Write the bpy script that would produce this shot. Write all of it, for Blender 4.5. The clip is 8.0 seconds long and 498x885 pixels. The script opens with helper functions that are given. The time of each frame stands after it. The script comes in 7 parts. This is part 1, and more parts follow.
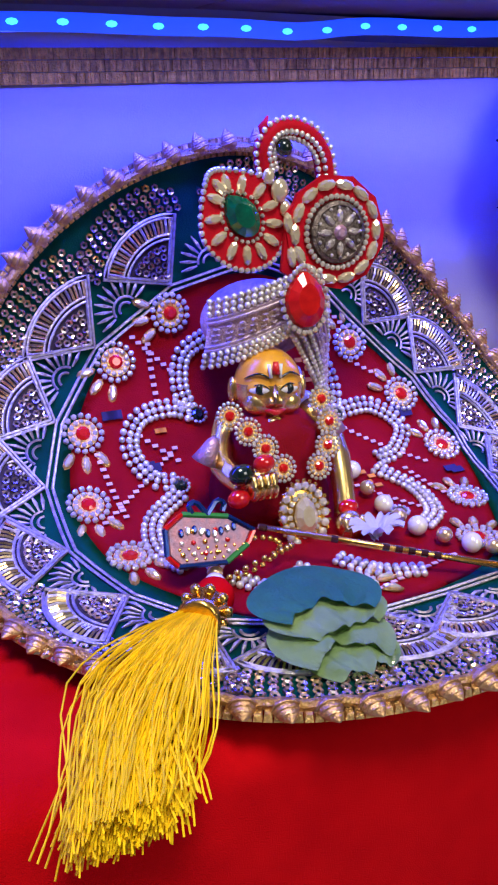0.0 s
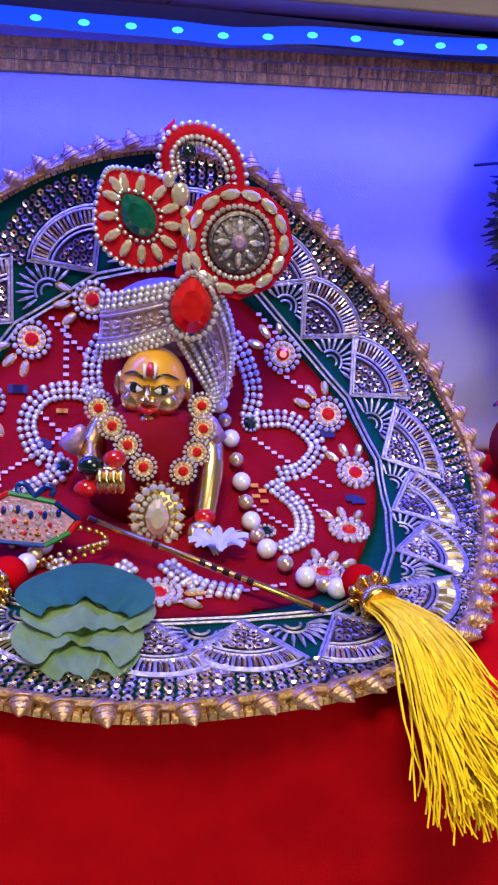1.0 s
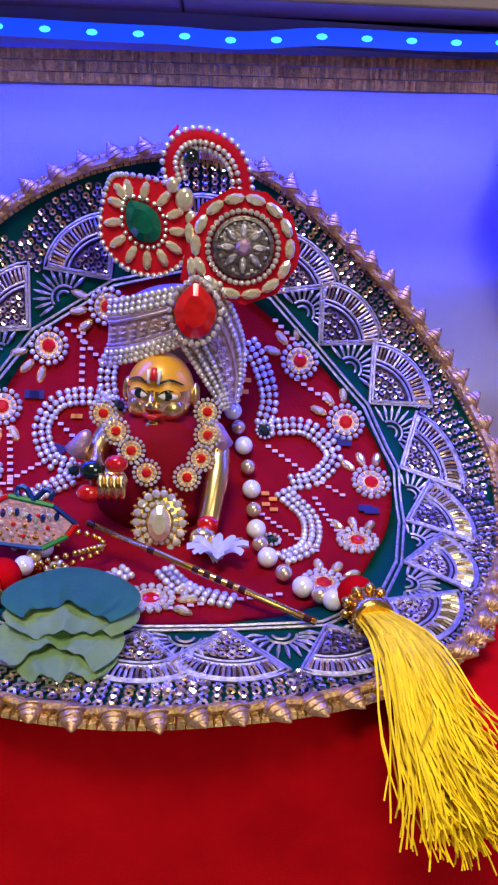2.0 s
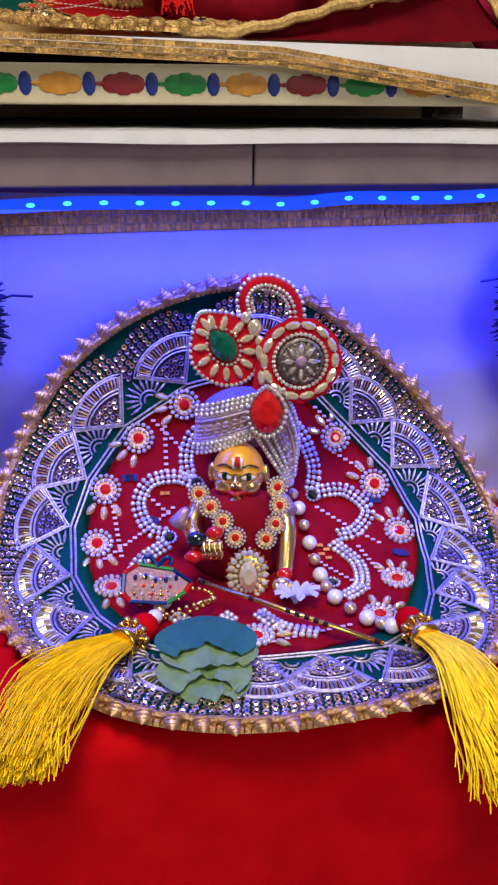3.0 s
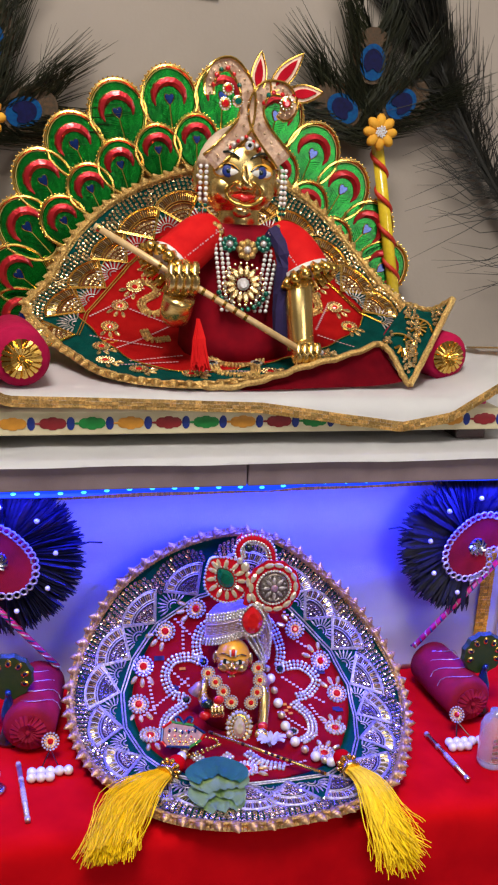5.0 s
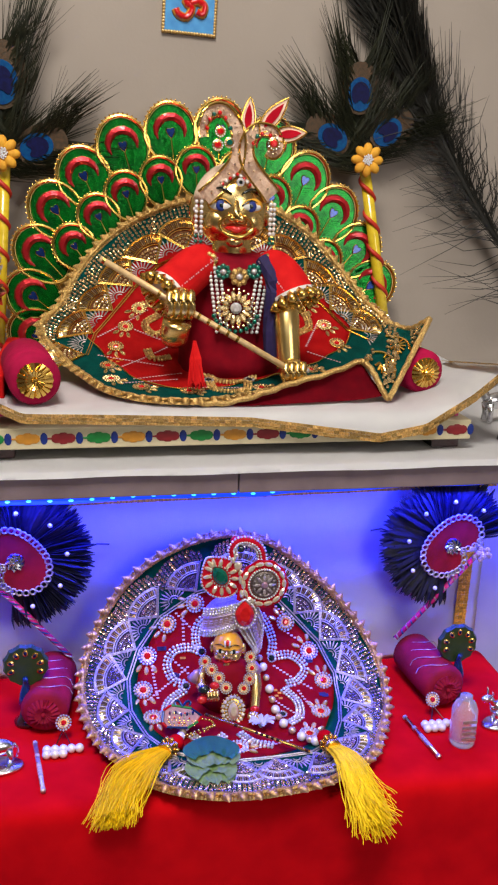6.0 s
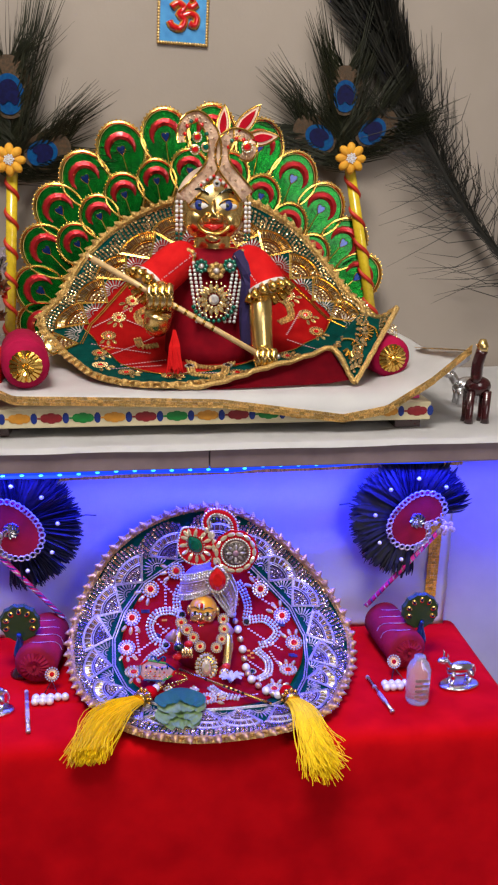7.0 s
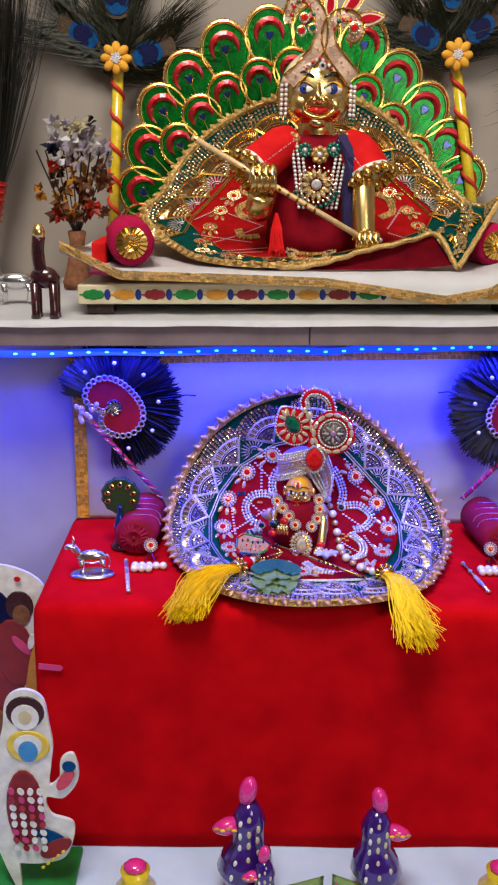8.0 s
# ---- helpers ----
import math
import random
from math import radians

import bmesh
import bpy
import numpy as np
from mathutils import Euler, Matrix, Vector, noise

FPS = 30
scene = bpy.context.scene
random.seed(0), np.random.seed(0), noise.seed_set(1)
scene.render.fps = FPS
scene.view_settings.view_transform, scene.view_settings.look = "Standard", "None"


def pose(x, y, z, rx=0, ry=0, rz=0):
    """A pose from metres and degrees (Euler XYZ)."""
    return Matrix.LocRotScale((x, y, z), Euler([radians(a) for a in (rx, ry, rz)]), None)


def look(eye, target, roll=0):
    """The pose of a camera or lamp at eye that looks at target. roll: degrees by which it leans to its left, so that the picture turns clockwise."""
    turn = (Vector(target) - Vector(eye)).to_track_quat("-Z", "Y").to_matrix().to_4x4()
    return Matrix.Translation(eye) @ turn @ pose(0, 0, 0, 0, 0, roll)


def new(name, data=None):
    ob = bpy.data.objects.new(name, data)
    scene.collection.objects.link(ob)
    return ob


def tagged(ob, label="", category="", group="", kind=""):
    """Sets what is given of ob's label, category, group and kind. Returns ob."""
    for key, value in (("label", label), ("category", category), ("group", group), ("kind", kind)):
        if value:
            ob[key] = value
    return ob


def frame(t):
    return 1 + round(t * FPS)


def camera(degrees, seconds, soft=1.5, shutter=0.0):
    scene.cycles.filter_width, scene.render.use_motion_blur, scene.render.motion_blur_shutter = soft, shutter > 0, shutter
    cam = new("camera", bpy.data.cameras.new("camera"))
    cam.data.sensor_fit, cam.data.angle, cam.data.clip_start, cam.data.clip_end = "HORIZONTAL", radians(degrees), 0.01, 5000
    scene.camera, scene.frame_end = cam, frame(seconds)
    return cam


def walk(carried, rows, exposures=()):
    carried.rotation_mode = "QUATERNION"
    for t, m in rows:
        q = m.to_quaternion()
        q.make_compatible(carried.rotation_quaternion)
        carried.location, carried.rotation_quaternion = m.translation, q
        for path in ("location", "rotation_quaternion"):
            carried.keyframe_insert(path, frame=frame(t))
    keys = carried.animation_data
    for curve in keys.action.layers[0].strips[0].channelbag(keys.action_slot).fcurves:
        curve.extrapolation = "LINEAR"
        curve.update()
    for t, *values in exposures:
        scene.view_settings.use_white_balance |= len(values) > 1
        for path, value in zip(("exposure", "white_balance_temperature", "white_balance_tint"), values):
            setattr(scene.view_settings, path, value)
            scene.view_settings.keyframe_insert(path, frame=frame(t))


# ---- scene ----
cam = camera(31.4, 8.0, soft=2.2)
PATH = [
    (0, (-0.157, -0.289, 0.393), (0.63, 1.408, -0.313), 0.3),
    (0.5, (-0.107, -0.308, 0.4), (0.455, 1.467, -0.33), 2.8),
    (1, (-0.04, -0.323, 0.408), (0.314, 1.489, -0.361), 5.1),
    (1.2, (-0.018, -0.325, 0.411), (0.273, 1.493, -0.371), 5.4),
    (2.3, (-0.007, -0.323, 0.406), (0.121, 1.536, -0.321), 2.7),
    (2.5, (-0.022, -0.34, 0.417), (0.123, 1.525, -0.291), 2.0),
    (3, (-0.073, -0.399, 0.464), (0.213, 1.447, -0.25), 1.4),
    (3.5, (-0.103, -0.485, 0.532), (0.216, 1.374, -0.131), 1.7),
    (4, (-0.113, -0.537, 0.58), (0.224, 1.354, 0.025), 2.6),
    (4.5, (-0.125, -0.568, 0.604), (0.255, 1.329, 0.098), 2.8),
    (5.8, (-0.154, -0.651, 0.646), (0.261, 1.241, 0.147), 3.3),
    (6, (-0.132, -0.665, 0.652), (0.23, 1.234, 0.139), 2.4),
    (6.5, (-0.097, -0.705, 0.662), (0.214, 1.199, 0.135), 1.8),
    (7, (-0.068, -0.742, 0.66), (0.165, 1.172, 0.128), 1.4),
    (7.5, (-0.048, -0.767, 0.637), (0.047, 1.151, 0.08), 0.6),
    (7.7, (-0.047, -0.774, 0.629), (-0.008, 1.147, 0.077), 0.4),
    (8, (-0.082, -0.771, 0.574), (-0.036, 1.143, -0.005), 1.2),
]
EXPOSURES = [(0, -0.2), (1.2, -0.22), (2.5, -0.32), (3.2, -0.18), (8, -0.18)]
walk(cam, [(t, look(eye, target, roll)) for t, eye, target, roll in PATH], EXPOSURES)

# ---- light ----
world = bpy.data.worlds.new("room_air")
scene.world = world
world.use_nodes = True
world.node_tree.nodes["Background"].inputs[0].default_value = (1.0, 0.95, 0.9, 1)
world.node_tree.nodes["Background"].inputs[1].default_value = 0.02


def area(name, power, colour, eye, target, sx, sy):
    lamp = bpy.data.lights.new(name, "AREA")
    lamp.energy, lamp.color, lamp.shape, lamp.size, lamp.size_y = power, colour, "RECTANGLE", sx, sy
    ob = new(name, lamp)
    ob.matrix_world = look(eye, target)
    return ob


area("ceiling_lamp", 34, (1.0, 0.93, 0.84), (-0.25, -0.75, 1.85), (0, 0.1, 0.4), 0.5, 0.5)
# added fill lamp from the front right, lifts the shadows; no window stands there
area("window_light", 11, (1.0, 0.95, 0.92), (0.7, -1.7, 1.1), (0, 0.1, 0.4), 0.6, 0.8)
area("led_glow", 5.0, (0.02, 0.03, 1.0), (0.0, 0.026, 0.4160), (0.0, 0.050, 0.0), 0.95, 0.008)


# ---- materials ----
def mat(name, a, b=None, rough=0.5, metal=0.0, scale=120.0, bump=0.0, bscale=900.0, coat=0.0, sheen=0.0, spec=0.5, island=0.0, glow=None, trans=0.0, ior=1.45):
    """A surface that drifts between the colours a and b at one size and has fine relief at another."""
    m = bpy.data.materials.new(name)
    m.use_nodes = True
    nt = m.node_tree
    p = nt.nodes["Principled BSDF"]
    b = b or tuple(0.72 * c for c in a)
    tc = nt.nodes.new("ShaderNodeTexCoord")
    n1 = nt.nodes.new("ShaderNodeTexNoise")
    n1.inputs["Scale"].default_value, n1.inputs["Detail"].default_value = scale, 5
    nt.links.new(tc.outputs["Object"], n1.inputs["Vector"])
    ramp = nt.nodes.new("ShaderNodeValToRGB")
    ramp.color_ramp.elements[0].position, ramp.color_ramp.elements[1].position = 0.32, 0.68
    ramp.color_ramp.elements[0].color, ramp.color_ramp.elements[1].color = (*b, 1), (*a, 1)
    nt.links.new(n1.outputs["Fac"], ramp.inputs[0])
    colour = ramp.outputs[0]
    if island:
        geo = nt.nodes.new("ShaderNodeNewGeometry")
        hsv = nt.nodes.new("ShaderNodeHueSaturation")
        rng = nt.nodes.new("ShaderNodeMapRange")
        rng.inputs[3].default_value, rng.inputs[4].default_value = 1 - island, 1 + island
        nt.links.new(geo.outputs["Random Per Island"], rng.inputs[0])
        nt.links.new(rng.outputs[0], hsv.inputs["Value"])
        nt.links.new(colour, hsv.inputs["Color"])
        colour = hsv.outputs[0]
    nt.links.new(colour, p.inputs["Base Color"])
    p.inputs["Roughness"].default_value, p.inputs["Metallic"].default_value = rough, metal
    p.inputs["Coat Weight"].default_value, p.inputs["Sheen Weight"].default_value = coat, sheen
    p.inputs["Specular IOR Level"].default_value = spec
    p.inputs["Transmission Weight"].default_value, p.inputs["IOR"].default_value = trans, ior
    if glow:
        p.inputs["Emission Color"].default_value, p.inputs["Emission Strength"].default_value = (*glow[0], 1), glow[1]
    if bump:
        n2 = nt.nodes.new("ShaderNodeTexNoise")
        n2.inputs["Scale"].default_value, n2.inputs["Detail"].default_value = bscale, 4
        nt.links.new(tc.outputs["Object"], n2.inputs["Vector"])
        bp = nt.nodes.new("ShaderNodeBump")
        bp.inputs["Strength"].default_value, bp.inputs["Distance"].default_value = bump, 0.001
        nt.links.new(n2.outputs["Fac"], bp.inputs["Height"])
        nt.links.new(bp.outputs[0], p.inputs["Normal"])
    return m


RED_FELT = mat("red felt", (0.60, 0.004, 0.008), (0.44, 0.002, 0.006), 0.95, scale=30, bump=0.5, bscale=2500, spec=0.02)
RED_SILK = mat("crimson dress cloth", (0.50, 0.006, 0.020), (0.38, 0.003, 0.014), 0.75, scale=60, bump=0.35, bscale=1800, spec=0.1)
RED_BRIGHT = mat("scarlet cloth", (0.62, 0.012, 0.012), (0.48, 0.006, 0.008), 0.75, scale=60, bump=0.35, bscale=1800, spec=0.1)
GREEN_VELVET = mat("bottle green velvet", (0.0, 0.105, 0.090), (0.0, 0.065, 0.058), 0.8, scale=80, bump=0.4, bscale=2200, spec=0.15)
WHITE_CLOTH = mat("white satin cloth", (0.86, 0.86, 0.87), (0.80, 0.80, 0.82), 0.55, scale=25, bump=0.25, bscale=1500)
WALL_PAINT = mat("warm grey wall paint", (0.33, 0.285, 0.245), (0.29, 0.25, 0.215), 0.7, scale=8, bump=0.15, bscale=300)
PANEL = mat("grey laminate", (0.42, 0.40, 0.42), (0.36, 0.34, 0.36), 0.45, scale=18, bump=0.08, bscale=700)
SHELF_EDGE = mat("shelf edging", (0.22, 0.165, 0.175), (0.17, 0.125, 0.135), 0.5, scale=40, bump=0.15, bscale=900)
GOLD = mat("polished gold", (0.86, 0.58, 0.16), (0.70, 0.42, 0.08), 0.22, 1.0, scale=90, bump=0.1, bscale=700)
BRASS = mat("polished brass", (0.92, 0.70, 0.30), (0.82, 0.58, 0.20), 0.27, 1.0, scale=60, bump=0.06, bscale=500)
POINT_GOLD = mat("pale rose gold foil", (0.80, 0.52, 0.26), (0.46, 0.26, 0.12), 0.32, 0.85, scale=350, bump=0.5, bscale=1200)
ANTIQUE = mat("antique dark silver", (0.30, 0.25, 0.22), (0.10, 0.08, 0.08), 0.35, 0.9, scale=500, bump=0.6, bscale=1200)
DARK_CRIMSON = mat("dark crimson cloth", (0.24, 0.003, 0.012), (0.16, 0.002, 0.010), 0.75, scale=70, bump=0.35, bscale=1800, spec=0.1)
GOLD_LACE = mat("gold lace", (0.90, 0.64, 0.24), (0.50, 0.29, 0.10), 0.33, 0.9, scale=700, bump=0.9, bscale=1600, island=0.3)
ROSE_LACE = mat("rose gold lace", (0.92, 0.60, 0.22), (0.52, 0.29, 0.09), 0.35, 0.85, scale=600, bump=0.9, bscale=1600, island=0.35)
BORDER_GOLD = mat("woven gold ribbon", (0.95, 0.52, 0.05), (0.50, 0.22, 0.02), 0.6, 0.0, scale=500, bump=0.9, bscale=1600, island=0.4, spec=0.1)
MOTIF_DARK = mat("plum net backing", (0.06, 0.045, 0.07), (0.03, 0.022, 0.04), 0.85, scale=300, spec=0.1)
MOTIF_BROWN = mat("brown net backing", (0.14, 0.045, 0.018), (0.08, 0.03, 0.012), 0.8, scale=300, spec=0.1)
TAIL_DARK = mat("dark olive glaze", (0.015, 0.04, 0.012), (0.03, 0.05, 0.01), 0.4, scale=250)
FLUTE_GOLD = mat("pale gold paint", (0.85, 0.62, 0.33), (0.72, 0.48, 0.22), 0.4, 0.35, scale=200)
CROWN_CLOTH = mat("rose gold brocade", (0.78, 0.56, 0.44), (0.50, 0.32, 0.22), 0.5, 0.1, scale=450, bump=1.0, bscale=1300)
CROWN_LACE = mat("cream and rose lace", (0.92, 0.72, 0.56), (0.74, 0.52, 0.38), 0.55, 0.0, scale=600, bump=0.5, bscale=1500)
PINK_SILVER = mat("pink enamel", (0.55, 0.26, 0.34), (0.30, 0.22, 0.38), 0.3, 0.4, scale=350, bump=0.4, bscale=900)
SILVER = mat("silver thread", (0.70, 0.66, 0.66), (0.36, 0.32, 0.33), 0.35, 0.8, scale=500, bump=0.5, bscale=1800, island=0.25)
CHROME = mat("bright silver", (0.85, 0.85, 0.87), (0.65, 0.65, 0.68), 0.2, 1.0, scale=120, bump=0.15, bscale=800)
SEQUIN = mat("champagne sequins", (0.85, 0.72, 0.62), (0.52, 0.42, 0.42), 0.2, 0.9, scale=300, island=0.45)
SEQUIN_GOLD = mat("gold sequins", (0.93, 0.76, 0.44), (0.62, 0.42, 0.18), 0.22, 0.9, scale=300, island=0.4)
SEQUIN_DARK = mat("purple grey sequins", (0.34, 0.28, 0.36), (0.20, 0.15, 0.22), 0.25, 0.8, scale=300, island=0.4)
BEAD = mat("crystal beads", (0.86, 0.83, 0.82), (0.62, 0.58, 0.58), 0.12, 0.55, scale=400, coat=0.6, island=0.2)
PEARL = mat("pearl beads", (0.83, 0.80, 0.78), (0.74, 0.70, 0.70), 0.18, 0.15, scale=200, coat=0.8)
PEARL_GOLD = mat("golden beads", (0.80, 0.62, 0.40), (0.68, 0.48, 0.28), 0.22, 0.7, scale=200, coat=0.4)
MIRROR = mat("faceted foil-backed stones", (0.95, 0.88, 0.72), (0.80, 0.68, 0.46), 0.10, 0.6, scale=300)
RUBY = mat("red stones", (0.70, 0.012, 0.012), (0.50, 0.004, 0.008), 0.08, 0.15, scale=300, coat=1.0)
EMERALD = mat("dark green stone", (0.0, 0.16, 0.10), (0.0, 0.07, 0.05), 0.06, 0.2, scale=300, coat=1.0)
JET = mat("black green stones", (0.004, 0.02, 0.018), (0.002, 0.008, 0.008), 0.08, 0.1, scale=300, coat=1.0)
DOT_WHITE = mat("white tie-dye dots", (0.72, 0.45, 0.50), None, 0.8, scale=200)
DOT_ORANGE = mat("orange tie-dye dots", (0.75, 0.26, 0.03), None, 0.8, scale=200)
DOT_BLUE = mat("navy tie-dye patches", (0.018, 0.010, 0.075), None, 0.8, scale=200)
YELLOW_SILK = mat("yellow silk thread", (0.98, 0.70, 0.014), (0.95, 0.62, 0.010), 0.45, scale=300, bump=0.3, bscale=2000, island=0.25, spec=0.15)
LEAF = mat("betel leaf", (0.05, 0.25, 0.14), (0.03, 0.17, 0.11), 0.5, scale=60, bump=0.4, bscale=500)
LEAF_LIGHT = mat("pale leaf underside", (0.36, 0.52, 0.20), (0.26, 0.42, 0.16), 0.55, scale=60, bump=0.4, bscale=500)
FOIL_GREEN = mat("green foil", (0.001, 0.24, 0.018), (0.001, 0.08, 0.010), 0.24, 0.75, scale=60, bump=0.5, bscale=350, coat=0.12)
FOIL_RED = mat("red foil", (0.55, 0.02, 0.03), (0.34, 0.01, 0.015), 0.28, 0.6, scale=80, bump=0.4, bscale=400, coat=0.4)
FOIL_BLUE = mat("blue foil", (0.01, 0.05, 0.26), (0.005, 0.02, 0.12), 0.22, 0.6, scale=80, coat=0.5)
PEACH = mat("gold card", (0.72, 0.50, 0.20), (0.58, 0.38, 0.13), 0.4, 0.6, scale=120, bump=0.3, bscale=900)
BLACK_HAIR = mat("dark feather barbs", (0.016, 0.014, 0.010), (0.006, 0.007, 0.006), 0.5, scale=200, island=0.4)
GREEN_HAIR = mat("olive feather barbs", (0.025, 0.026, 0.011), (0.010, 0.014, 0.007), 0.45, 0.2, scale=200, island=0.5)
NAVY_HAIR = mat("navy fan feathers", (0.010, 0.010, 0.045), (0.004, 0.004, 0.02), 0.5, scale=200, island=0.5)
EYE_BROWN = mat("bronze feather eye", (0.08, 0.04, 0.016), (0.035, 0.025, 0.012), 0.45, 0.3, scale=300, bump=0.5, bscale=900)
EYE_TEAL = mat("turquoise feather eye", (0.0, 0.07, 0.20), (0.0, 0.035, 0.16), 0.5, 0.0, scale=300, spec=0.15)
EYE_NAVY = mat("indigo feather eye", (0.004, 0.006, 0.06), (0.003, 0.003, 0.03), 0.5, 0.0, scale=300, spec=0.15)
MAGENTA = mat("magenta velvet", (0.42, 0.006, 0.06), (0.28, 0.004, 0.04), 0.8, scale=60, bump=0.4, bscale=1500, spec=0.15)
WINE = mat("wine velvet", (0.32, 0.006, 0.034), (0.19, 0.004, 0.022), 0.75, scale=60, bump=0.4, bscale=1500, spec=0.2)
PINK = mat("pink cloth", (0.62, 0.06, 0.22), (0.50, 0.04, 0.17), 0.7, scale=40, bump=0.3, bscale=1500)
ORANGE_YELLOW = mat("yellow felt petals", (0.78, 0.40, 0.03), (0.64, 0.28, 0.02), 0.7, scale=120, bump=0.4, bscale=1200)
STRIPE_RED = mat("red ribbon", (0.55, 0.03, 0.01), (0.42, 0.02, 0.01), 0.5, scale=120)
CREAM = mat("cream painted wood", (0.62, 0.55, 0.36), (0.52, 0.45, 0.28), 0.5, scale=60, bump=0.2, bscale=600)
INK_RED = mat("maroon paint", (0.25, 0.015, 0.02), None, 0.5, scale=100)
INK_GREEN = mat("green paint", (0.01, 0.22, 0.04), None, 0.5, scale=100)
INK_BLUE = mat("blue paint", (0.01, 0.03, 0.22), None, 0.5, scale=100)
INK_ORANGE = mat("orange paint", (0.62, 0.27, 0.03), None, 0.5, scale=100)
INK_SKY = mat("sky blue paint", (0.06, 0.30, 0.62), (0.03, 0.20, 0.50), 0.4, scale=100)
PURPLE_GLAZE = mat("purple glaze", (0.05, 0.012, 0.20), (0.03, 0.006, 0.12), 0.15, 0.1, scale=150, coat=0.8)
PINK_GLAZE = mat("pink glaze", (0.72, 0.03, 0.28), (0.55, 0.02, 0.20), 0.2, scale=150, coat=0.6)
YELLOW_GLAZE = mat("yellow glaze", (0.75, 0.56, 0.03), (0.6, 0.42, 0.02), 0.25, scale=150, coat=0.5)
DARK_WOOD = mat("dark glazed wood", (0.05, 0.008, 0.010), (0.025, 0.004, 0.006), 0.25, scale=150, coat=0.6)
GLASS = mat("clear glass", (0.85, 0.86, 0.9), (0.8, 0.82, 0.88), 0.08, scale=80, trans=0.75, coat=0.3)
LED_ON = mat("lit blue led", (0.3, 0.6, 1.0), None, 0.4, glow=((0.03, 0.40, 1.0), 3.5))
LED_TAPE = mat("led tape glowing blue", (0.02, 0.03, 0.3), None, 0.4, glow=((0.004, 0.05, 1.0), 1.6))
WHITE_PLASTIC = mat("white petals", (0.80, 0.80, 0.82), (0.72, 0.72, 0.76), 0.5, scale=200, bump=0.2, bscale=900)
FLOOR_CLOTH = mat("pale floor cloth", (0.52, 0.66, 0.92), (0.45, 0.58, 0.86), 0.6, scale=30, bump=0.2, bscale=900)
SKIN_PAINT = mat("saffron painted brass", (0.82, 0.40, 0.03), (0.66, 0.28, 0.02), 0.3, 0.1, scale=80)
LILAC_LACE = mat("lilac metallic thread", (0.72, 0.58, 0.66), (0.50, 0.38, 0.48), 0.35, 0.6, scale=500, bump=0.5, bscale=1600)
WHITE_PAINT = mat("white enamel", (0.82, 0.81, 0.78), None, 0.3, scale=100)
BROWN_DRY = mat("dried brown petals", (0.25, 0.10, 0.04), (0.14, 0.05, 0.025), 0.8, scale=200, island=0.4)
LILAC = mat("faded lilac petals", (0.34, 0.28, 0.40), (0.45, 0.40, 0.38), 0.8, scale=200, island=0.35)


# ---- helpers for shapes ----
def finish(bm, name, mats, smooth=False):
    bmesh.ops.recalc_face_normals(bm, faces=bm.faces) if len(bm.faces) < 20000 else None
    me = bpy.data.meshes.new(name)
    bm.to_mesh(me)
    bm.free()
    for m in mats if isinstance(mats, (list, tuple)) else [mats]:
        me.materials.append(m)
    if smooth:
        for p in me.polygons:
            p.use_smooth = True
    return me


def part(name, bm, mats, parent, label="", smooth=False, m=None):
    ob = new(name, bm if isinstance(bm, bpy.types.Mesh) else finish(bm, name, mats, smooth))
    ob.parent = parent
    if m is not None:
        ob.matrix_basis = m
    return tagged(ob, label)


def thing(name, label, category, group="", at=(0, 0, 0), kind=""):
    ob = new(name)
    ob.empty_display_size = 0.01
    ob.location = at
    return tagged(ob, label, category, group, kind)


def solid(name, bm, mats, label, category="", group="", kind="", smooth=False):
    return tagged(new(name, finish(bm, name, mats, smooth)), label, category, group, kind)


def faces_of(bm, start, slot):
    bm.faces.ensure_lookup_table()
    for i in range(start, len(bm.faces)):
        bm.faces[i].material_index = slot


def box(bm, x0, x1, y0, y1, z0, z1, slot=0, bevel=0.0):
    n = len(bm.faces)
    vs = [bm.verts.new((x, y, z)) for x in (x0, x1) for y in (y0, y1) for z in (z0, z1)]
    fs = [bm.faces.new([vs[i] for i in q]) for q in ((0, 1, 3, 2), (4, 6, 7, 5), (0, 4, 5, 1), (2, 3, 7, 6), (0, 2, 6, 4), (1, 5, 7, 3))]
    if bevel:
        bmesh.ops.bevel(bm, geom=list({e for f in fs for e in f.edges}), offset=bevel, segments=3, affect="EDGES", profile=0.5)
    faces_of(bm, n, slot)
    return bm


def ball(bm, c, r, slot=0, u=8, v=5, squash=(1, 1, 1), turn=None):
    n = len(bm.faces)
    m = Matrix.Translation(c) @ (turn or Matrix()) @ Matrix.Diagonal((r * squash[0], r * squash[1], r * squash[2], 1))
    bmesh.ops.create_uvsphere(bm, u_segments=u, v_segments=v, radius=1, matrix=m)
    faces_of(bm, n, slot)
    return bm


def tube(bm, pts, r, slot=0, sides=6, taper=None):
    """A tube along points; taper gives a radius factor for each."""
    n = len(bm.faces)
    pts = [Vector(p) for p in pts]
    up, rings = Vector((0.13, 0.21, 0.97)), []
    for i, p in enumerate(pts):
        d = (pts[min(i + 1, len(pts) - 1)] - pts[max(i - 1, 0)]).normalized()
        a = d.cross(up)
        a = a.normalized() if a.length > 1e-4 else d.orthogonal().normalized()
        b = d.cross(a)
        k = r * (taper[i] if taper else 1)
        rings.append([bm.verts.new(p + k * (math.cos(t) * a + math.sin(t) * b)) for t in (2 * math.pi * j / sides for j in range(sides))])
    for r0, r1 in zip(rings, rings[1:]):
        for j in range(sides):
            bm.faces.new((r0[j], r0[(j + 1) % sides], r1[(j + 1) % sides], r1[j]))
    bm.faces.new(rings[0][::-1])
    bm.faces.new(rings[-1])
    faces_of(bm, n, slot)
    return bm


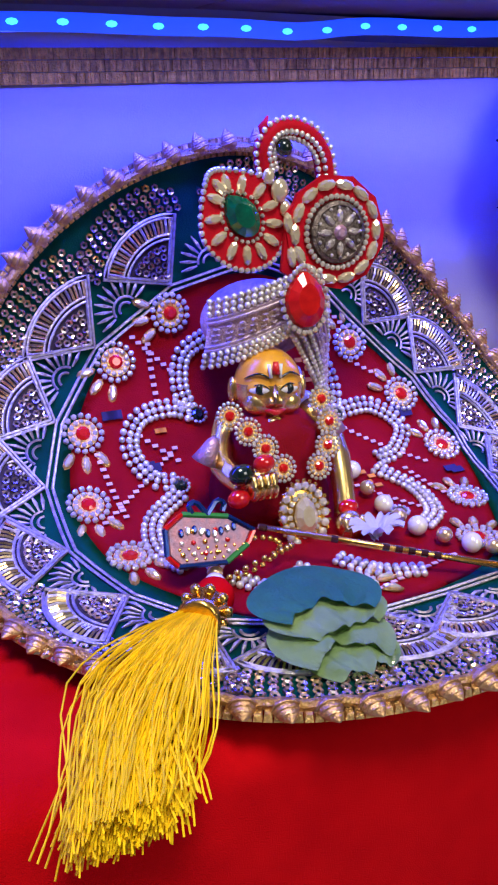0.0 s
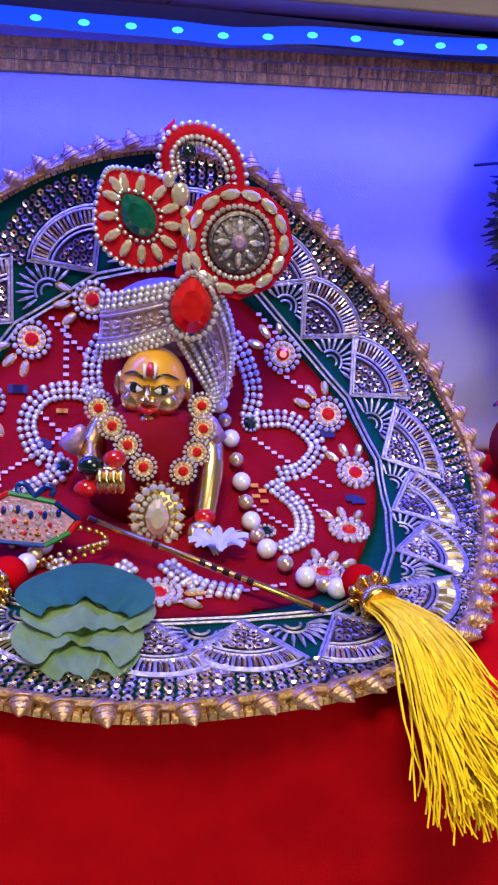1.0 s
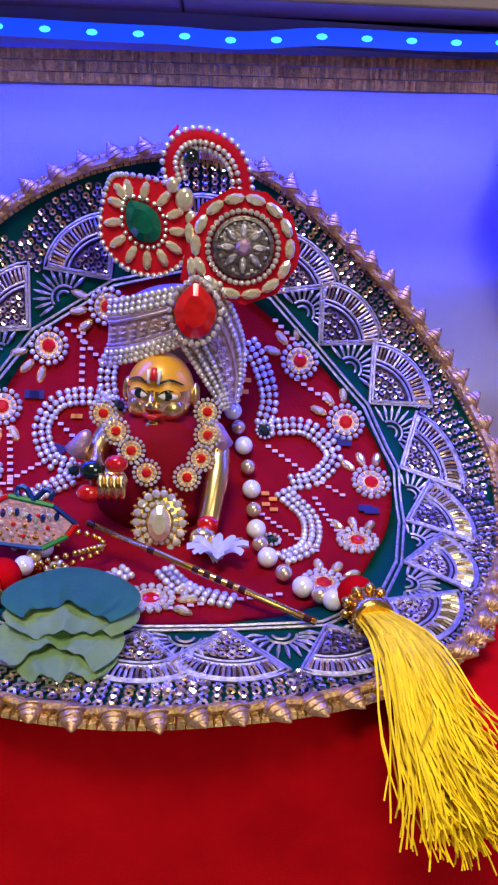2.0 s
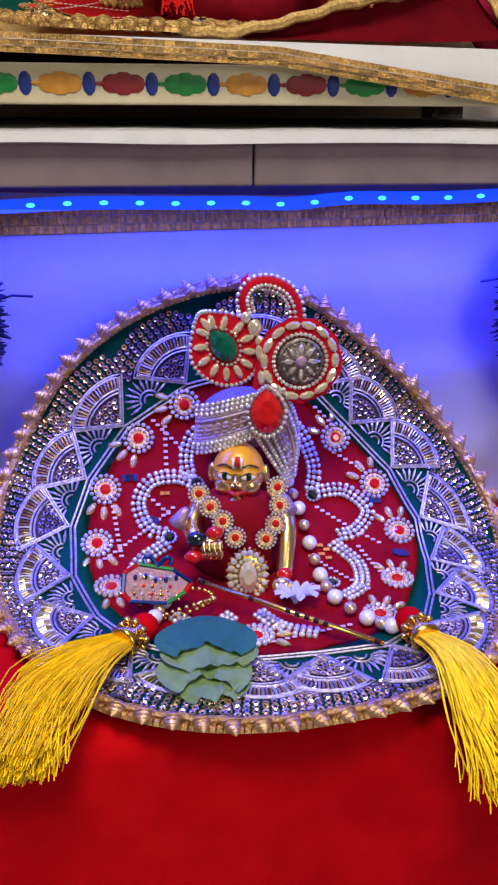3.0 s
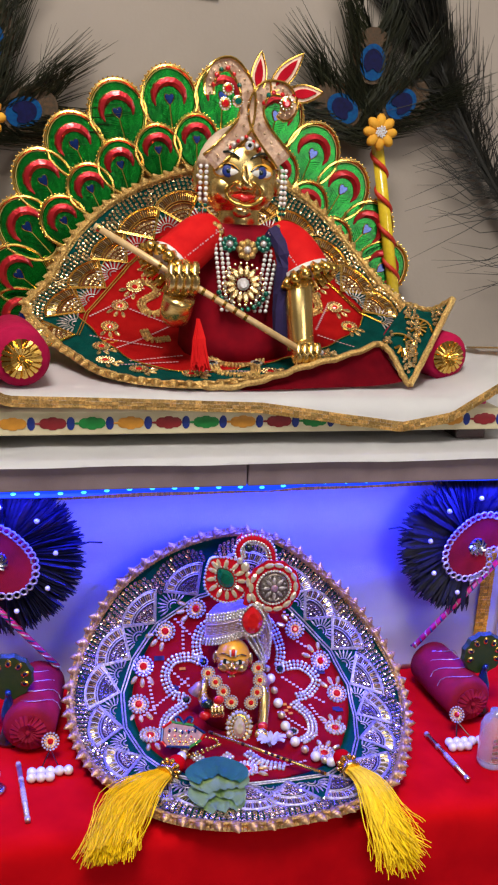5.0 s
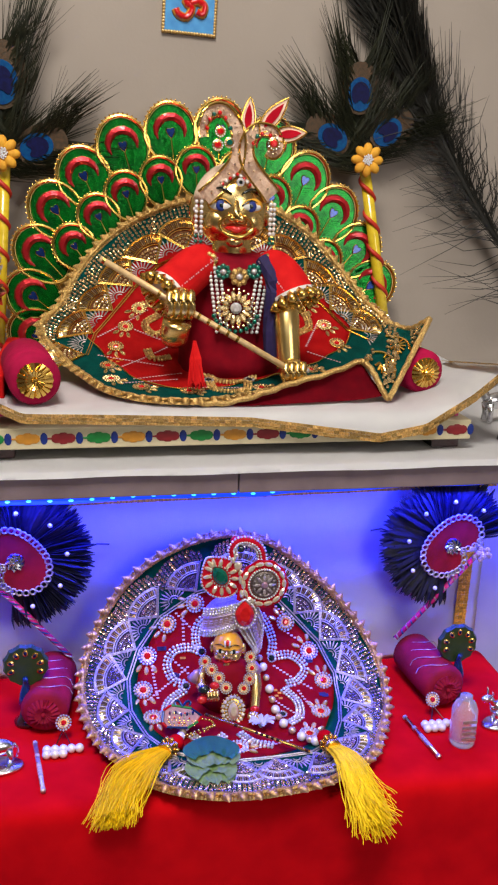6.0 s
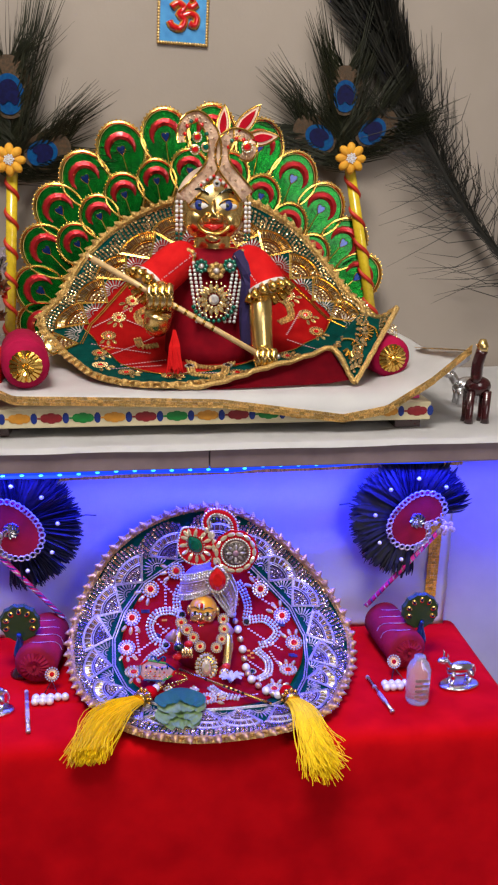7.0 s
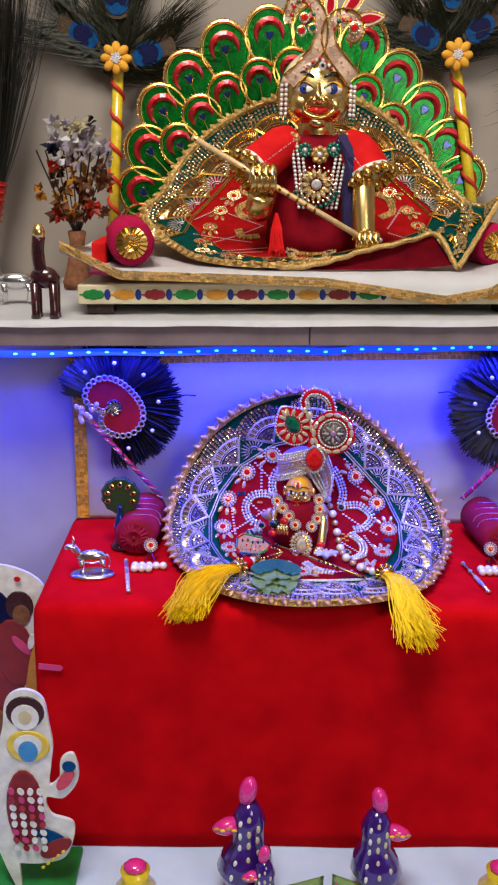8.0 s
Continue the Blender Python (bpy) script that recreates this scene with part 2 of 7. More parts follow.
def lathe(bm, prof, c=(0, 0, 0), slot=0, sides=20, m=None):
    """Turns a profile of (radius, height) round the z axis."""
    n = len(bm.faces)
    m = m or Matrix.Translation(c)
    rings = [[bm.verts.new(m @ Vector((r * math.cos(t), r * math.sin(t), z))) for t in (2 * math.pi * j / sides for j in range(sides))] for r, z in prof]
    for r0, r1 in zip(rings, rings[1:]):
        for j in range(sides):
            bm.faces.new((r0[j], r0[(j + 1) % sides], r1[(j + 1) % sides], r1[j]))
    bm.faces.new(rings[0][::-1])
    bm.faces.new(rings[-1])
    faces_of(bm, n, slot)
    return bm


def plate(bm, pts, h, z=0.0, slot=0, inset=0.0):
    """An outline in x, y raised to height h over z; inset slopes its sides."""
    n = len(bm.faces)
    c = sum((Vector(p) for p in pts), Vector((0, 0))) / len(pts)
    lo = [bm.verts.new((p[0], p[1], z)) for p in pts]
    hi = [bm.verts.new((*(Vector(p) + (c - Vector(p)) * inset), z + h)) for p in pts]
    k = len(pts)
    for j in range(k):
        bm.faces.new((lo[j], lo[(j + 1) % k], hi[(j + 1) % k], hi[j]))
    bm.faces.new(hi)
    bm.faces.new(lo[::-1])
    faces_of(bm, n, slot)
    return bm


def gem(bm, c, rx, ry, h, slot=0, sides=10, point=0.0, turn=0.0):
    """A faceted stone lying flat; point draws one end out to a drop."""
    n = len(bm.faces)
    rings = []
    for k, z in ((1, 0), (0.95, 0.5 * h), (0.55, h)):
        ring = []
        for j in range(sides):
            t = 2 * math.pi * j / sides
            x, y = rx * math.cos(t) * k, ry * math.sin(t) * k
            if point and y > 0:
                x *= 1 - point * (y / ry) ** 2
            ring.append(bm.verts.new((c[0] + x * math.cos(turn) - y * math.sin(turn), c[1] + x * math.sin(turn) + y * math.cos(turn), c[2] + z)))
        rings.append(ring)
    for r0, r1 in zip(rings, rings[1:]):
        for j in range(sides):
            bm.faces.new((r0[j], r0[(j + 1) % sides], r1[(j + 1) % sides], r1[j]))
    bm.faces.new(rings[-1])
    bm.faces.new(rings[0][::-1])
    faces_of(bm, n, slot)
    return bm


def sequin(bm, c, r, slot=0, sides=6):
    n = len(bm.faces)
    tilt = (random.uniform(-0.25, 0.25), random.uniform(-0.25, 0.25))
    rings = [[bm.verts.new((c[0] + k * r * math.cos(t), c[1] + k * r * math.sin(t), c[2] + z + k * r * (tilt[0] * math.cos(t) + tilt[1] * math.sin(t)))) for t in (2 * math.pi * j / sides for j in range(sides))]
             for k, z in ((1.0, 0.0), (0.85, 0.35 * r), (0.35, 0.15 * r))]
    for r0, r1 in zip(rings, rings[1:]):
        for j in range(sides):
            bm.faces.new((r0[j], r0[(j + 1) % sides], r1[(j + 1) % sides], r1[j]))
    faces_of(bm, n, slot)
    return bm


def smooth_line(pts, n):
    """Points spread evenly in number along a soft curve through pts."""
    pts = [Vector(p) for p in pts]
    out = []
    for i in range(n):
        u = i / (n - 1) * (len(pts) - 1)
        k = min(int(u), len(pts) - 2)
        f = u - k
        p0, p1, p2, p3 = pts[max(k - 1, 0)], pts[k], pts[k + 1], pts[min(k + 2, len(pts) - 1)]
        out.append(0.5 * (2 * p1 + (p2 - p0) * f + (2 * p0 - 5 * p1 + 4 * p2 - p3) * f * f + (3 * p1 - p0 - 3 * p2 + p3) * f ** 3))
    return out


class Sheet:
    """A cloth whose section in y, z is the same across x: it takes x, s (the way along the section) and a lift."""

    def __init__(self, section):
        self.line = [Vector(p) for p in smooth_line([(0, *p) for p in section], 60)]
        self.way = [0.0]
        for a, b in zip(self.line, self.line[1:]):
            self.way.append(self.way[-1] + (b - a).length)

    def at(self, x, s, h=0.0):
        k = 0
        while k < len(self.way) - 2 and self.way[k + 1] < s:
            k += 1
        a, b = self.line[k], self.line[k + 1]
        d = (b - a).normalized()
        p = a + d * (s - self.way[k])
        return Vector((x, p.y, p.z)) + h * Vector((0, -d.z, d.y))

    def lie(self, x, s, h=0.0, turn=0.0):
        d = (self.at(x, s + 0.001) - self.at(x, s - 0.001)).normalized()
        n = Vector((0, -d.z, d.y))
        m = Matrix(((1, 0, 0), d, n)).transposed().to_4x4()
        return Matrix.Translation(self.at(x, s, h)) @ m @ Matrix.Rotation(turn, 4, "Z")

    def drape(self, bm):
        for v in bm.verts:
            v.co = self.at(*v.co)
        return bm


# ---- room and stand ----
solid("floor", box(bmesh.new(), -1.8, 1.8, -2.4, 0.50, -0.75, -0.70), WALL_PAINT, "plain floor of the room", kind="structure")
solid("ceiling", box(bmesh.new(), -1.8, 1.8, -2.4, 0.50, 2.1, 2.15), WHITE_PAINT, "plain white ceiling", kind="structure")
solid("wall_north", box(bmesh.new(), -1.8, 1.8, 0.345, 0.45, -0.70, 2.1), WALL_PAINT, "warm grey painted wall behind the shrine", kind="structure")
solid("wall_south", box(bmesh.new(), -1.8, 1.8, -2.4, -2.3, -0.70, 2.1), WALL_PAINT, "plain painted wall", kind="structure")
solid("wall_west", box(bmesh.new(), -1.8, -1.7, -2.3, 0.345, -0.70, 2.1), WALL_PAINT, "plain painted wall", kind="structure")
solid("wall_east", box(bmesh.new(), 1.7, 1.8, -2.3, 0.345, -0.70, 2.1), WALL_PAINT, "plain painted wall", kind="structure")
solid("base_platform", box(bmesh.new(), -0.75, 0.75, -0.42, 0.344, -0.70, 0.0, bevel=0.004), FLOOR_CLOTH, "low platform covered with pale blue white cloth", kind="structure")

shelf = thing("shelf_unit", "grey laminate shelf unit with a blue-lit underside", "shelf")
part("front_panel", box(bmesh.new(), -0.62, 0.62, 0.080, 0.095, 0.0, 0.4305), PANEL, shelf)
part("shelf_board", box(bmesh.new(), -0.62, -0.0125, 0.0, 0.344, 0.4305, 0.4490, bevel=0.001), SHELF_EDGE, shelf)
part("shelf_board", box(bmesh.new(), -0.0117, 0.62, 0.0, 0.344, 0.4305, 0.4490, bevel=0.001), SHELF_EDGE, shelf)
for x0 in (-0.64, 0.62):
    part("side_panel", box(bmesh.new(), x0, x0 + 0.02, 0.0, 0.344, 0.0, 0.447), PANEL, shelf)


def rumpled(x0, x1, y0, y1, z, nx, ny, amp, front=None):
    """A thin cloth lying at z, with soft folds and a hanging front hem."""
    bm = bmesh.new()
    grid = []
    for i in range(nx + 1):
        row = []
        for j in range(ny + 1):
            x, y = x0 + (x1 - x0) * i / nx, y0 + (y1 - y0) * j / ny
            dz = amp * (noise.noise((x * 22, y * 22, 3)) + 0.4 * noise.noise((x * 60, y * 50, 7)))
            row.append(bm.verts.new((x, y, z + dz)))
        grid.append(row)
    if front:
        for i, row in enumerate(grid):
            x = row[0].co.x
            for k, (dy, dz) in enumerate(front):
                row.insert(0, bm.verts.new((x, y0 + dy + 0.0012 * noise.noise((x * 30, k, 1)), z + dz * (1 + 0.25 * noise.noise((x * 14, 5, k))))))
    for a, b in zip(grid, grid[1:]):
        for j in range(len(a) - 1):
            bm.faces.new((a[j], b[j], b[j + 1], a[j + 1]))
    bmesh.ops.solidify(bm, geom=bm.faces, thickness=0.0012)
    return bm


solid("shelf_cloth", rumpled(-0.615, 0.615, 0.0, 0.33, 0.4535, 120, 20, 0.0009, ((-0.0035, -0.0005), (-0.0045, -0.0050))), WHITE_CLOTH, "white cloth spread over the shelf top", "cloth", smooth=True)

# light strip under the shelf's front edge
strip = thing("led_strip", "glowing blue light strip under the shelf edge", "light strip")
wave = [(x / 100, 0.031, 0.4212 - 0.0022 * math.exp(-((x / 100 - 0.012) / 0.02) ** 2) + 0.0006 * math.sin(x * 0.55)) for x in range(-60, 61)]
bm = bmesh.new()
for a, b in zip(wave, wave[1:]):
    n = len(bm.faces)
    vs = [bm.verts.new((p[0], p[1] + dy, p[2] + dz)) for p in (a, b) for dy, dz in ((0, -0.003), (0.0015, -0.003), (0.0015, 0.003), (0, 0.003))]
    for q in ((0, 1, 5, 4), (1, 2, 6, 5), (2, 3, 7, 6), (3, 0, 4, 7)):
        bm.faces.new([vs[i] for i in q])
bmesh.ops.remove_doubles(bm, verts=bm.verts, dist=0.00005)
part("tape", bm, LED_TAPE, strip)
dot = bmesh.new()
gem(dot, (0, 0, 0), 0.0021, 0.0011, 0.0009, sides=8)
dot = finish(dot, "led", LED_ON)
for k in range(-34, 35):
    x = 0.0167 * k + 0.006
    i = min(range(len(wave)), key=lambda j: abs(wave[j][0] - x))
    part("led", dot, None, strip, m=Matrix.Translation((x, wave[i][1] - 0.0002, wave[i][2])) @ Matrix.Rotation(math.pi / 2, 4, "X"))

# white backdrop cloth with gold borders
back = thing("backdrop_cloth", "white cloth hung behind the lower figure, gold borders", "cloth")
bm = bmesh.new()
nx, nz = 90, 30
grid = [[bm.verts.new((-0.235 + 0.475 * i / nx, 0.071 + 0.0015 * noise.noise((i * 0.09, j * 0.3, 2)) + 0.0008 * math.sin(j * 0.8), 0.236 + 0.184 * j / nz)) for j in range(nz + 1)] for i in range(nx + 1)]
for a, b in zip(grid, grid[1:]):
    for j in range(nz):
        bm.faces.new((a[j], b[j], b[j + 1], a[j + 1]))
bmesh.ops.solidify(bm, geom=bm.faces, thickness=0.001)
part("sheet", bm, WHITE_CLOTH, back, smooth=True)


def lace_band(p, q, width, depth, n):
    """A ribbon of ribbed gold lace from p to q; its width lies along depth's sense."""
    bm = bmesh.new()
    p, q = Vector(p), Vector(q)
    d = (q - p).normalized()
    side = d.cross(Vector((0, 1, 0))).normalized() * width
    for i in range(n):
        for k in range(3):
            a = p + (q - p) * (i + 0.04) / n + side * (k / 3 + 0.01)
            b = p + (q - p) * (i + 0.96) / n + side * ((k + 1) / 3 - 0.01)
            y = p.y - random.uniform(0.2, 1.0) * depth
            vs = [bm.verts.new(c) for c in ((a.x, y, a.z), (b.x, y, a.z) if abs(d.x) > 0.5 else (a.x, y, b.z), (b.x, y, b.z), (a.x, y, b.z) if abs(d.x) > 0.5 else (b.x, y, a.z))]
            ws = [bm.verts.new((v.co.x, p.y, v.co.z)) for v in vs]
            bm.faces.new(vs)
            for e in range(4):
                bm.faces.new((vs[e], vs[(e + 1) % 4], ws[(e + 1) % 4], ws[e]))
    return bm


part("border", lace_band((-0.238, 0.0690, 0.4030), (0.244, 0.0690, 0.4030), 0.0130, 0.0012, 420), BORDER_GOLD, back, "gold lace top border")
part("border", lace_band((-0.222, 0.0690, 0.238), (-0.222, 0.0690, 0.398), 0.012, 0.0012, 52), BORDER_GOLD, back, "gold lace side border")
part("border", lace_band((0.228, 0.0690, 0.238), (0.230, 0.0690, 0.402), 0.012, 0.0012, 52), BORDER_GOLD, back, "gold lace side border")

# red covered table
table = thing("covered_table", "low table under a bright red felt cloth", "table")
bm = bmesh.new()
box(bm, -0.242, 0.258, -0.118, 0.078, 0.001, 0.236)
top = [e for e in bm.edges if all(v.co.z > 0.2 for v in e.verts) and not all(v.co.y > 0 for v in e.verts)]
up = [e for e in bm.edges if abs(e.verts[0].co.z - e.verts[1].co.z) > 0.1 and e.verts[0].co.y < 0]
bmesh.ops.bevel(bm, geom=top + up, offset=0.014, segments=6, affect="EDGES", profile=0.5)
bmesh.ops.subdivide_edges(bm, edges=[e for e in bm.edges if e.calc_length() > 0.05], cuts=12, use_grid_fill=True)
for v in bm.verts:
    if v.co.z < 0.22:
        v.co.y -= 0.002 * (1 + noise.noise((v.co.x * 12, 0, v.co.z * 4))) if v.co.y < 0 else 0
part("cloth", bm, RED_FELT, table, smooth=True)


# ---- embroidered dresses ----
def ring_line(centre, pts, n):
    """Radius by angle round a centre, from an outline of x, s."""
    polar = sorted((math.atan2(p[1] - centre[1], p[0] - centre[0]), math.hypot(p[0] - centre[0], p[1] - centre[1])) for p in pts)
    angles = [a for a, _ in polar]
    radii = [r for _, r in polar]
    a = np.array([angles[-1] - 2 * math.pi] + angles + [angles[0] + 2 * math.pi])
    r = np.array([radii[-1]] + radii + [radii[0]])
    t = np.linspace(-math.pi, math.pi, n, endpoint=False)
    v = np.interp(t, a, r)
    for _ in range(4):
        v = 0.25 * np.roll(v, 1) + 0.5 * v + 0.25 * np.roll(v, -1)
    return t, v


def fan_motif(w, h, sequins):
    """A fan of packed sequins, a striped band and double cord, apex down, w wide and h high."""
    bm = bmesh.new()
    half = math.radians(42)
    arc = lambda r, t: (r * math.sin(t) * w / h * 0.85, r * math.cos(t))
    edge = [(0, 0.02 * h)] + [arc(0.76 * h, -half + 2 * half * i / 10) for i in range(11)] + [(0, 0.02 * h)]
    n = len(bm.faces)
    net = [[bm.verts.new((*arc(h * (0.02 + 0.74 * i / 6), half * (2 * j / 10 - 1)), 0.0002)) for j in range(11)] for i in range(7)]
    for a, b in zip(net, net[1:]):
        for j in range(10):
            bm.faces.new((a[j], a[j + 1], b[j + 1], b[j]))
    faces_of(bm, n, 3)
    for k in (1.0, 0.9):
        tube(bm, [(p[0] * k, 0.06 * h * (1 - k) * 8 + p[1] * k, 0.0009) for p in edge], 0.00065, 0, 5)
    for r in (0.50, 0.55):
        tube(bm, [(*arc(r * h, 0.92 * (-half + 2 * half * i / 8)), 0.0009) for i in range(9)], 0.00055, 0, 5)
    for i in range(20):
        t = 0.93 * (-half + 2 * half * (i + 0.5) / 20)
        tube(bm, [(*arc(0.56 * h, t), 0.001), (*arc(0.64 * h, t), 0.0015), (*arc(0.72 * h, t), 0.001)], 0.00055, 2 if i % 3 else 0, 4)
    for r in (0.14, 0.23, 0.32, 0.41):
        k = max(1, round(r * 14))
        for i in range(k):
            sequin(bm, (*arc(r * h, half * 0.74 * (-1 + 2 * (i + 0.5) / k)), 0.0009), 0.0017, 1)
    for r, wide in ((0.82, 1.12), (0.90, 1.06), (0.98, 0.98), (1.06, 0.75)):
        k = round(r * 15 * wide)
        for i in range(k):
            t = half * (-1 + 2 * (i + 0.5) / k) * wide
            sequin(bm, (*arc(h * (r + random.uniform(-0.012, 0.012)), t), 0.0006), 0.0017, 1 if (i + int(100 * r)) % 4 else 2)
    return finish(bm, "fan_motif", [SILVER if sequins != SEQUIN_GOLD else GOLD, sequins, SEQUIN_GOLD, MOTIF_BROWN if sequins == SEQUIN_GOLD else MOTIF_DARK])


def spray_motif(r):
    """Small half sun of thread petals between two fans."""
    bm = bmesh.new()
    for i in range(11):
        t = math.radians(-85 + 17 * i)
        a, b = (0.45 * r * math.sin(t), 0.45 * r * math.cos(t)), (r * math.sin(t), r * math.cos(t))
        tube(bm, [(*a, 0.0005), (0.5 * (a[0] + b[0]), 0.5 * (a[1] + b[1]), 0.0011), (*b, 0.0005)], 0.0007, 0, 5, (0.5, 1.1, 0.4))
    for k in (0.4, 0.22):
        tube(bm, [(k * r * math.sin(math.radians(-80 + 20 * i)), k * r * math.cos(math.radians(-80 + 20 * i)), 0.0006) for i in range(9)], 0.0005, 0, 4)
    return finish(bm, "spray_motif", [SILVER])


def rosette(r, leaves=True, gold=False):
    """Red stone in a double ring of beads, with three leaf stones."""
    bm = bmesh.new()
    plate(bm, [(0.72 * r * math.cos(t), 0.72 * r * math.sin(t)) for t in (0.4 * i for i in range(16))], 0.0008, 0, 0)
    gem(bm, (0, 0, 0.0008), 0.36 * r, 0.36 * r, 0.0012, 2)
    for k, n, q in ((0.58, 12, 0.14), (0.90, 16, 0.16)):
        for i in range(n):
            t = 2 * math.pi * i / n
            ball(bm, (k * r * math.cos(t), k * r * math.sin(t), 0.0008), q * r, 1, 6, 4)
    if leaves:
        for a in (-0.55, 0.0, 0.55):
            c = (1.55 * r * math.sin(a), -1.55 * r * math.cos(a), 0)
            gem(bm, c, 0.24 * r, 0.5 * r, 0.0012, 0, 8, 0, a)
            gem(bm, (c[0], c[1], 0.0006), 0.15 * r, 0.36 * r, 0.0012, 3, 8, 0, a)
    return finish(bm, "rosette", [GOLD_LACE, SEQUIN_GOLD, RUBY, SEQUIN_GOLD] if gold else [ROSE_LACE, BEAD, RUBY, MIRROR])


def bead_rope(sheet, pts, rows=3, r=0.00145, lift=0.0013):
    line = smooth_line([(p[0], p[1], 0) for p in pts], 300)
    steps = [0.0]
    for a, b in zip(line, line[1:]):
        steps.append(steps[-1] + (b - a).length)
    bm = bmesh.new()
    n = max(2, round(steps[-1] / (1.9 * r)))
    for i in range(n):
        k = min(int(np.searchsorted(steps, i / (n - 1) * steps[-1])), 298)
        d = (line[k + 1] - line[k]).normalized()
        for j in range(rows):
            off = (j - (rows - 1) / 2) * 1.95 * r
            ball(bm, sheet.at(line[k].x - d.y * off, line[k].y + d.x * off, lift + (0.0004 if j == 1 else 0)), r * random.uniform(0.92, 1.06), 0, 7, 5)
    return bm


def round_dress(name, label, sheet, centre, outline, k_inner, cloth, lace, fans, fan_size, spikes, cords, ropes, flowers, flower_r, flip=False, sequins=(None, None)):
    """An embroidered cloth disc: centre cloth, velvet border, lace rim with points, and stitched ornaments."""
    dress = thing(name, label, "dress")
    N = 160
    T, R = ring_line(centre, outline, N)
    P = lambda i, k: (centre[0] + R[i % N] * k * math.cos(T[i % N]), centre[1] + R[i % N] * k * math.sin(T[i % N]))

    def band(k0, k1, steps, h, wob=0.0):
        bm = bmesh.new()
        rings = []
        for s in range(steps + 1):
            k = k0 + (k1 - k0) * s / steps
            rings.append([bm.verts.new((*P(i, k), h + wob * noise.noise((P(i, k)[0] * 60, P(i, k)[1] * 60, 4)))) for i in range(N)] if k > 0 else [bm.verts.new((*centre, h))])
        for a, b in zip(rings, rings[1:]):
            for i in range(N):
                if len(a) == 1:
                    bm.faces.new((a[0], b[i], b[(i + 1) % N]))
                else:
                    bm.faces.new((a[i], b[i], b[(i + 1) % N], a[(i + 1) % N]))
        sheet.drape(bm)
        bmesh.ops.solidify(bm, geom=bm.faces, thickness=0.0016)
        return bm

    part("centre_cloth", band(0, k_inner + 0.01, 14, 0.0, 0.0008), cloth, dress, smooth=True)
    part("velvet_border", band(k_inner, 0.955, 8, 0.0004, 0.0006), GREEN_VELVET, dress, smooth=True)
    # lace rim and its points
    bm = bmesh.new()
    for q in range(3):
        for i in range(N * 2):
            a, b = i / 2, (i + 0.9) / 2
            k = 0.944 + 0.017 * q
            pts = [Vector(P(math.floor(v), k + dk)).lerp(Vector(P(math.floor(v) + 1, k + dk)), v % 1) for v, dk in ((a, 0), (b, 0), (b, 0.015), (a, 0.015))]
            plate(bm, pts, random.uniform(0.0012, 0.0024), 0.0, 0, 0.25)
    part("lace_rim", sheet.drape(bm), lace, dress)
    cone = bmesh.new()
    lathe(cone, [(0.0028, -0.0035), (0.0038, -0.001), (0.0035, 0.0012), (0.0022, 0.004), (0.0010, 0.0060), (0.0003, 0.0070)], sides=9, m=Matrix.Rotation(-math.pi / 2, 4, "X"))
    for k in range(3):
        tube(cone, [((0.0040 - 0.0010 * k) * math.cos(t), -0.0006 + 0.0020 * k + 0.0010 * math.sin(t), (0.0040 - 0.0010 * k) * math.sin(t)) for t in (0.7 * j for j in range(10))], 0.0005, 0, 4)
    cone = finish(cone, "lace_point", [POINT_GOLD if cloth == RED_SILK else lace], True)
    for i in range(spikes):
        v = i / spikes * N
        p = Vector(P(math.floor(v), 0.978)).lerp(Vector(P(math.floor(v) + 1, 0.978)), v % 1)
        a = T[int(v) % N] - math.pi / 2 + 0.35 + random.uniform(-0.15, 0.15)
        part("lace_point", cone, None, dress, m=sheet.lie(p.x, p.y, 0.0025, a) @ Matrix.Diagonal((1, random.uniform(0.72, 0.95), 0.8, 1)))
    part("rim_cord", tube(bmesh.new(), [sheet.at(*P(i, 0.965), 0.003 + 0.0006 * math.sin(i * 2.1)) for i in range(N + 1)], 0.0016, 0, 6), lace, dress)
    # cords round the inner edge
    for k in cords:
        part("cord", tube(bmesh.new(), [sheet.at(*P(i, k + 0.006 * math.sin(i * 0.7)), 0.0015) for i in range(N + 1)], 0.0006, 0, 5), SILVER if cloth == RED_SILK else GOLD, dress)
    kinds = [fan_motif(*fan_size, sequins[0]), fan_motif(*fan_size, sequins[1]), fan_motif(fan_size[0] * 1.08, fan_size[1] * 0.96, sequins[0])]
    spray = spray_motif(fan_size[1] * 0.36)

    def stitched(name, mesh, x, y, turn):
        """A motif bent to the cloth that it is sewn on."""
        bm = bmesh.new()
        bm.from_mesh(mesh)
        bm.transform(Matrix.Translation((x, y, 0.001)) @ Matrix.Rotation(turn, 4, "Z"))
        part(name, sheet.drape(bm), list(mesh.materials), dress)

    for j, (x, y, deg) in enumerate(fans):
        stitched("fan_motif", kinds[j % 3], x, y, math.radians(deg - 90))
        x2, y2, deg2 = fans[(j + 1) % len(fans)]
        if (deg2 - deg) % 360 < 60:
            a = math.radians(deg + 0.5 * ((deg2 - deg) % 360))
            c = Vector(((x + x2) / 2 + 0.004 * math.cos(a), (y + y2) / 2 + 0.004 * math.sin(a)))
            stitched("spray_motif", spray, c.x, c.y, a - math.pi / 2)
            bm = bmesh.new()
            for k in range(2):
                tube(bm, [sheet.at(*Vector((x, y)).lerp(Vector((x2, y2)), u) - 0.0022 * k * Vector((math.cos(a), math.sin(a))), 0.0012) for u in (0.0, 0.33, 0.66, 1.0)], 0.0006, 0, 5)
            part("cord", bm, SILVER if cloth == RED_SILK else GOLD, dress)
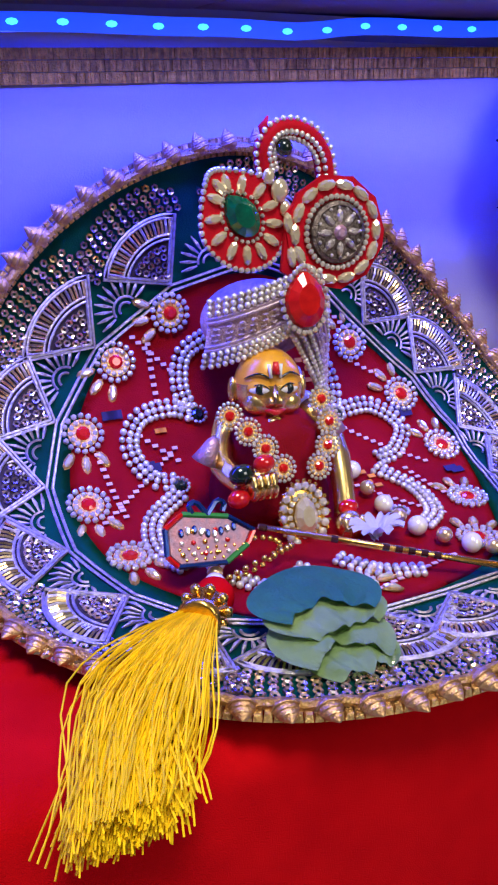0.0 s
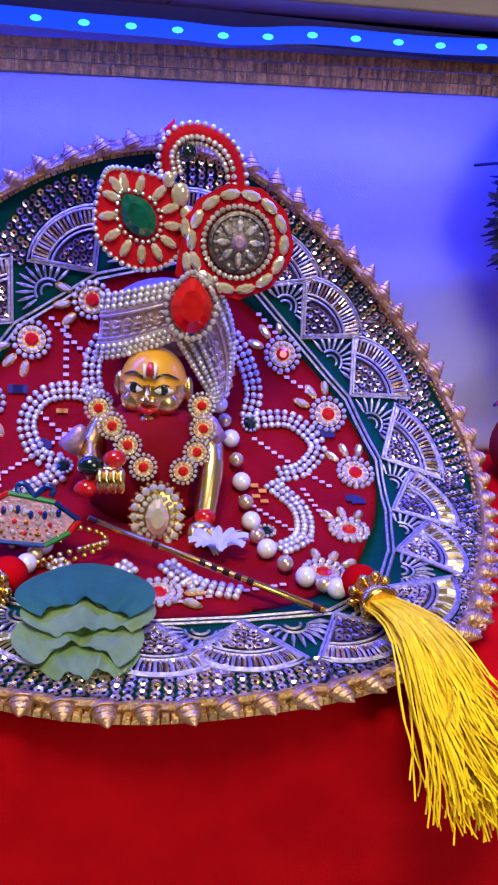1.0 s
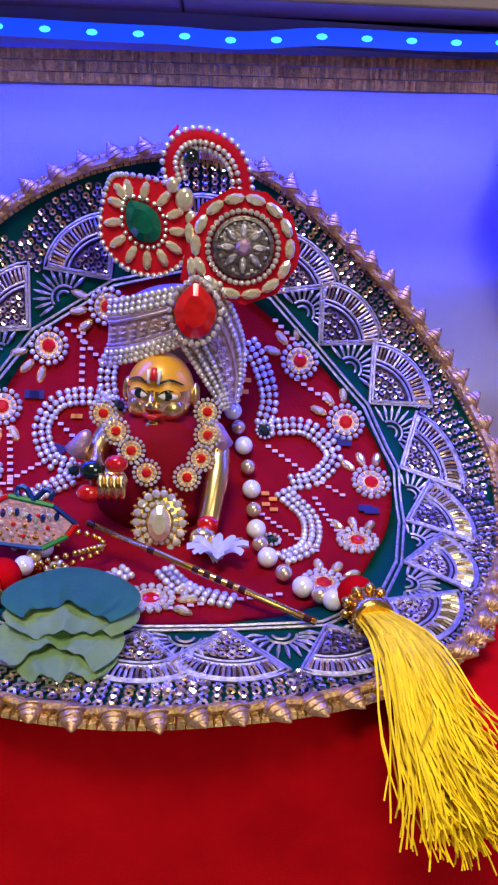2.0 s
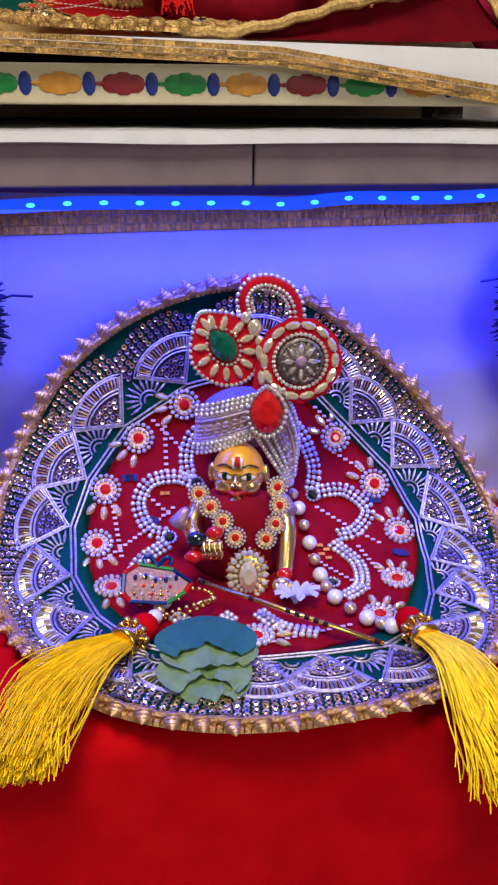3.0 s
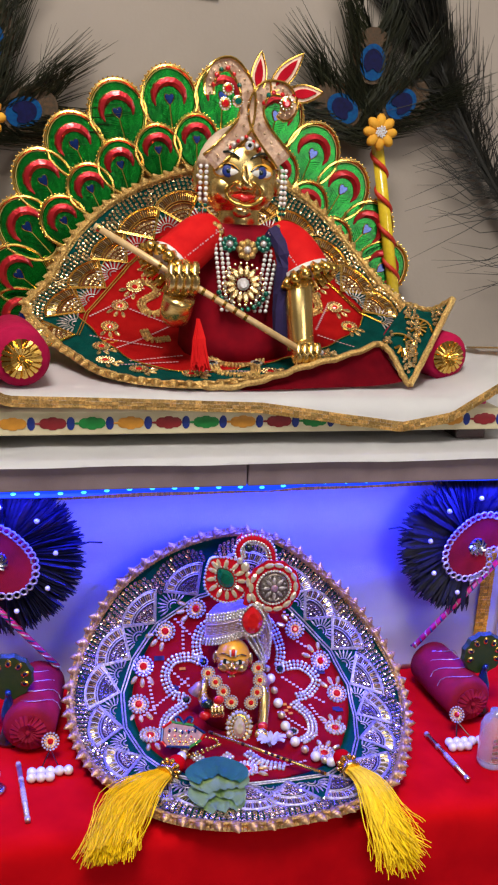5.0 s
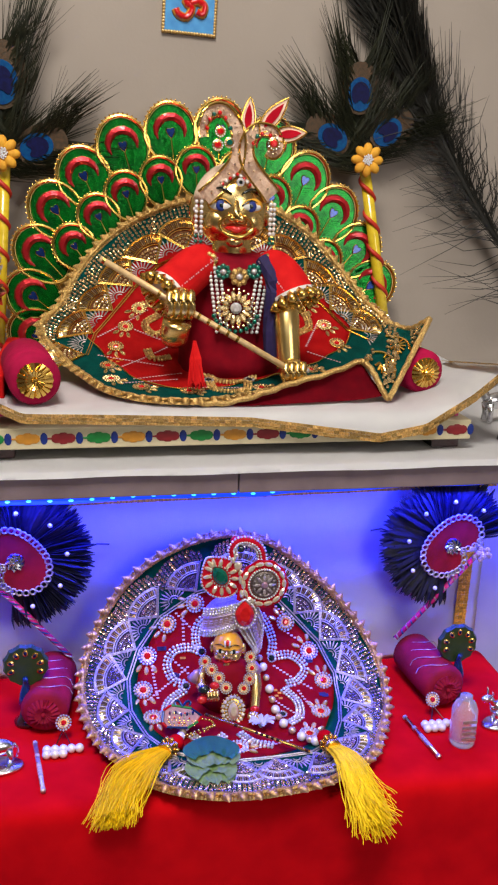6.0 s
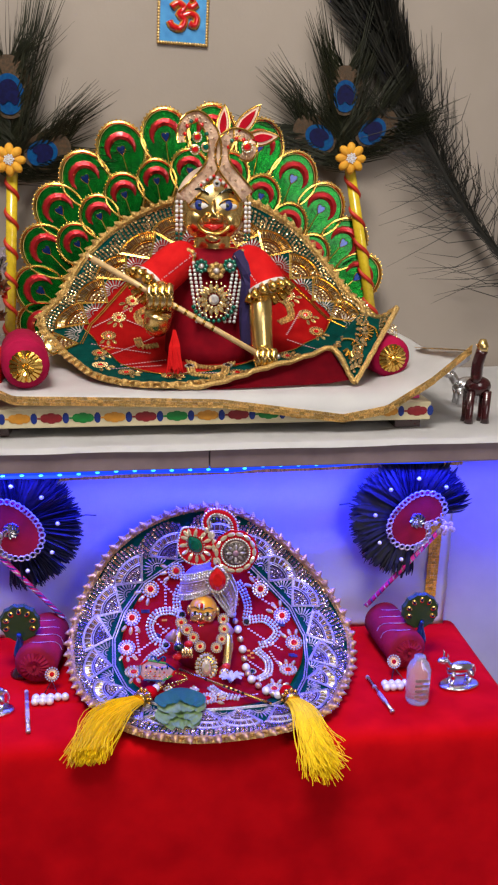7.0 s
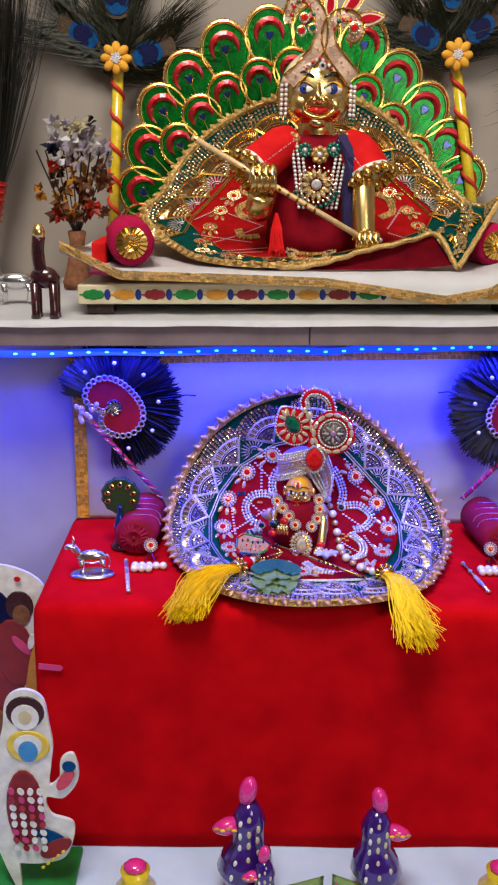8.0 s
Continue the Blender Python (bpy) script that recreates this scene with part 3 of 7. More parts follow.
    rose = rosette(flower_r, True, cloth != RED_SILK)
    for x, y, turn in flowers:
        part("rosette", rose, None, dress, m=sheet.lie(x, y, 0.0008, math.radians(turn)))
    for pts in ropes:
        part("bead_rope", bead_rope(sheet, pts), BEAD if cloth == RED_SILK else GOLD_LACE, dress, smooth=True)
    return dress, P


LOW = Sheet([(-0.125, 0.2445), (-0.06, 0.2445), (-0.02, 0.248), (0.004, 0.257), (0.023, 0.275), (0.036, 0.297), (0.041, 0.32), (0.0435, 0.36), (0.0435, 0.44)])
low_outline = [(-0.0306, -0.0085), (-0.0628, -0.001), (-0.0875, 0.0125), (-0.110, 0.043), (-0.1275, 0.0715), (-0.1373, 0.105), (-0.1415, 0.129), (-0.136, 0.164), (-0.1225, 0.195), (-0.099, 0.230), (-0.0695, 0.2528), (-0.0415, 0.265),
               (-0.009, 0.271), (0.022, 0.264), (0.051, 0.2435), (0.0745, 0.2225), (0.0985, 0.197), (0.118, 0.168), (0.1287, 0.1385), (0.1235, 0.104), (0.105, 0.063), (0.080, 0.021), (0.0408, 0.000), (0.0074, -0.0065)]
low_ropes = [[(-0.0525, 0.1335), (-0.0599, 0.1363), (-0.0651, 0.1505), (-0.0589, 0.1623), (-0.0456, 0.1648), (-0.038, 0.162)], [(-0.038, 0.164), (-0.0395, 0.174), (-0.036, 0.186), (-0.026, 0.192)],
             [(-0.052, 0.127), (-0.0655, 0.1165), (-0.0696, 0.1002), (-0.064, 0.0868)], [(0.0262, 0.1555), (0.0284, 0.1667), (0.0246, 0.1805), (0.019, 0.19)],
             [(0.0295, 0.1535), (0.0442, 0.1537), (0.055, 0.1421), (0.0467, 0.1305), (0.0374, 0.128)], [(0.0334, 0.1228), (0.0425, 0.1083), (0.0404, 0.0905), (0.030, 0.082)],
             [(-0.0511, 0.0742), (-0.0394, 0.062), (-0.0256, 0.0716)], [(-0.0124, 0.0725), (-0.004, 0.0604), (0.0102, 0.0545)]]
low_flowers = [(-0.0397, 0.2031, -80), (-0.0639, 0.1859, -45), (-0.0816, 0.1593, -5), (-0.0863, 0.1296, 5), (-0.0797, 0.0998, 20), (0.0411, 0.1831, 220), (0.0607, 0.1568, 215), (0.0698, 0.129, 195), (0.0595, 0.0944, 180), (-0.0166, 0.0552, 90), (0.043, 0.0664, 150)]
low_fans = [(0.009, 0.038, -95), (0.040, 0.041, -70), (0.062, 0.056, -35), (0.0735, 0.080, 2), (0.080, 0.107, 16), (0.082, 0.136, 24), (0.0705, 0.165, 43), (0.0485, 0.190, 47), (0.0285, 0.211, 56), (-0.002, 0.223, 92), (-0.0384, 0.2139, 128), (-0.0711, 0.1923, 138),
            (-0.0906, 0.165, 147), (-0.0994, 0.1398, 164), (-0.0985, 0.109, 176), (-0.087, 0.077, 194), (-0.070, 0.054, 222), (-0.045, 0.041, 248), (-0.018, 0.037, 262)]
low_dress, low_at = round_dress("round_dress", "teal-bordered crimson round dress with silver embroidery, spread on the red table", LOW, (-0.007, 0.125), low_outline, 0.63, RED_SILK, ROSE_LACE,
                                low_fans, (0.044, 0.0355), 74, (), low_ropes, low_flowers, 0.0080, sequins=(SEQUIN, SEQUIN_DARK))


def dots(parent, sheet, lines, size, step, material):
    """Rows of small tie-dye dots along lines of x, s."""
    bm = bmesh.new()
    for a, b in lines:
        a, b = Vector(a), Vector(b)
        n = max(2, int((b - a).length / step))
        for i in range(n):
            p = a.lerp(b, i / n)
            plate(bm, [(p.x + size * x, p.y + size * y) for x, y in ((-1, -0.6), (1, -0.6), (1, 0.6), (-1, 0.6))], 0.0003, 0.0011)
    part("tie_dye_pattern", sheet.drape(bm), material, parent)


dots(low_dress, LOW, [((-0.085, 0.118), (-0.045, 0.15)), ((-0.05, 0.195), (-0.05, 0.165)), ((-0.056, 0.195), (-0.04, 0.178)), ((-0.078, 0.15), (-0.074, 0.118)), ((-0.06, 0.155), (-0.045, 0.14)),
                      ((0.04, 0.175), (0.055, 0.165)), ((0.028, 0.145), (0.06, 0.12)), ((0.046, 0.12), (0.058, 0.085)), ((0.02, 0.115), (0.045, 0.085)), ((-0.01, 0.05), (0.03, 0.06)), ((0.03, 0.2), (0.05, 0.18))], 0.0011, 0.0032, DOT_WHITE)
dots(low_dress, LOW, [((0.015, 0.178), (0.023, 0.17)), ((0.015, 0.172), (0.021, 0.166)), ((0.026, 0.122), (0.032, 0.116)), ((0.026, 0.116), (0.032, 0.11)), ((-0.052, 0.156), (-0.049, 0.156))], 0.0016, 0.0045, DOT_ORANGE)
dots(low_dress, LOW, [((-0.07, 0.165), (-0.066, 0.165)), ((0.058, 0.15), (0.062, 0.146)), ((-0.06, 0.142), (-0.056, 0.14)), ((0.066, 0.115), (0.07, 0.112))], 0.003, 0.004, DOT_BLUE)
stud = bmesh.new()
gem(stud, (0, 0, 0.0005), 0.0026, 0.0026, 0.0016, 0)
for i in range(12):
    ball(stud, (0.0034 * math.cos(i * 0.5236), 0.0034 * math.sin(i * 0.5236), 0.001), 0.0008, 1, 6, 4)
stud = finish(stud, "stud", [JET, BEAD])
for x, s in ((-0.0502, 0.131), (-0.0346, 0.1605), (0.0264, 0.1519), (0.0264, 0.0932)):
    part("stud", stud, None, low_dress, "dark green stone in a bead ring", m=LOW.lie(x, s, 0.001))

UP = Sheet([(0.035, 0.493), (0.09, 0.499), (0.15, 0.513), (0.20, 0.541), (0.24, 0.58), (0.265, 0.62), (0.278, 0.68), (0.283, 0.75)])
up_outline = [(-0.0427, 0.004), (-0.0815, 0.009), (-0.1121, 0.030), (-0.1363, 0.0744), (-0.1586, 0.1182), (-0.183, 0.1640), (-0.1600, 0.1902), (-0.1440, 0.2347), (-0.1175, 0.2722), (-0.0784, 0.300), (-0.043, 0.3156), (-0.0122, 0.323), (0.0296, 0.327),
              (0.0727, 0.3103), (0.1045, 0.2887), (0.1353, 0.2489), (0.1571, 0.2056), (0.180, 0.1765), (0.165, 0.140), (0.1338, 0.112), (0.0946, 0.082), (0.0497, 0.054), (0.0036, 0.025)]
up_flowers = [(-0.112, 0.100, 20), (-0.104, 0.135, 0), (-0.094, 0.165, -20), (-0.080, 0.190, -40), (-0.062, 0.213, -50), (-0.040, 0.240, -60), (0.072, 0.222, 60), (0.088, 0.200, 50), (0.104, 0.172, 40), (0.112, 0.145, 30), (-0.085, 0.050, 60), (-0.045, 0.040, 80), (-0.11, 0.070, 40), (0.02, 0.05, 90), (0.075, 0.095, 110)]
up_fans = [(0.150, 0.150, -20), (0.1290, 0.166, 28), (0.1130, 0.193, 38), (0.0910, 0.222, 45), (0.0640, 0.249, 58), (0.0340, 0.262, 76), (0.002, 0.266, 91), (-0.030, 0.262, 108), (-0.0600, 0.245, 124), (-0.0850, 0.217, 134), (-0.1050, 0.186, 142), (-0.124, 0.154, 150), (-0.132, 0.120, 185)]
up_ropes = [[(-0.024, 0.062), (-0.022, 0.046), (-0.008, 0.040), (0.006, 0.046), (0.010, 0.064)], [(-0.085, 0.19), (-0.07, 0.197), (-0.06, 0.185), (-0.075, 0.17), (-0.068, 0.155), (-0.055, 0.16)], [(-0.075, 0.13), (-0.07, 0.115), (-0.055, 0.118)], [(-0.025, 0.085), (-0.018, 0.068), (0.0, 0.064), (0.014, 0.07), (0.018, 0.088)],
            [(0.075, 0.16), (0.088, 0.17), (0.085, 0.19), (0.07, 0.2)]]
up_dress, up_at = round_dress("round_dress", "scarlet round dress with green and gold embroidered border, curling rim", UP, (0.0, 0.165), up_outline, 0.74, RED_BRIGHT, GOLD_LACE,
                              up_fans, (0.052, 0.046), 90, (0.745,), up_ropes, up_flowers, 0.0075, sequins=(SEQUIN_GOLD, SEQUIN_GOLD))
dots(up_dress, UP, [((-0.11, 0.09), (-0.05, 0.14)), ((-0.05, 0.14), (-0.1, 0.17)), ((-0.12, 0.12), (-0.06, 0.10)), ((-0.1, 0.06), (-0.05, 0.07)), ((-0.09, 0.07), (-0.045, 0.085)), ((0.08, 0.13), (0.11, 0.11)), ((0.08, 0.14), (0.1, 0.18)),
                    ((-0.04, 0.05), (0.03, 0.05)), ((-0.12, 0.15), (-0.07, 0.19))], 0.0009, 0.0028, DOT_WHITE)
dots(up_dress, UP, [((-0.115, 0.105), (-0.1, 0.12)), ((-0.11, 0.102), (-0.096, 0.115)), ((0.09, 0.165), (0.1, 0.17))], 0.0015, 0.004, DOT_ORANGE)
for x, s in ((-0.025, 0.066), (0.012, 0.068)):
    part("stud", stud, None, up_dress, "dark stone in a bead ring", m=UP.lie(x, s, 0.001) @ Matrix.Scale(1.2, 4))

# ---- throne back of foil feathers ----
throne = thing("throne_back", "green foil peacock-tail throne back with gold edging", "throne")
TB = Matrix.Translation((0.0, 0.302, 0.50)) @ Matrix.Rotation(math.radians(86), 4, "X")


def lobe(rx, ry):
    """One foil feather: gold rim, green foil, red crescent, blue heart and stem."""
    bm = bmesh.new()
    shape = lambda k, n=28: [(k * rx * math.cos(t) * (1 - 0.22 * max(0, -math.sin(t))), k * ry * math.sin(t)) for t in (2 * math.pi * i / n for i in range(n))]
    plate(bm, shape(1.16), 0.004, -0.004, 0)
    plate(bm, shape(1.0), 0.0012, 0.0, 1, 0.06)
    tube(bm, [(*p, 0.001) for p in shape(1.08)] + [(*shape(1.08)[0], 0.001)], 0.0016, 4, 6)
    for p in shape(1.17, 40):
        ball(bm, (*p, 0.0), 0.0011, 4, 6, 4)
    arc = [(0.60 * rx * math.cos(t), 0.12 * ry + 0.50 * ry * math.sin(t), 0.0016) for t in (math.radians(-25 + 23 * i) for i in range(11))]
    tube(bm, arc, 0.0046, 2, 6, [0.15, 0.5, 0.8, 0.95, 1, 1, 1, 0.95, 0.8, 0.5, 0.15])
    heart = [(0.17 * rx * (1.05 * math.sin(t) ** 3), 0.10 * ry + 0.013 * ry * (13 * math.cos(t) - 5 * math.cos(2 * t) - 2 * math.cos(3 * t))) for t in (2 * math.pi * i / 20 for i in range(20))]
    plate(bm, heart, 0.0016, 0.001, 3, 0.1)
    tube(bm, [(*p, 0.0018) for p in heart + heart[:1]], 0.0005, 4, 4)
    for i in range(9):
        y = -0.2 * ry - 0.08 * ry * i
        for sx in (-1, 1):
            tube(bm, [(0, y, 0.0013), (sx * 0.42 * rx * (1 - 0.07 * i), y + 0.16 * ry, 0.0013)], 0.00035, 1, 3)
    tube(bm, [(0, -0.1 * ry, 0.0014), (0, -0.95 * ry, 0.0014)], 0.0007, 4, 4)
    return finish(bm, "feather_panel", [PEACH, FOIL_GREEN, FOIL_RED, FOIL_BLUE, GOLD])


big, small = lobe(0.0255, 0.031), lobe(0.0205, 0.024)
outer = [(-0.180, 0.010), (-0.183, 0.050), (-0.175, 0.095), (-0.160, 0.139), (-0.131, 0.174), (-0.091, 0.206), (-0.042, 0.222), (0.010, 0.228), (0.064, 0.214), (0.103, 0.180), (0.136, 0.147), (0.164, 0.109), (0.182, 0.070)]
for x, z in outer:
    part("feather_panel", big, None, throne, m=TB @ Matrix.Translation((x, z, 0)) @ Matrix.Rotation(-math.atan2(x, z + 0.09), 4, "Z"))
inner = [(-0.141, 0.103), (-0.116, 0.134), (-0.088, 0.158), (-0.052, 0.174), (-0.015, 0.186), (0.030, 0.184), (0.066, 0.160), (0.098, 0.130), (0.125, 0.096)]
for x, z in inner:
    part("feather_panel", small, None, throne, m=TB @ Matrix.Translation((x, z, 0.004)) @ Matrix.Rotation(-math.atan2(x, z + 0.09), 4, "Z"))
bm = bmesh.new()
plate(bm, [(0.97 * x, z) for x, z in outer] + [(0.17, -0.008), (-0.17, -0.008)], 0.004, -0.009)
part("backing", bm, PEACH, throne, m=TB.copy())


def front(x, y, z, turn=0.0, lean=90.0):
    """A pose whose local x, y plane faces the viewer."""
    return Matrix.Translation((x, y, z)) @ Matrix.Rotation(math.radians(lean), 4, "X") @ Matrix.Rotation(turn, 4, "Z")


def blade(pts_fn, nu, nv, thick):
    bm = bmesh.new()
    g = [[bm.verts.new(pts_fn(i / nu, j / nv)) for j in range(nv + 1)] for i in range(nu + 1)]
    for a, b in zip(g, g[1:]):
        for j in range(nv):
            bm.faces.new((a[j], b[j], b[j + 1], a[j + 1]))
    bmesh.ops.solidify(bm, geom=bm.faces, thickness=thick)
    return bm


def moved(bm, m):
    bm.transform(m)
    return bm


# ---- upper seat: painted board, mattress, white cloth ----
board = thing("painted_board", "cream low board with painted leaf border on short feet", "board")
part("body", box(bmesh.new(), -0.218, 0.194, 0.027, 0.31, 0.4635, 0.4805, bevel=0.001), CREAM, board)
for x in (-0.2, 0.176):
    for y in (0.05, 0.29):
        part("foot", box(bmesh.new(), x - 0.012, x + 0.012, y - 0.012, y + 0.012, 0.4540, 0.4635), DARK_WOOD, board)
inks = [INK_GREEN, INK_BLUE, INK_ORANGE, INK_BLUE, INK_RED, INK_BLUE]
leafs = []
for m in inks[:1] + inks[2:3] + inks[4:5]:
    bm = bmesh.new()
    for dx, k in ((-0.004, 0.8), (0.001, 1.0), (0.006, 0.8)):
        gem(bm, (dx, 0.0, 0), 0.0058 * k, 0.0050 * k, 0.0005, 0, 10)
    gem(bm, (-0.009, 0, 0), 0.003, 0.0009, 0.0005, 0, 8)
    leafs.append(finish(bm, "painted_leaf", [m]))
bm = bmesh.new()
gem(bm, (0, 0, 0), 0.0030, 0.0050, 0.0005, 0, 10)
drop = finish(bm, "painted_drop", [INK_BLUE])
for i in range(15):
    x = -0.205 + 0.0275 * i
    part("painted_leaf", leafs[i % 3], None, board, m=front(x, 0.0268, 0.4722))
    part("painted_drop", drop, None, board, m=front(x + 0.0135, 0.0268, 0.4722))
seat = thing("mattress", "thin red and pink mattress on the painted board", "mattress")
part("core", box(bmesh.new(), -0.21, 0.185, 0.036, 0.30, 0.485, 0.4880, bevel=0.001), PINK, seat)
part("side_cushion", box(bmesh.new(), -0.212, -0.198, 0.07, 0.28, 0.4855, 0.512, bevel=0.003), RED_BRIGHT, seat)

hem_z = lambda x: float(np.interp(x, [-0.24, -0.215, -0.18, -0.1, 0.0, 0.11, 0.15, 0.19, 0.225], [0.512, 0.500, 0.483, 0.482, 0.480, 0.466, 0.474, 0.500, 0.530]))
spread = thing("seat_cloth", "white satin cloth with gold hem over the mattress", "cloth")
bm, hem = bmesh.new(), bmesh.new()
grid, edge = [], []
for i in range(101):
    x = -0.232 + 0.457 * i / 100
    hz, top = hem_z(x), 0.4915 + max(0, x - 0.15) * 0.28 + max(0, -x - 0.2) * 0.3
    wob = 0.0012 * noise.noise((x * 40, 1, 1))
    col = [(x, 0.022 + wob, hz), (x, 0.0235 + wob, hz + 0.4 * (top - hz)), (x, 0.03, max(hz, top) - 0.0012)]
    col += [(x, 0.03 + 0.28 * (j / 8), max(top, top + (hz - top) * (1 - j / 3)) + 0.0012 * noise.noise((x * 30, j * 0.9, 6))) for j in range(1, 9)]
    grid.append([bm.verts.new(c) for c in col])
    edge.append((x, 0.0205 + wob, hz))
for a, b in zip(grid, grid[1:]):
    for j in range(len(a) - 1):
        bm.faces.new((a[j], b[j], b[j + 1], a[j + 1]))
bmesh.ops.solidify(bm, geom=bm.faces, thickness=0.001)
part("sheet", bm, WHITE_CLOTH, spread, smooth=True)
for a, b in zip(edge, edge[1:]):
    for k in range(3):
        q = [(a[0], a[1] - random.uniform(0, 0.0012), a[2] + 0.0027 * k), (b[0], b[1] - random.uniform(0, 0.0012), b[2] + 0.0027 * k), (b[0], b[1], b[2] + 0.0027 * (k + 0.93)), (a[0], a[1], a[2] + 0.0027 * (k + 0.93))]
        hem.faces.new([hem.verts.new(c) for c in q])
for x, n in ((-0.233, 22), (0.2255, 22)):
    for j in range(n):
        y0, z = 0.024 + 0.006 * j, hem_z(x)
        z0, z1 = z + 0.0012, max(z + 0.0012 - (0.0009 if x > 0 else 0.0005) * j, 0.5)
        q = [(x, y0, z1), (x, y0 + 0.0055, z1), (x + (0.012 if x < 0 else -0.012), y0 + 0.0055, z1 + 0.001), (x + (0.012 if x < 0 else -0.012), y0, z1 + 0.001)]
        hem.faces.new([hem.verts.new(c) for c in q])
bmesh.ops.solidify(hem, geom=hem.faces, thickness=0.0008)
part("gold_hem", hem, GOLD_LACE, spread)


def bolster(name, label, c, r, length, turn, cloth, face_mat, group):
    """A round bolster along its turned y axis with a pleated round end."""
    b = thing(name, label, "bolster", group)
    m = Matrix.Translation(c) @ Matrix.Rotation(turn, 4, "Z") @ Matrix.Rotation(-math.pi / 2, 4, "X")
    bm = bmesh.new()
    lathe(bm, [(0.1 * r, -length / 2), (0.8 * r, -length / 2 + 0.001), (0.97 * r, -length / 2 + 0.005), (r, 0), (0.97 * r, length / 2 - 0.005), (0.8 * r, length / 2 - 0.001), (0.1 * r, length / 2)], sides=28, m=m)
    part("body", bm, cloth, b, smooth=True)
    bm = bmesh.new()
    for i in range(18):
        t = 2 * math.pi * i / 18
        tube(bm, [m @ Vector((0.08 * r * math.cos(t), 0.08 * r * math.sin(t), -length / 2 - 0.001)), m @ Vector((0.35 * r * math.cos(t), 0.35 * r * math.sin(t), -length / 2 - 0.003)), m @ Vector((0.62 * r * math.cos(t), 0.62 * r * math.sin(t), -length / 2))], 0.1 * r, 0, 5, (0.5, 0.8, 1.2))
    ball(bm, m @ Vector((0, 0, -length / 2 - 0.003)), 0.1 * r, 0)
    part("pleated_end", bm, face_mat, b, "gold pleated rosette")
    return b


bolster("bolster", "red velvet bolster with a gold pleated end on the seat cloth", (-0.178, 0.085, 0.5135), 0.0215, 0.09, 0.15, MAGENTA, GOLD, "seat bolsters")
bolster("bolster", "red velvet bolster, gold pleated end, half hidden by dress", (0.165, 0.128, 0.5145), 0.0205, 0.09, 0.10, MAGENTA, GOLD, "seat bolsters")


# ---- statues ----
def painted_face(bm, slots):
    """Eyes, brows, nose, ears and mouth on a head one unit wide, looking along -y."""
    white, iris, dark, lips, lid = slots
    tube(bm, [(0, -0.92, 0.20), (0, -1.04, -0.08), (0, -1.10, -0.24), (0, -0.98, -0.34)], 0.12, 0, 10, (0.45, 0.75, 1.1, 0.5))
    for sx in (-1, 1):
        ball(bm, (sx * 0.13, -0.99, -0.26), 0.10, 0, 8, 6)
        ball(bm, (sx * 1.0, 0.08, -0.05), 0.34, 0, 12, 9, (0.45, 0.6, 1.15))
        turn = Matrix.Rotation(sx * 0.36, 4, "Z")
        ball(bm, (sx * 0.42, -0.780, 0.09), 0.31, lid, 14, 9, (1.15, 0.30, 0.66), turn)
        ball(bm, (sx * 0.42, -0.800, 0.06), 0.29, white, 14, 9, (1.1, 0.30, 0.46), turn)
        ball(bm, (sx * 0.40, -0.865, 0.07), 0.150, iris, 12, 8, (1, 0.3, 1))
        ball(bm, (sx * 0.40, -0.895, 0.07), 0.070, dark, 10, 7, (1, 0.3, 1))
        tube(bm, smooth_line([(sx * 0.14, -0.93, 0.07), (sx * 0.40, -0.885, 0.225), (sx * 0.74, -0.66, 0.09)], 9), 0.024, dark, 5)
        tube(bm, smooth_line([(sx * 0.14, -0.93, 0.38), (sx * 0.44, -0.84, 0.52), (sx * 0.80, -0.56, 0.36)], 9), 0.036, dark, 5, (0.5, 0.9, 1, 1, 1, 1, 0.9, 0.7, 0.3))
    tube(bm, smooth_line([(-0.30, -0.90, -0.50), (-0.1, -0.98, -0.52), (0, -0.99, -0.55), (0.1, -0.98, -0.52), (0.30, -0.90, -0.50)], 11), 0.10, lips, 8, (0.2, 0.5, 0.8, 1, 1.05, 1, 1.05, 1, 0.8, 0.5, 0.2))
    ball(bm, (0, -0.80, -0.86), 0.22, 0, 10, 7, (1.2, 0.7, 0.7))


def head(bm, slot):
    """A head one unit wide with full cheeks and a rounder brow; the slot paints the brow."""
    n = len(bm.faces)
    ball(bm, (0, 0, 0), 1.0, 0, 28, 20, (0.98, 0.95, 1.14))
    bm.faces.ensure_lookup_table()
    for f in bm.faces[n:]:
        if f.calc_center_median().z > 0.12:
            f.material_index = slot
    for v in {v for f in bm.faces[n:] for v in f.verts}:
        if v.co.z < 0:
            v.co.x *= 1 - 0.22 * min(1, -v.co.z) ** 2
    for sx in (-1, 1):
        ball(bm, (sx * 0.42, -0.50, -0.34), 0.42, 0, 14, 10, (1, 0.85, 0.9))


def fist(bm, c, r):
    """A closed metal grip with four curled ridges."""
    ball(bm, c, r, 0, 12, 9, (1.0, 0.85, 1.05))
    for i in range(4):
        x = c[0] + r * (-0.66 + 0.44 * i)
        tube(bm, smooth_line([(x, c[1] - 0.55 * r, c[2] + 0.75 * r), (x, c[1] - 1.0 * r, c[2] + 0.2 * r), (x, c[1] - 0.95 * r, c[2] - 0.45 * r), (x, c[1] - 0.5 * r, c[2] - 0.8 * r)], 8), 0.25 * r, 0, 7)


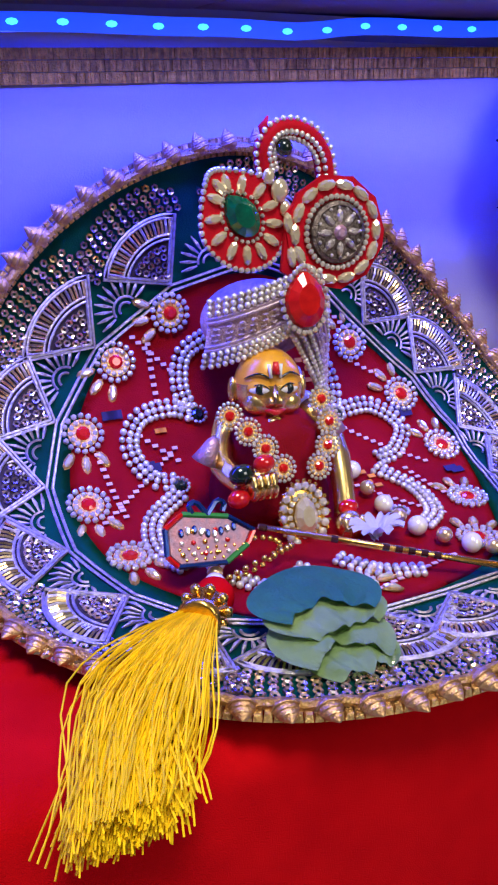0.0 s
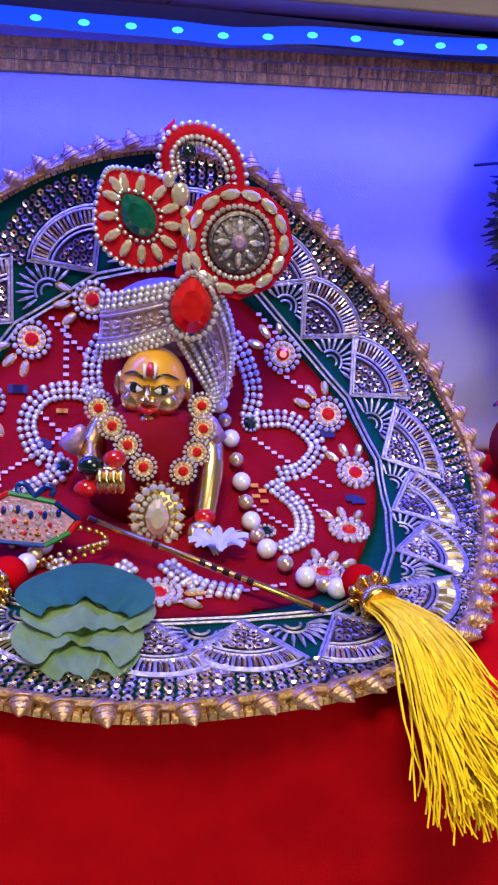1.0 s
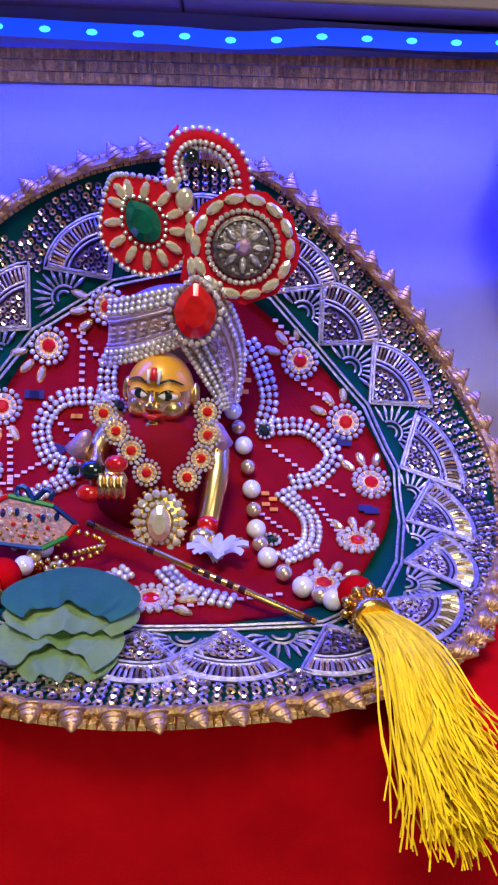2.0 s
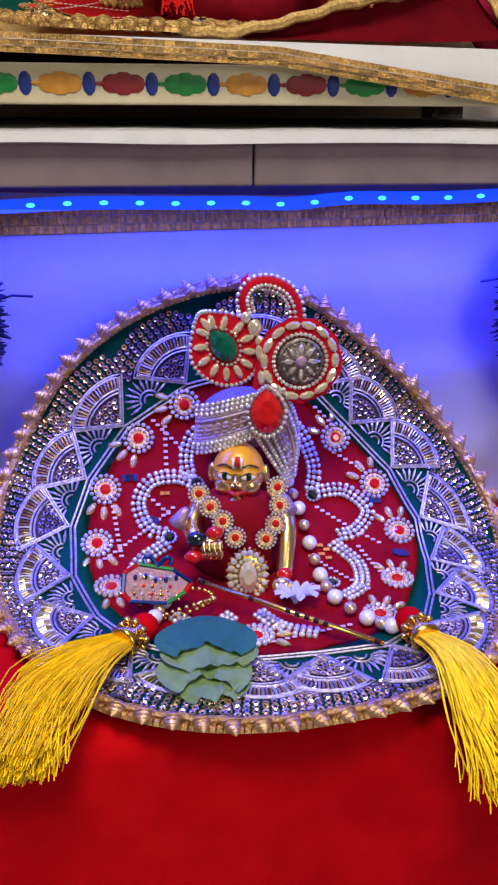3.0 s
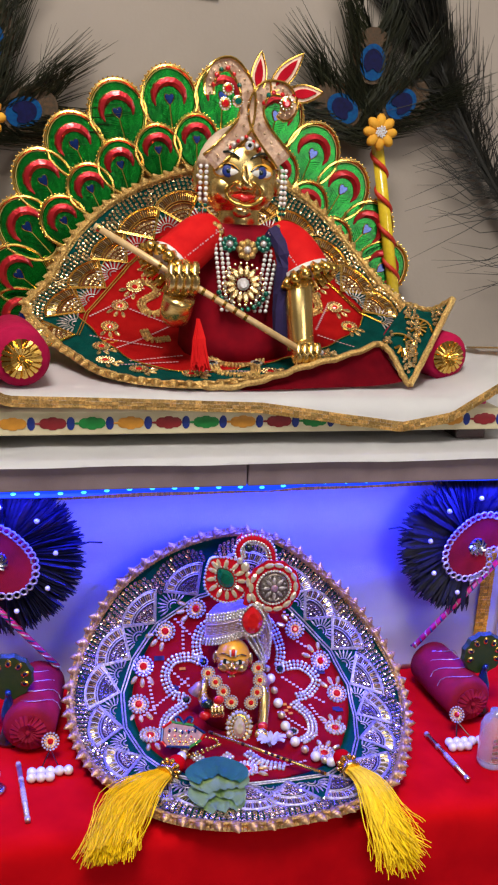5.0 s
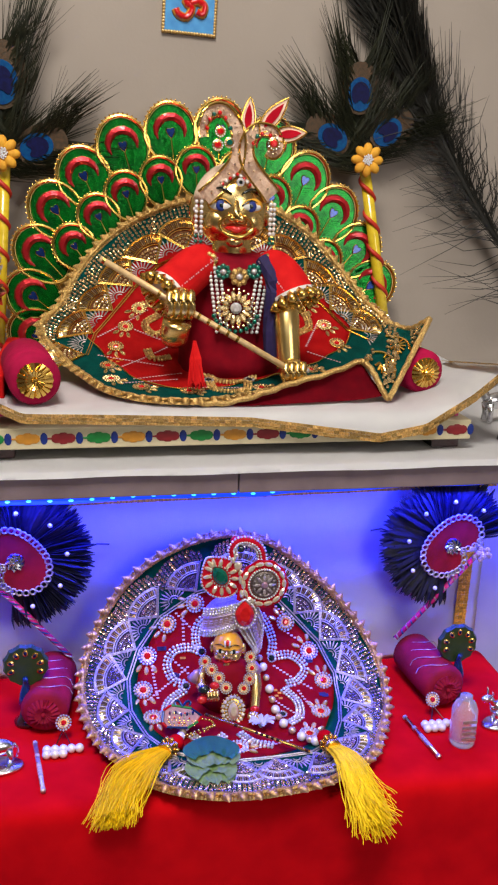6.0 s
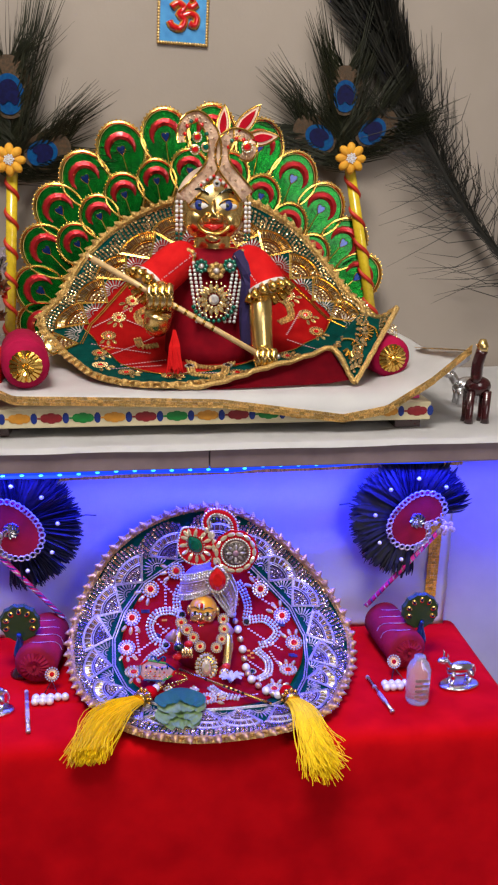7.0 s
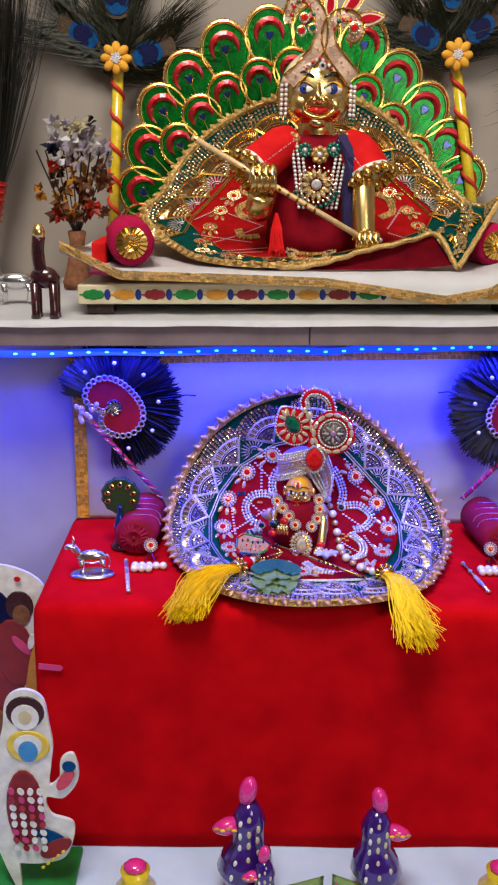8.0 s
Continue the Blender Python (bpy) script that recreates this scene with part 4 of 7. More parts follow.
def small_statue():
    """The small crawling figure on the lower tier, saffron and rose paint on brass."""
    bm = bmesh.new()
    head(bm, 1)
    painted_face(bm, (2, 3, 3, 5, 6))
    tube(bm, [(0.02, -0.93, 0.85), (0.02, -0.97, 0.50)], 0.13, 5, 8, (0.6, 1.0))
    tube(bm, [(-0.16, -0.90, 0.78), (-0.12, -0.97, 0.40)], 0.05, 2, 6)
    tube(bm, [(0.18, -0.90, 0.78), (0.14, -0.97, 0.40)], 0.05, 2, 6)
    moved(bm, Matrix.Translation((-0.0163, -0.0020, 0.2950)) @ Matrix.Rotation(-0.22, 4, "Z") @ Matrix.Rotation(-0.12, 4, "X") @ Matrix.Scale(0.0132, 4))
    lathe(bm, [(0.0058, 0.268), (0.0052, 0.276), (0.0060, 0.284)], (-0.016, -0.003, 0), sides=14)
    tube(bm, smooth_line([(0.000, 0.000, 0.284), (0.006, -0.014, 0.274), (0.004, -0.026, 0.260), (0.002, -0.032, 0.2505)], 10), 0.0046, 0, 12, (1.1, 1.1, 1.05, 1, 1, 0.95, 0.9, 0.9, 0.9, 0.95))
    fist(bm, (0.001, -0.036, 0.2495), 0.0052)
    tube(bm, smooth_line([(-0.032, 0.000, 0.284), (-0.040, -0.012, 0.272), (-0.036, -0.026, 0.267)], 8), 0.0046, 0, 12)
    fist(bm, (-0.0325, -0.029, 0.2690), 0.0056)
    return solid("brass_statue", bm, [BRASS, SKIN_PAINT, WHITE_PAINT, JET, DARK_WOOD, RUBY, ORANGE_YELLOW], "small seated brass statue with painted eyes, crowned", "statue", smooth=True)


def large_statue():
    """The polished figure on the upper shelf: head, neck, a raised grip and a straight supporting arm."""
    bm = bmesh.new()
    head(bm, 0)
    painted_face(bm, (1, 2, 3, 4, 5))
    ring = [(0.44 * math.cos(t), -1.04 + 0.06 * math.cos(2 * t), -0.44 + 0.29 * math.sin(t)) for t in (math.radians(110 + 320 * i / 23) for i in range(24))]
    tube(bm, ring, 0.055, 6, 8, [0.55 + 0.65 * math.sin(math.pi * i / 23) for i in range(24)])
    moved(bm, Matrix.Translation((-0.002, 0.150, 0.6500)) @ Matrix.Rotation(-0.01, 4, "X") @ Matrix.Scale(0.0328, 4))
    lathe(bm, [(0.030, 0.585), (0.020, 0.598), (0.0165, 0.604), (0.0185, 0.607), (0.0165, 0.610), (0.0180, 0.614), (0.0170, 0.630)], (-0.001, 0.146, 0), sides=24)
    tube(bm, smooth_line([(0.036, 0.125, 0.590), (0.041, 0.100, 0.570), (0.0415, 0.088, 0.545), (0.0425, 0.080, 0.518)], 10), 0.0115, 0, 16, (1.0, 1.02, 1.0, 0.98, 0.97, 0.96, 0.94, 0.92, 0.92, 0.95))
    fist(bm, (0.044, 0.072, 0.516), 0.0115)
    tube(bm, smooth_line([(-0.050, 0.115, 0.560), (-0.0565, 0.096, 0.543), (-0.0548, 0.088, 0.556)], 9), 0.0125, 0, 16)
    fist(bm, (-0.0535, 0.088, 0.5715), 0.0135)
    return solid("brass_statue", bm, [BRASS, WHITE_PAINT, INK_BLUE, JET, RUBY, ORANGE_YELLOW, GOLD, BEAD], "polished brass seated statue with painted eyes, crowned", "statue", smooth=True)


small_statue()
large_statue()

# scarlet tunic of the upper figure
tunic = thing("tunic", "scarlet short-sleeved tunic with gold cuffs and dotted stripes", "tunic")
bm = bmesh.new()
lathe(bm, [(0.049, 0.5005), (0.047, 0.515), (0.045, 0.555), (0.046, 0.590), (0.034, 0.606), (0.022, 0.612)], sides=40)
for v in bm.verts:
    fold = 0.0022 * math.sin(9 * math.atan2(v.co.y, v.co.x)) * max(0, min(1, (0.60 - v.co.z) / 0.08))
    v.co.x *= 1 + 10 * fold
    v.co.y = (v.co.y * 0.66) * (1 + 10 * fold) + 0.142
part("body", bm, DARK_CRIMSON, tunic, "dark crimson body of the tunic", smooth=True)
for sx, way in ((-1, [(-0.022, 0.128, 0.606), (-0.036, 0.120, 0.600), (-0.050, 0.110, 0.589), (-0.062, 0.102, 0.579)]), (1, [(0.024, 0.126, 0.604), (0.034, 0.117, 0.598), (0.043, 0.108, 0.588), (0.048, 0.102, 0.577)])):
    line = smooth_line(way, 10)
    part("sleeve", tube(bmesh.new(), line, 0.0185, 0, 20, (0.62, 0.85, 0.95, 1.0, 1.02, 1.02, 1.02, 1.04, 1.06, 1.08)), RED_BRIGHT, tunic, smooth=True)
    bm = bmesh.new()
    for k in (-0.5, 0.35):
        for i in range(18):
            p = line[1].lerp(line[9], i / 17) if i < 17 else line[9]
            q = min(range(10), key=lambda j: (line[j] - p).length)
            ball(bm, line[q].lerp(p, 0.8) + Vector((0.0185 * k, -0.0185 * math.sqrt(1 - k * k) - 0.0003, 0.004)), 0.0007, 0, 6, 4)
    part("dotted_stripe", bm, DOT_WHITE, tunic, "row of white dots")
    d = (line[-1] - line[-2]).normalized()
    part("cuff_edge", tube(bmesh.new(), [line[-1] - d * 0.002, line[-1] + d * 0.001], 0.0205, 0, 20), PEARL, tunic, "cream cuff piping")
    bm = bmesh.new()
    for i in range(14):
        t = 2 * math.pi * i / 14
        a = d.orthogonal().normalized()
        b = d.cross(a)
        o = math.cos(t) * a + math.sin(t) * b
        tube(bm, [line[-1] + o * 0.0175, line[-1] + d * 0.004 + o * 0.020, line[-1] + d * 0.0095 + o * 0.0235], 0.0042, 0, 6, (0.8, 1.0, 1.1))
    part("cuff", bm, GOLD, tunic, "pleated gold cuff", smooth=True)
bm = bmesh.new()
tube(bm, smooth_line([(0.022, 0.113, 0.608), (0.030, 0.100, 0.590), (0.029, 0.100, 0.560), (0.031, 0.097, 0.525)], 10), 0.0075, 0, 8)
part("sash", bm, DOT_BLUE, tunic, "navy sash")
bm = bmesh.new()
for i in range(150):
    a, b = random.uniform(-1, 1), random.uniform(-1, 1)
    x0 = -0.0400 + 0.004 * a
    tube(bm, [(-0.040 + 0.001 * a, 0.084 + 0.001 * b, 0.536 + 0.004 * random.random()), (x0 + 0.0012 * b, 0.074 + 0.003 * b, 0.526), (x0 + 0.002 * a + random.uniform(-0.002, 0.002), 0.066 + 0.004 * b, 0.502 + random.uniform(0, 0.008))], 0.0006, 0, 4)
part("tassel", bm, RED_BRIGHT, tunic, "red thread tassel")

small_tunic = thing("tunic", "crimson cloth tunic on the small statue", "tunic")
bm = bmesh.new()
lathe(bm, [(0.024, 0.2475), (0.0235, 0.256), (0.0185, 0.270), (0.0185, 0.280), (0.0125, 0.286), (0.0065, 0.2885)], sides=32)
for v in bm.verts:
    v.co.x, v.co.y = 1.02 * v.co.x - 0.0165, v.co.y * 0.90 - 0.004 + 0.0008 * math.sin(v.co.x * 900)
part("body", bm, DARK_CRIMSON, small_tunic, smooth=True)
for x, y, z in ((-0.0445, -0.014, 0.279), (0.0055, -0.012, 0.283)):
    bm = bmesh.new()
    lathe(bm, [(0.0012, 0.004), (0.0026, 0.002), (0.0036, -0.002), (0.0048, -0.006), (0.0042, -0.0062)], sides=12, m=Matrix.Translation((x, y, z)) @ Matrix.Rotation(0.5 if x < -0.02 else -0.3, 4, "Y"))
    part("sleeve", bm, PINK_SILVER, small_tunic, "flared lilac silk sleeve", smooth=True)

# crown of the upper figure
crown = thing("crown", "jewelled fabric crown with red leaf plumes", "crown")
bm = bmesh.new()
ball(bm, (0, 0, 0), 1.0, 0, 28, 20, (0.0352, 0.0345, 0.0395))
for f in [f for f in bm.faces if f.calc_center_median().z < (0.030 - 0.75 * abs(f.calc_center_median().x) if f.calc_center_median().y < 0.004 else -0.022)]:
    bm.faces.remove(f)
bmesh.ops.solidify(bm, geom=bm.faces, thickness=0.0012)
part("cap", moved(bm, Matrix.Translation((-0.002, 0.150, 0.6505))), CROWN_LACE, crown, smooth=True)


def lace_strip(way, width, name, beads):
    """A flat curling strip of lace in the x, z plane with a gold cord on both edges and stones along one."""
    line = smooth_line([(p[0], 0.0, p[1]) for p in way], 34)
    y, edges, bm = 0.124, ([], []), bmesh.new()
    for i, p in enumerate(line):
        d = (line[min(i + 1, 33)] - line[max(i - 1, 0)]).normalized()
        w = width * (1 - 0.55 * i / 33)
        for e, k in zip(edges, (-1, 1)):
            e.append(Vector((p.x - d.z * w * k, y - 0.0015 * math.sin(i), p.z + d.x * w * k)))
    vs = [[bm.verts.new(q) for q in e] for e in edges]
    for i in range(33):
        bm.faces.new((vs[0][i], vs[1][i], vs[1][i + 1], vs[0][i + 1]))
    bmesh.ops.solidify(bm, geom=bm.faces, thickness=0.003)
    strip_ob = part(name, bm, CROWN_LACE, crown)
    for e in edges:
        part("gold_cord", tube(bmesh.new(), [q + Vector((0, -0.001, 0)) for q in e], 0.0011, 0, 6), GOLD, strip_ob)
    bm = bmesh.new()
    for q in line[2::2]:
        ball(bm, (q.x, y - 0.003, q.z), 0.0012, 0, 6, 4)
    part("bead_line", bm, PEARL_GOLD, strip_ob, smooth=True)
    for i, q in enumerate(edges[beads][12:32:3]):
        part("stone", ball(bmesh.new(), q + Vector((0, -0.001, 0.0015)), 0.0021, 0, 8, 6), EMERALD if i % 3 == 1 else RUBY, strip_ob, smooth=True)


lace_strip([(-0.030, 0.658), (-0.016, 0.672), (-0.004, 0.688), (-0.0015, 0.706), (-0.0065, 0.722), (-0.017, 0.731), (-0.0275, 0.728), (-0.0325, 0.717), (-0.032, 0.708)], 0.0075, "scroll", 1)
lace_strip([(0.030, 0.662), (0.018, 0.676), (0.007, 0.690), (0.006, 0.706), (0.014, 0.716), (0.027, 0.715), (0.034, 0.706), (0.030, 0.697), (0.023, 0.699)], 0.0075, "scroll", 0)
for bx, bz, tx, tz, w in ((0.0050, 0.709, 0.0075, 0.743, 0.0075), (0.0150, 0.713, 0.0410, 0.744, 0.0085), (0.0270, 0.712, 0.0590, 0.7165, 0.0085)):
    c, L, turn = ((bx + tx) / 2, (bz + tz) / 2), math.hypot(tx - bx, tz - bz) / 2, math.atan2(bx - tx, tz - bz)
    bm = bmesh.new()
    leaf = lambda k, h: [(k * w * math.sin(math.pi * u) ** 0.8 * (1 - 0.35 * u) * sg, h * L * (2 * u - 1)) for sg, us in ((1, (0.02, 0.15, 0.3, 0.45, 0.6, 0.75, 0.9)), (-1, (1.0, 0.9, 0.75, 0.6, 0.45, 0.3, 0.15))) for u in us]
    plate(bm, leaf(1.0, 1.0), 0.002, 0, 0, 0.04)
    tube(bm, [(*p, 0.0022) for p in leaf(0.95, 0.97) + leaf(0.95, 0.97)[:1]], 0.0009, 2, 6)
    plate(bm, leaf(0.52, 0.66), 0.0012, 0.002, 1, 0.1)
    part("plume", moved(bm, front(c[0], 0.1265, c[1], turn)), [CROWN_LACE, RED_SILK, GOLD], crown, "gold-edged red leaf")
for x, z, r, slot in ((-0.0180, 0.713, 0.0048, 1), (-0.0200, 0.702, 0.0050, 1), (-0.0100, 0.7045, 0.0046, 2), (0.0285, 0.7055, 0.0056, 1)):
    bm = bmesh.new()
    gem(bm, (0, 0, 0), r, r, 0.002, 0, 14)
    gem(bm, (0, 0, 0.0018), 0.6 * r, 0.6 * r, 0.0016, slot, 10)
    for i in range(12):
        ball(bm, (0.85 * r * math.cos(i * 0.5236), 0.85 * r * math.sin(i * 0.5236), 0.002), 0.13 * r, 3, 6, 4)
    part("round_jewel", moved(bm, front(x, 0.1215, z)), [GOLD, RUBY, EMERALD, BEAD], crown)
bm = bmesh.new()
for i in range(25):
    t = -1 + 2 * i / 24
    ball(bm, (-0.002 + 0.0365 * t, 0.1215 + 0.030 * t * t, 0.6790 - 0.034 * abs(t) ** 1.25), 0.0017, i % 2, 7, 5)
part("brow_band", bm, [RUBY, PEARL], crown, smooth=True)
for sx in (-1, 1):
    for k in range(2):
        bm = bmesh.new()
        for i in range(9):
            ball(bm, (-0.002 + sx * (0.0345 - 0.004 * k), 0.125 - 0.004 * k, 0.655 - 0.0042 * i), 0.0018, 0 if i < 7 else 1, 7, 5)
        part("pearl_drop", bm, [PEARL, EMERALD], crown, smooth=True)
bm = bmesh.new()
gem(bm, (0, 0, 0), 0.0038, 0.0038, 0.002, 1)
gem(bm, (0, 0, 0.0012), 0.0018, 0.0018, 0.002, 2)
part("brow_jewel", moved(bm, front(0.0005, 0.1190, 0.6725)), [GOLD, BEAD, JET], crown)


def flower_disc(bm, c, r, petals, slots, h=0.002):
    gem(bm, c, 0.34 * r, 0.34 * r, 1.5 * h, slots[1])
    for i in range(petals):
        t = 2 * math.pi * i / petals
        gem(bm, (c[0] + 0.68 * r * math.cos(t), c[1] + 0.68 * r * math.sin(t), c[2]), 0.16 * r, 0.32 * r, h, slots[0], 8, 0, t - math.pi / 2)
    return bm


neck = thing("necklace", "gold, pearl and green bead necklace with round pendant", "necklace")
bm = bmesh.new()
flower_disc(bm, (0, 0, 0), 0.0155, 14, (0, 1))
for i in range(22):
    ball(bm, (0.0165 * math.cos(i * 0.2856), 0.0165 * math.sin(i * 0.2856), 0.001), 0.0014, 0, 6, 4)
part("pendant", moved(bm, front(-0.002, 0.1045, 0.566, 0, 84)), [SEQUIN_GOLD, BEAD], neck, "round gold pendant")
bm = bmesh.new()
for i in range(11):
    t = math.radians(200 + 14 * i)
    ball(bm, (-0.002 + 0.0205 * math.cos(t), 0.1045, 0.566 + 0.0205 * math.sin(t)), 0.0024, 0, 7, 5)
part("green_fringe", bm, EMERALD, neck, smooth=True)
for x, z, r, mm in ((-0.026, 0.606, 0.0085, GOLD_LACE), (-0.014, 0.597, 0.008, EMERALD), (0.0, 0.593, 0.0095, GOLD_LACE), (0.013, 0.598, 0.008, EMERALD), (0.025, 0.606, 0.0085, GOLD_LACE)):
    bm = bmesh.new()
    for i in range(8):
        ball(bm, (0.6 * r * math.cos(i * 0.785), 0.6 * r * math.sin(i * 0.785), 0.001), 0.33 * r, 0, 7, 5)
    ball(bm, (0, 0, 0.002), 0.35 * r, 1, 7, 5)
    part("choker_flower", moved(bm, front(x, 0.106 + 8 * x * x, z)), [mm, BEAD], neck, smooth=True)
for sx in (-1, 1):
    for k in range(3):
        bm = bmesh.new()
        for i in range(16):
            u = i / 15
            ball(bm, (sx * (0.026 - 0.008 * u - 0.0045 * k), 0.107, 0.6 - 0.055 * u), 0.0018, 0, 6, 4)
        part("pearl_strand", bm, PEARL, neck, smooth=True)


def flute(name, label, a, b, r, mats):
    f = thing(name, label, "flute")
    a, b = Vector(a), Vector(b)
    part("pipe", tube(bmesh.new(), [a, a.lerp(b, 0.5), b], r, 0, 12), mats[0], f, smooth=True)
    for u in (0.02, 0.3, 0.5, 0.55, 0.6, 0.65, 0.7, 0.97):
        p = a.lerp(b, u)
        d = (b - a).normalized() * 0.0012
        part("ring", tube(bmesh.new(), [p - d, p + d], r * 1.10, 0, 10), mats[1], f)
    return f


flute("flute", "long golden flute held by the upper statue", (-0.1195, 0.095, 0.6060), (0.0440, 0.062, 0.5170), 0.0026, (FLUTE_GOLD, GOLD))
flute("flute", "thin gold flute lying across the lower dress", (-0.0400, -0.044, 0.2600), (0.0365, -0.086, 0.2480), 0.0012, (GOLD, DARK_WOOD))
bm = bmesh.new()
for i in range(26):
    t = i * 0.9
    ball(bm, (0.04 + 0.006 * math.cos(t) + 0.012 * (i / 26), 0.073 - 0.008 * (i / 26), 0.518 + 0.004 * math.sin(t)), 0.0024, i % 2, 7, 5)
solid("flute_ornament", bm, [GOLD, BEAD], "gold beaded ornament at the flute end", "ornament", smooth=True)

# ---- lower figure's turban, necklace and strings ----
turban = thing("turban", "beaded pink turban with jewelled crest and red drop stone", "turban")
round_y = lambda x: 0.018 - 0.021 * math.sqrt(max(0.02, 1 - ((x + 0.012) / 0.0275) ** 2))
part("cap", ball(bmesh.new(), (-0.011, 0.019, 0.3160), 1.0, 0, 24, 16, (0.0230, 0.0172, 0.0155)), CROWN_CLOTH, turban, smooth=True)
low_edge = lambda u: (-0.0378 + 0.0338 * u, 0.3015 + 0.0150 * u)
top_edge = lambda u: (-0.0360 + 0.0370 * u, 0.3270 + 0.0150 * u - 0.004 * u * u)
left_fall = lambda u: (-0.0085 + 0.0165 * u, 0.3150 - 0.0270 * u)
right_fall = lambda u: (0.0045 + 0.0115 * math.sin(2.2 * u), 0.3370 - 0.0480 * u)


def wrap(lo, hi, lift, ridges):
    """A folded strip of lace wound round the cap between two edges."""
    def at(u, v):
        a, b = lo(u), hi(u)
        x, z = a[0] + (b[0] - a[0]) * v, a[1] + (b[1] - a[1]) * v
        return Vector((x, round_y(x) - lift - 0.0012 * math.sin(math.pi * v), z))
    w = part("wrap", blade(at, 24, 14, 0.001), CROWN_CLOTH, turban, smooth=True)
    for v in ridges:
        part("fold_cord", tube(bmesh.new(), [at(i / 30, v) - Vector((0, 0.0006, 0)) for i in range(31)], 0.0007, 0, 5), LILAC_LACE, w)
    bm = bmesh.new()
    for i in range(9):
        for k in range(6):
            t = 1.047 * k
            sequin(bm, at(min(1, (i + 0.5) / 9 + 0.018 * math.cos(t)), 0.5 + 0.10 * math.sin(t)) - Vector((0, 0.0016, 0)), 0.0009, 0)
    part("thread_flower", bm, LILAC_LACE, w)
    return at


def bead_row(at, v, n, r=0.00125):
    bm = bmesh.new()
    for i in range(n):
        ball(bm, at(i / (n - 1), v) - Vector((0, 0.0012, 0)), r * random.uniform(0.93, 1.06), 0, 7, 5)
    part("beading", bm, BEAD, turban, smooth=True)


left_wrap = wrap(low_edge, top_edge, 0.0, (0.26, 0.32, 0.68, 0.74))
for v, n in ((0.02, 18), (0.11, 18), (0.20, 18), (0.82, 17), (0.91, 17), (1.0, 17)):
    bead_row(left_wrap, v, n)
right_wrap = wrap(left_fall, right_fall, 0.0022, (0.45, 0.52, 0.72))
for v, n in ((0.0, 16), (0.15, 17), (0.30, 18), (0.86, 22), (1.0, 23)):
    bead_row(right_wrap, v, n)
bm = bmesh.new()
gem(bm, (0, 0, 0), 0.0080, 0.0106, 0.0045, 0, 14, 0.55)
for i in range(26):
    t = i * 2 * math.pi / 26
    ball(bm, (0.0093 * math.cos(t) * (1 - 0.5 * max(0, math.sin(t)) ** 2), 0.0120 * math.sin(t), 0.001), 0.0012, 1, 7, 5)
part("drop_stone", moved(bm, front(-0.0042, -0.0065, 0.3278, 0.0, 80)), [RUBY, BEAD], turban, "large red drop stone")
# crest: leaf with green stone, medallion, curled neck
bm = bmesh.new()
drop_x = lambda t: math.cos(t) * (1 - 0.55 * max(0, math.sin(t)) ** 2)
plate(bm, [(0.0168 * drop_x(t), 0.0195 * math.sin(t)) for t in (2 * math.pi * i / 36 for i in range(36))], 0.002, 0, 0, 0.03)
gem(bm, (0, 0.001, 0.002), 0.0062, 0.0088, 0.0036, 1, 14, 0.5)
for i in range(13):
    t = 2 * math.pi * (i + 0.5) / 13
    gem(bm, (0.0116 * drop_x(t), 0.0138 * math.sin(t), 0.0018), 0.0018, 0.0038, 0.0020, 2, 8, 0, t - math.pi / 2)
for i in range(46):
    t = 2 * math.pi * i / 46
    ball(bm, (0.0168 * drop_x(t), 0.0195 * math.sin(t), 0.0018), 0.00115, 3, 7, 5)
for i in range(24):
    t = 2 * math.pi * i / 24
    ball(bm, (0.0075 * drop_x(t), 0.001 + 0.0102 * math.sin(t), 0.0026), 0.0009, 3, 6, 4)
part("leaf_crest", moved(bm, front(-0.0235, 0.0075, 0.3562, 0.62, 84)), [RED_SILK, EMERALD, MIRROR, BEAD], turban, "red leaf with green centre stone and crystal rim")
bm = bmesh.new()
plate(bm, [((0.0205 + 0.0006 * math.cos(i * 2.1)) * math.cos(i * 0.2), (0.0205 + 0.0006 * math.cos(i * 2.1)) * math.sin(i * 0.2)) for i in range(31)], 0.002, 0, 0)
plate(bm, [(-0.0225, -0.013), (-0.012, -0.019), (0.0, -0.017), (-0.004, 0.0), (-0.012, 0.016), (-0.0195, 0.008)], 0.0018, -0.0006, 0)
lathe(bm, [(0.0114, 0.002), (0.0112, 0.0042), (0.0098, 0.0048), (0.0092, 0.0040), (0.002, 0.0056)], slot=1, sides=32)
flower_disc(bm, (0, 0, 0.0046), 0.0086, 8, (4, 5), 0.0014)
for i in range(16):
    t = i * 0.3927
    ball(bm, (0.0088 * math.cos(t), 0.0088 * math.sin(t), 0.0046), 0.0008, 4, 6, 4)
for i in range(36):
    t = i * 2 * math.pi / 36
    ball(bm, (0.0128 * math.cos(t), 0.0128 * math.sin(t), 0.0030), 0.00118, 3, 7, 5)
for i in range(14):
    t = 2 * math.pi * i / 14
    gem(bm, (0.0172 * math.cos(t), 0.0172 * math.sin(t), 0.002), 0.0020, 0.0040, 0.0018, 2, 8, 0, t)
for x, y in ((-0.0195, 0.004), (-0.0185, -0.008), (-0.012, -0.0145)):
    gem(bm, (x, y, 0.0014), 0.0018, 0.0040, 0.0018, 2, 8, 0, 0.1)
part("medallion", moved(bm, front(0.0125, 0.0030, 0.3500, 0, 84)), [RED_SILK, ANTIQUE, MIRROR, BEAD, SILVER, PINK_SILVER], turban, "round dark silver medallion in a red stone ring")
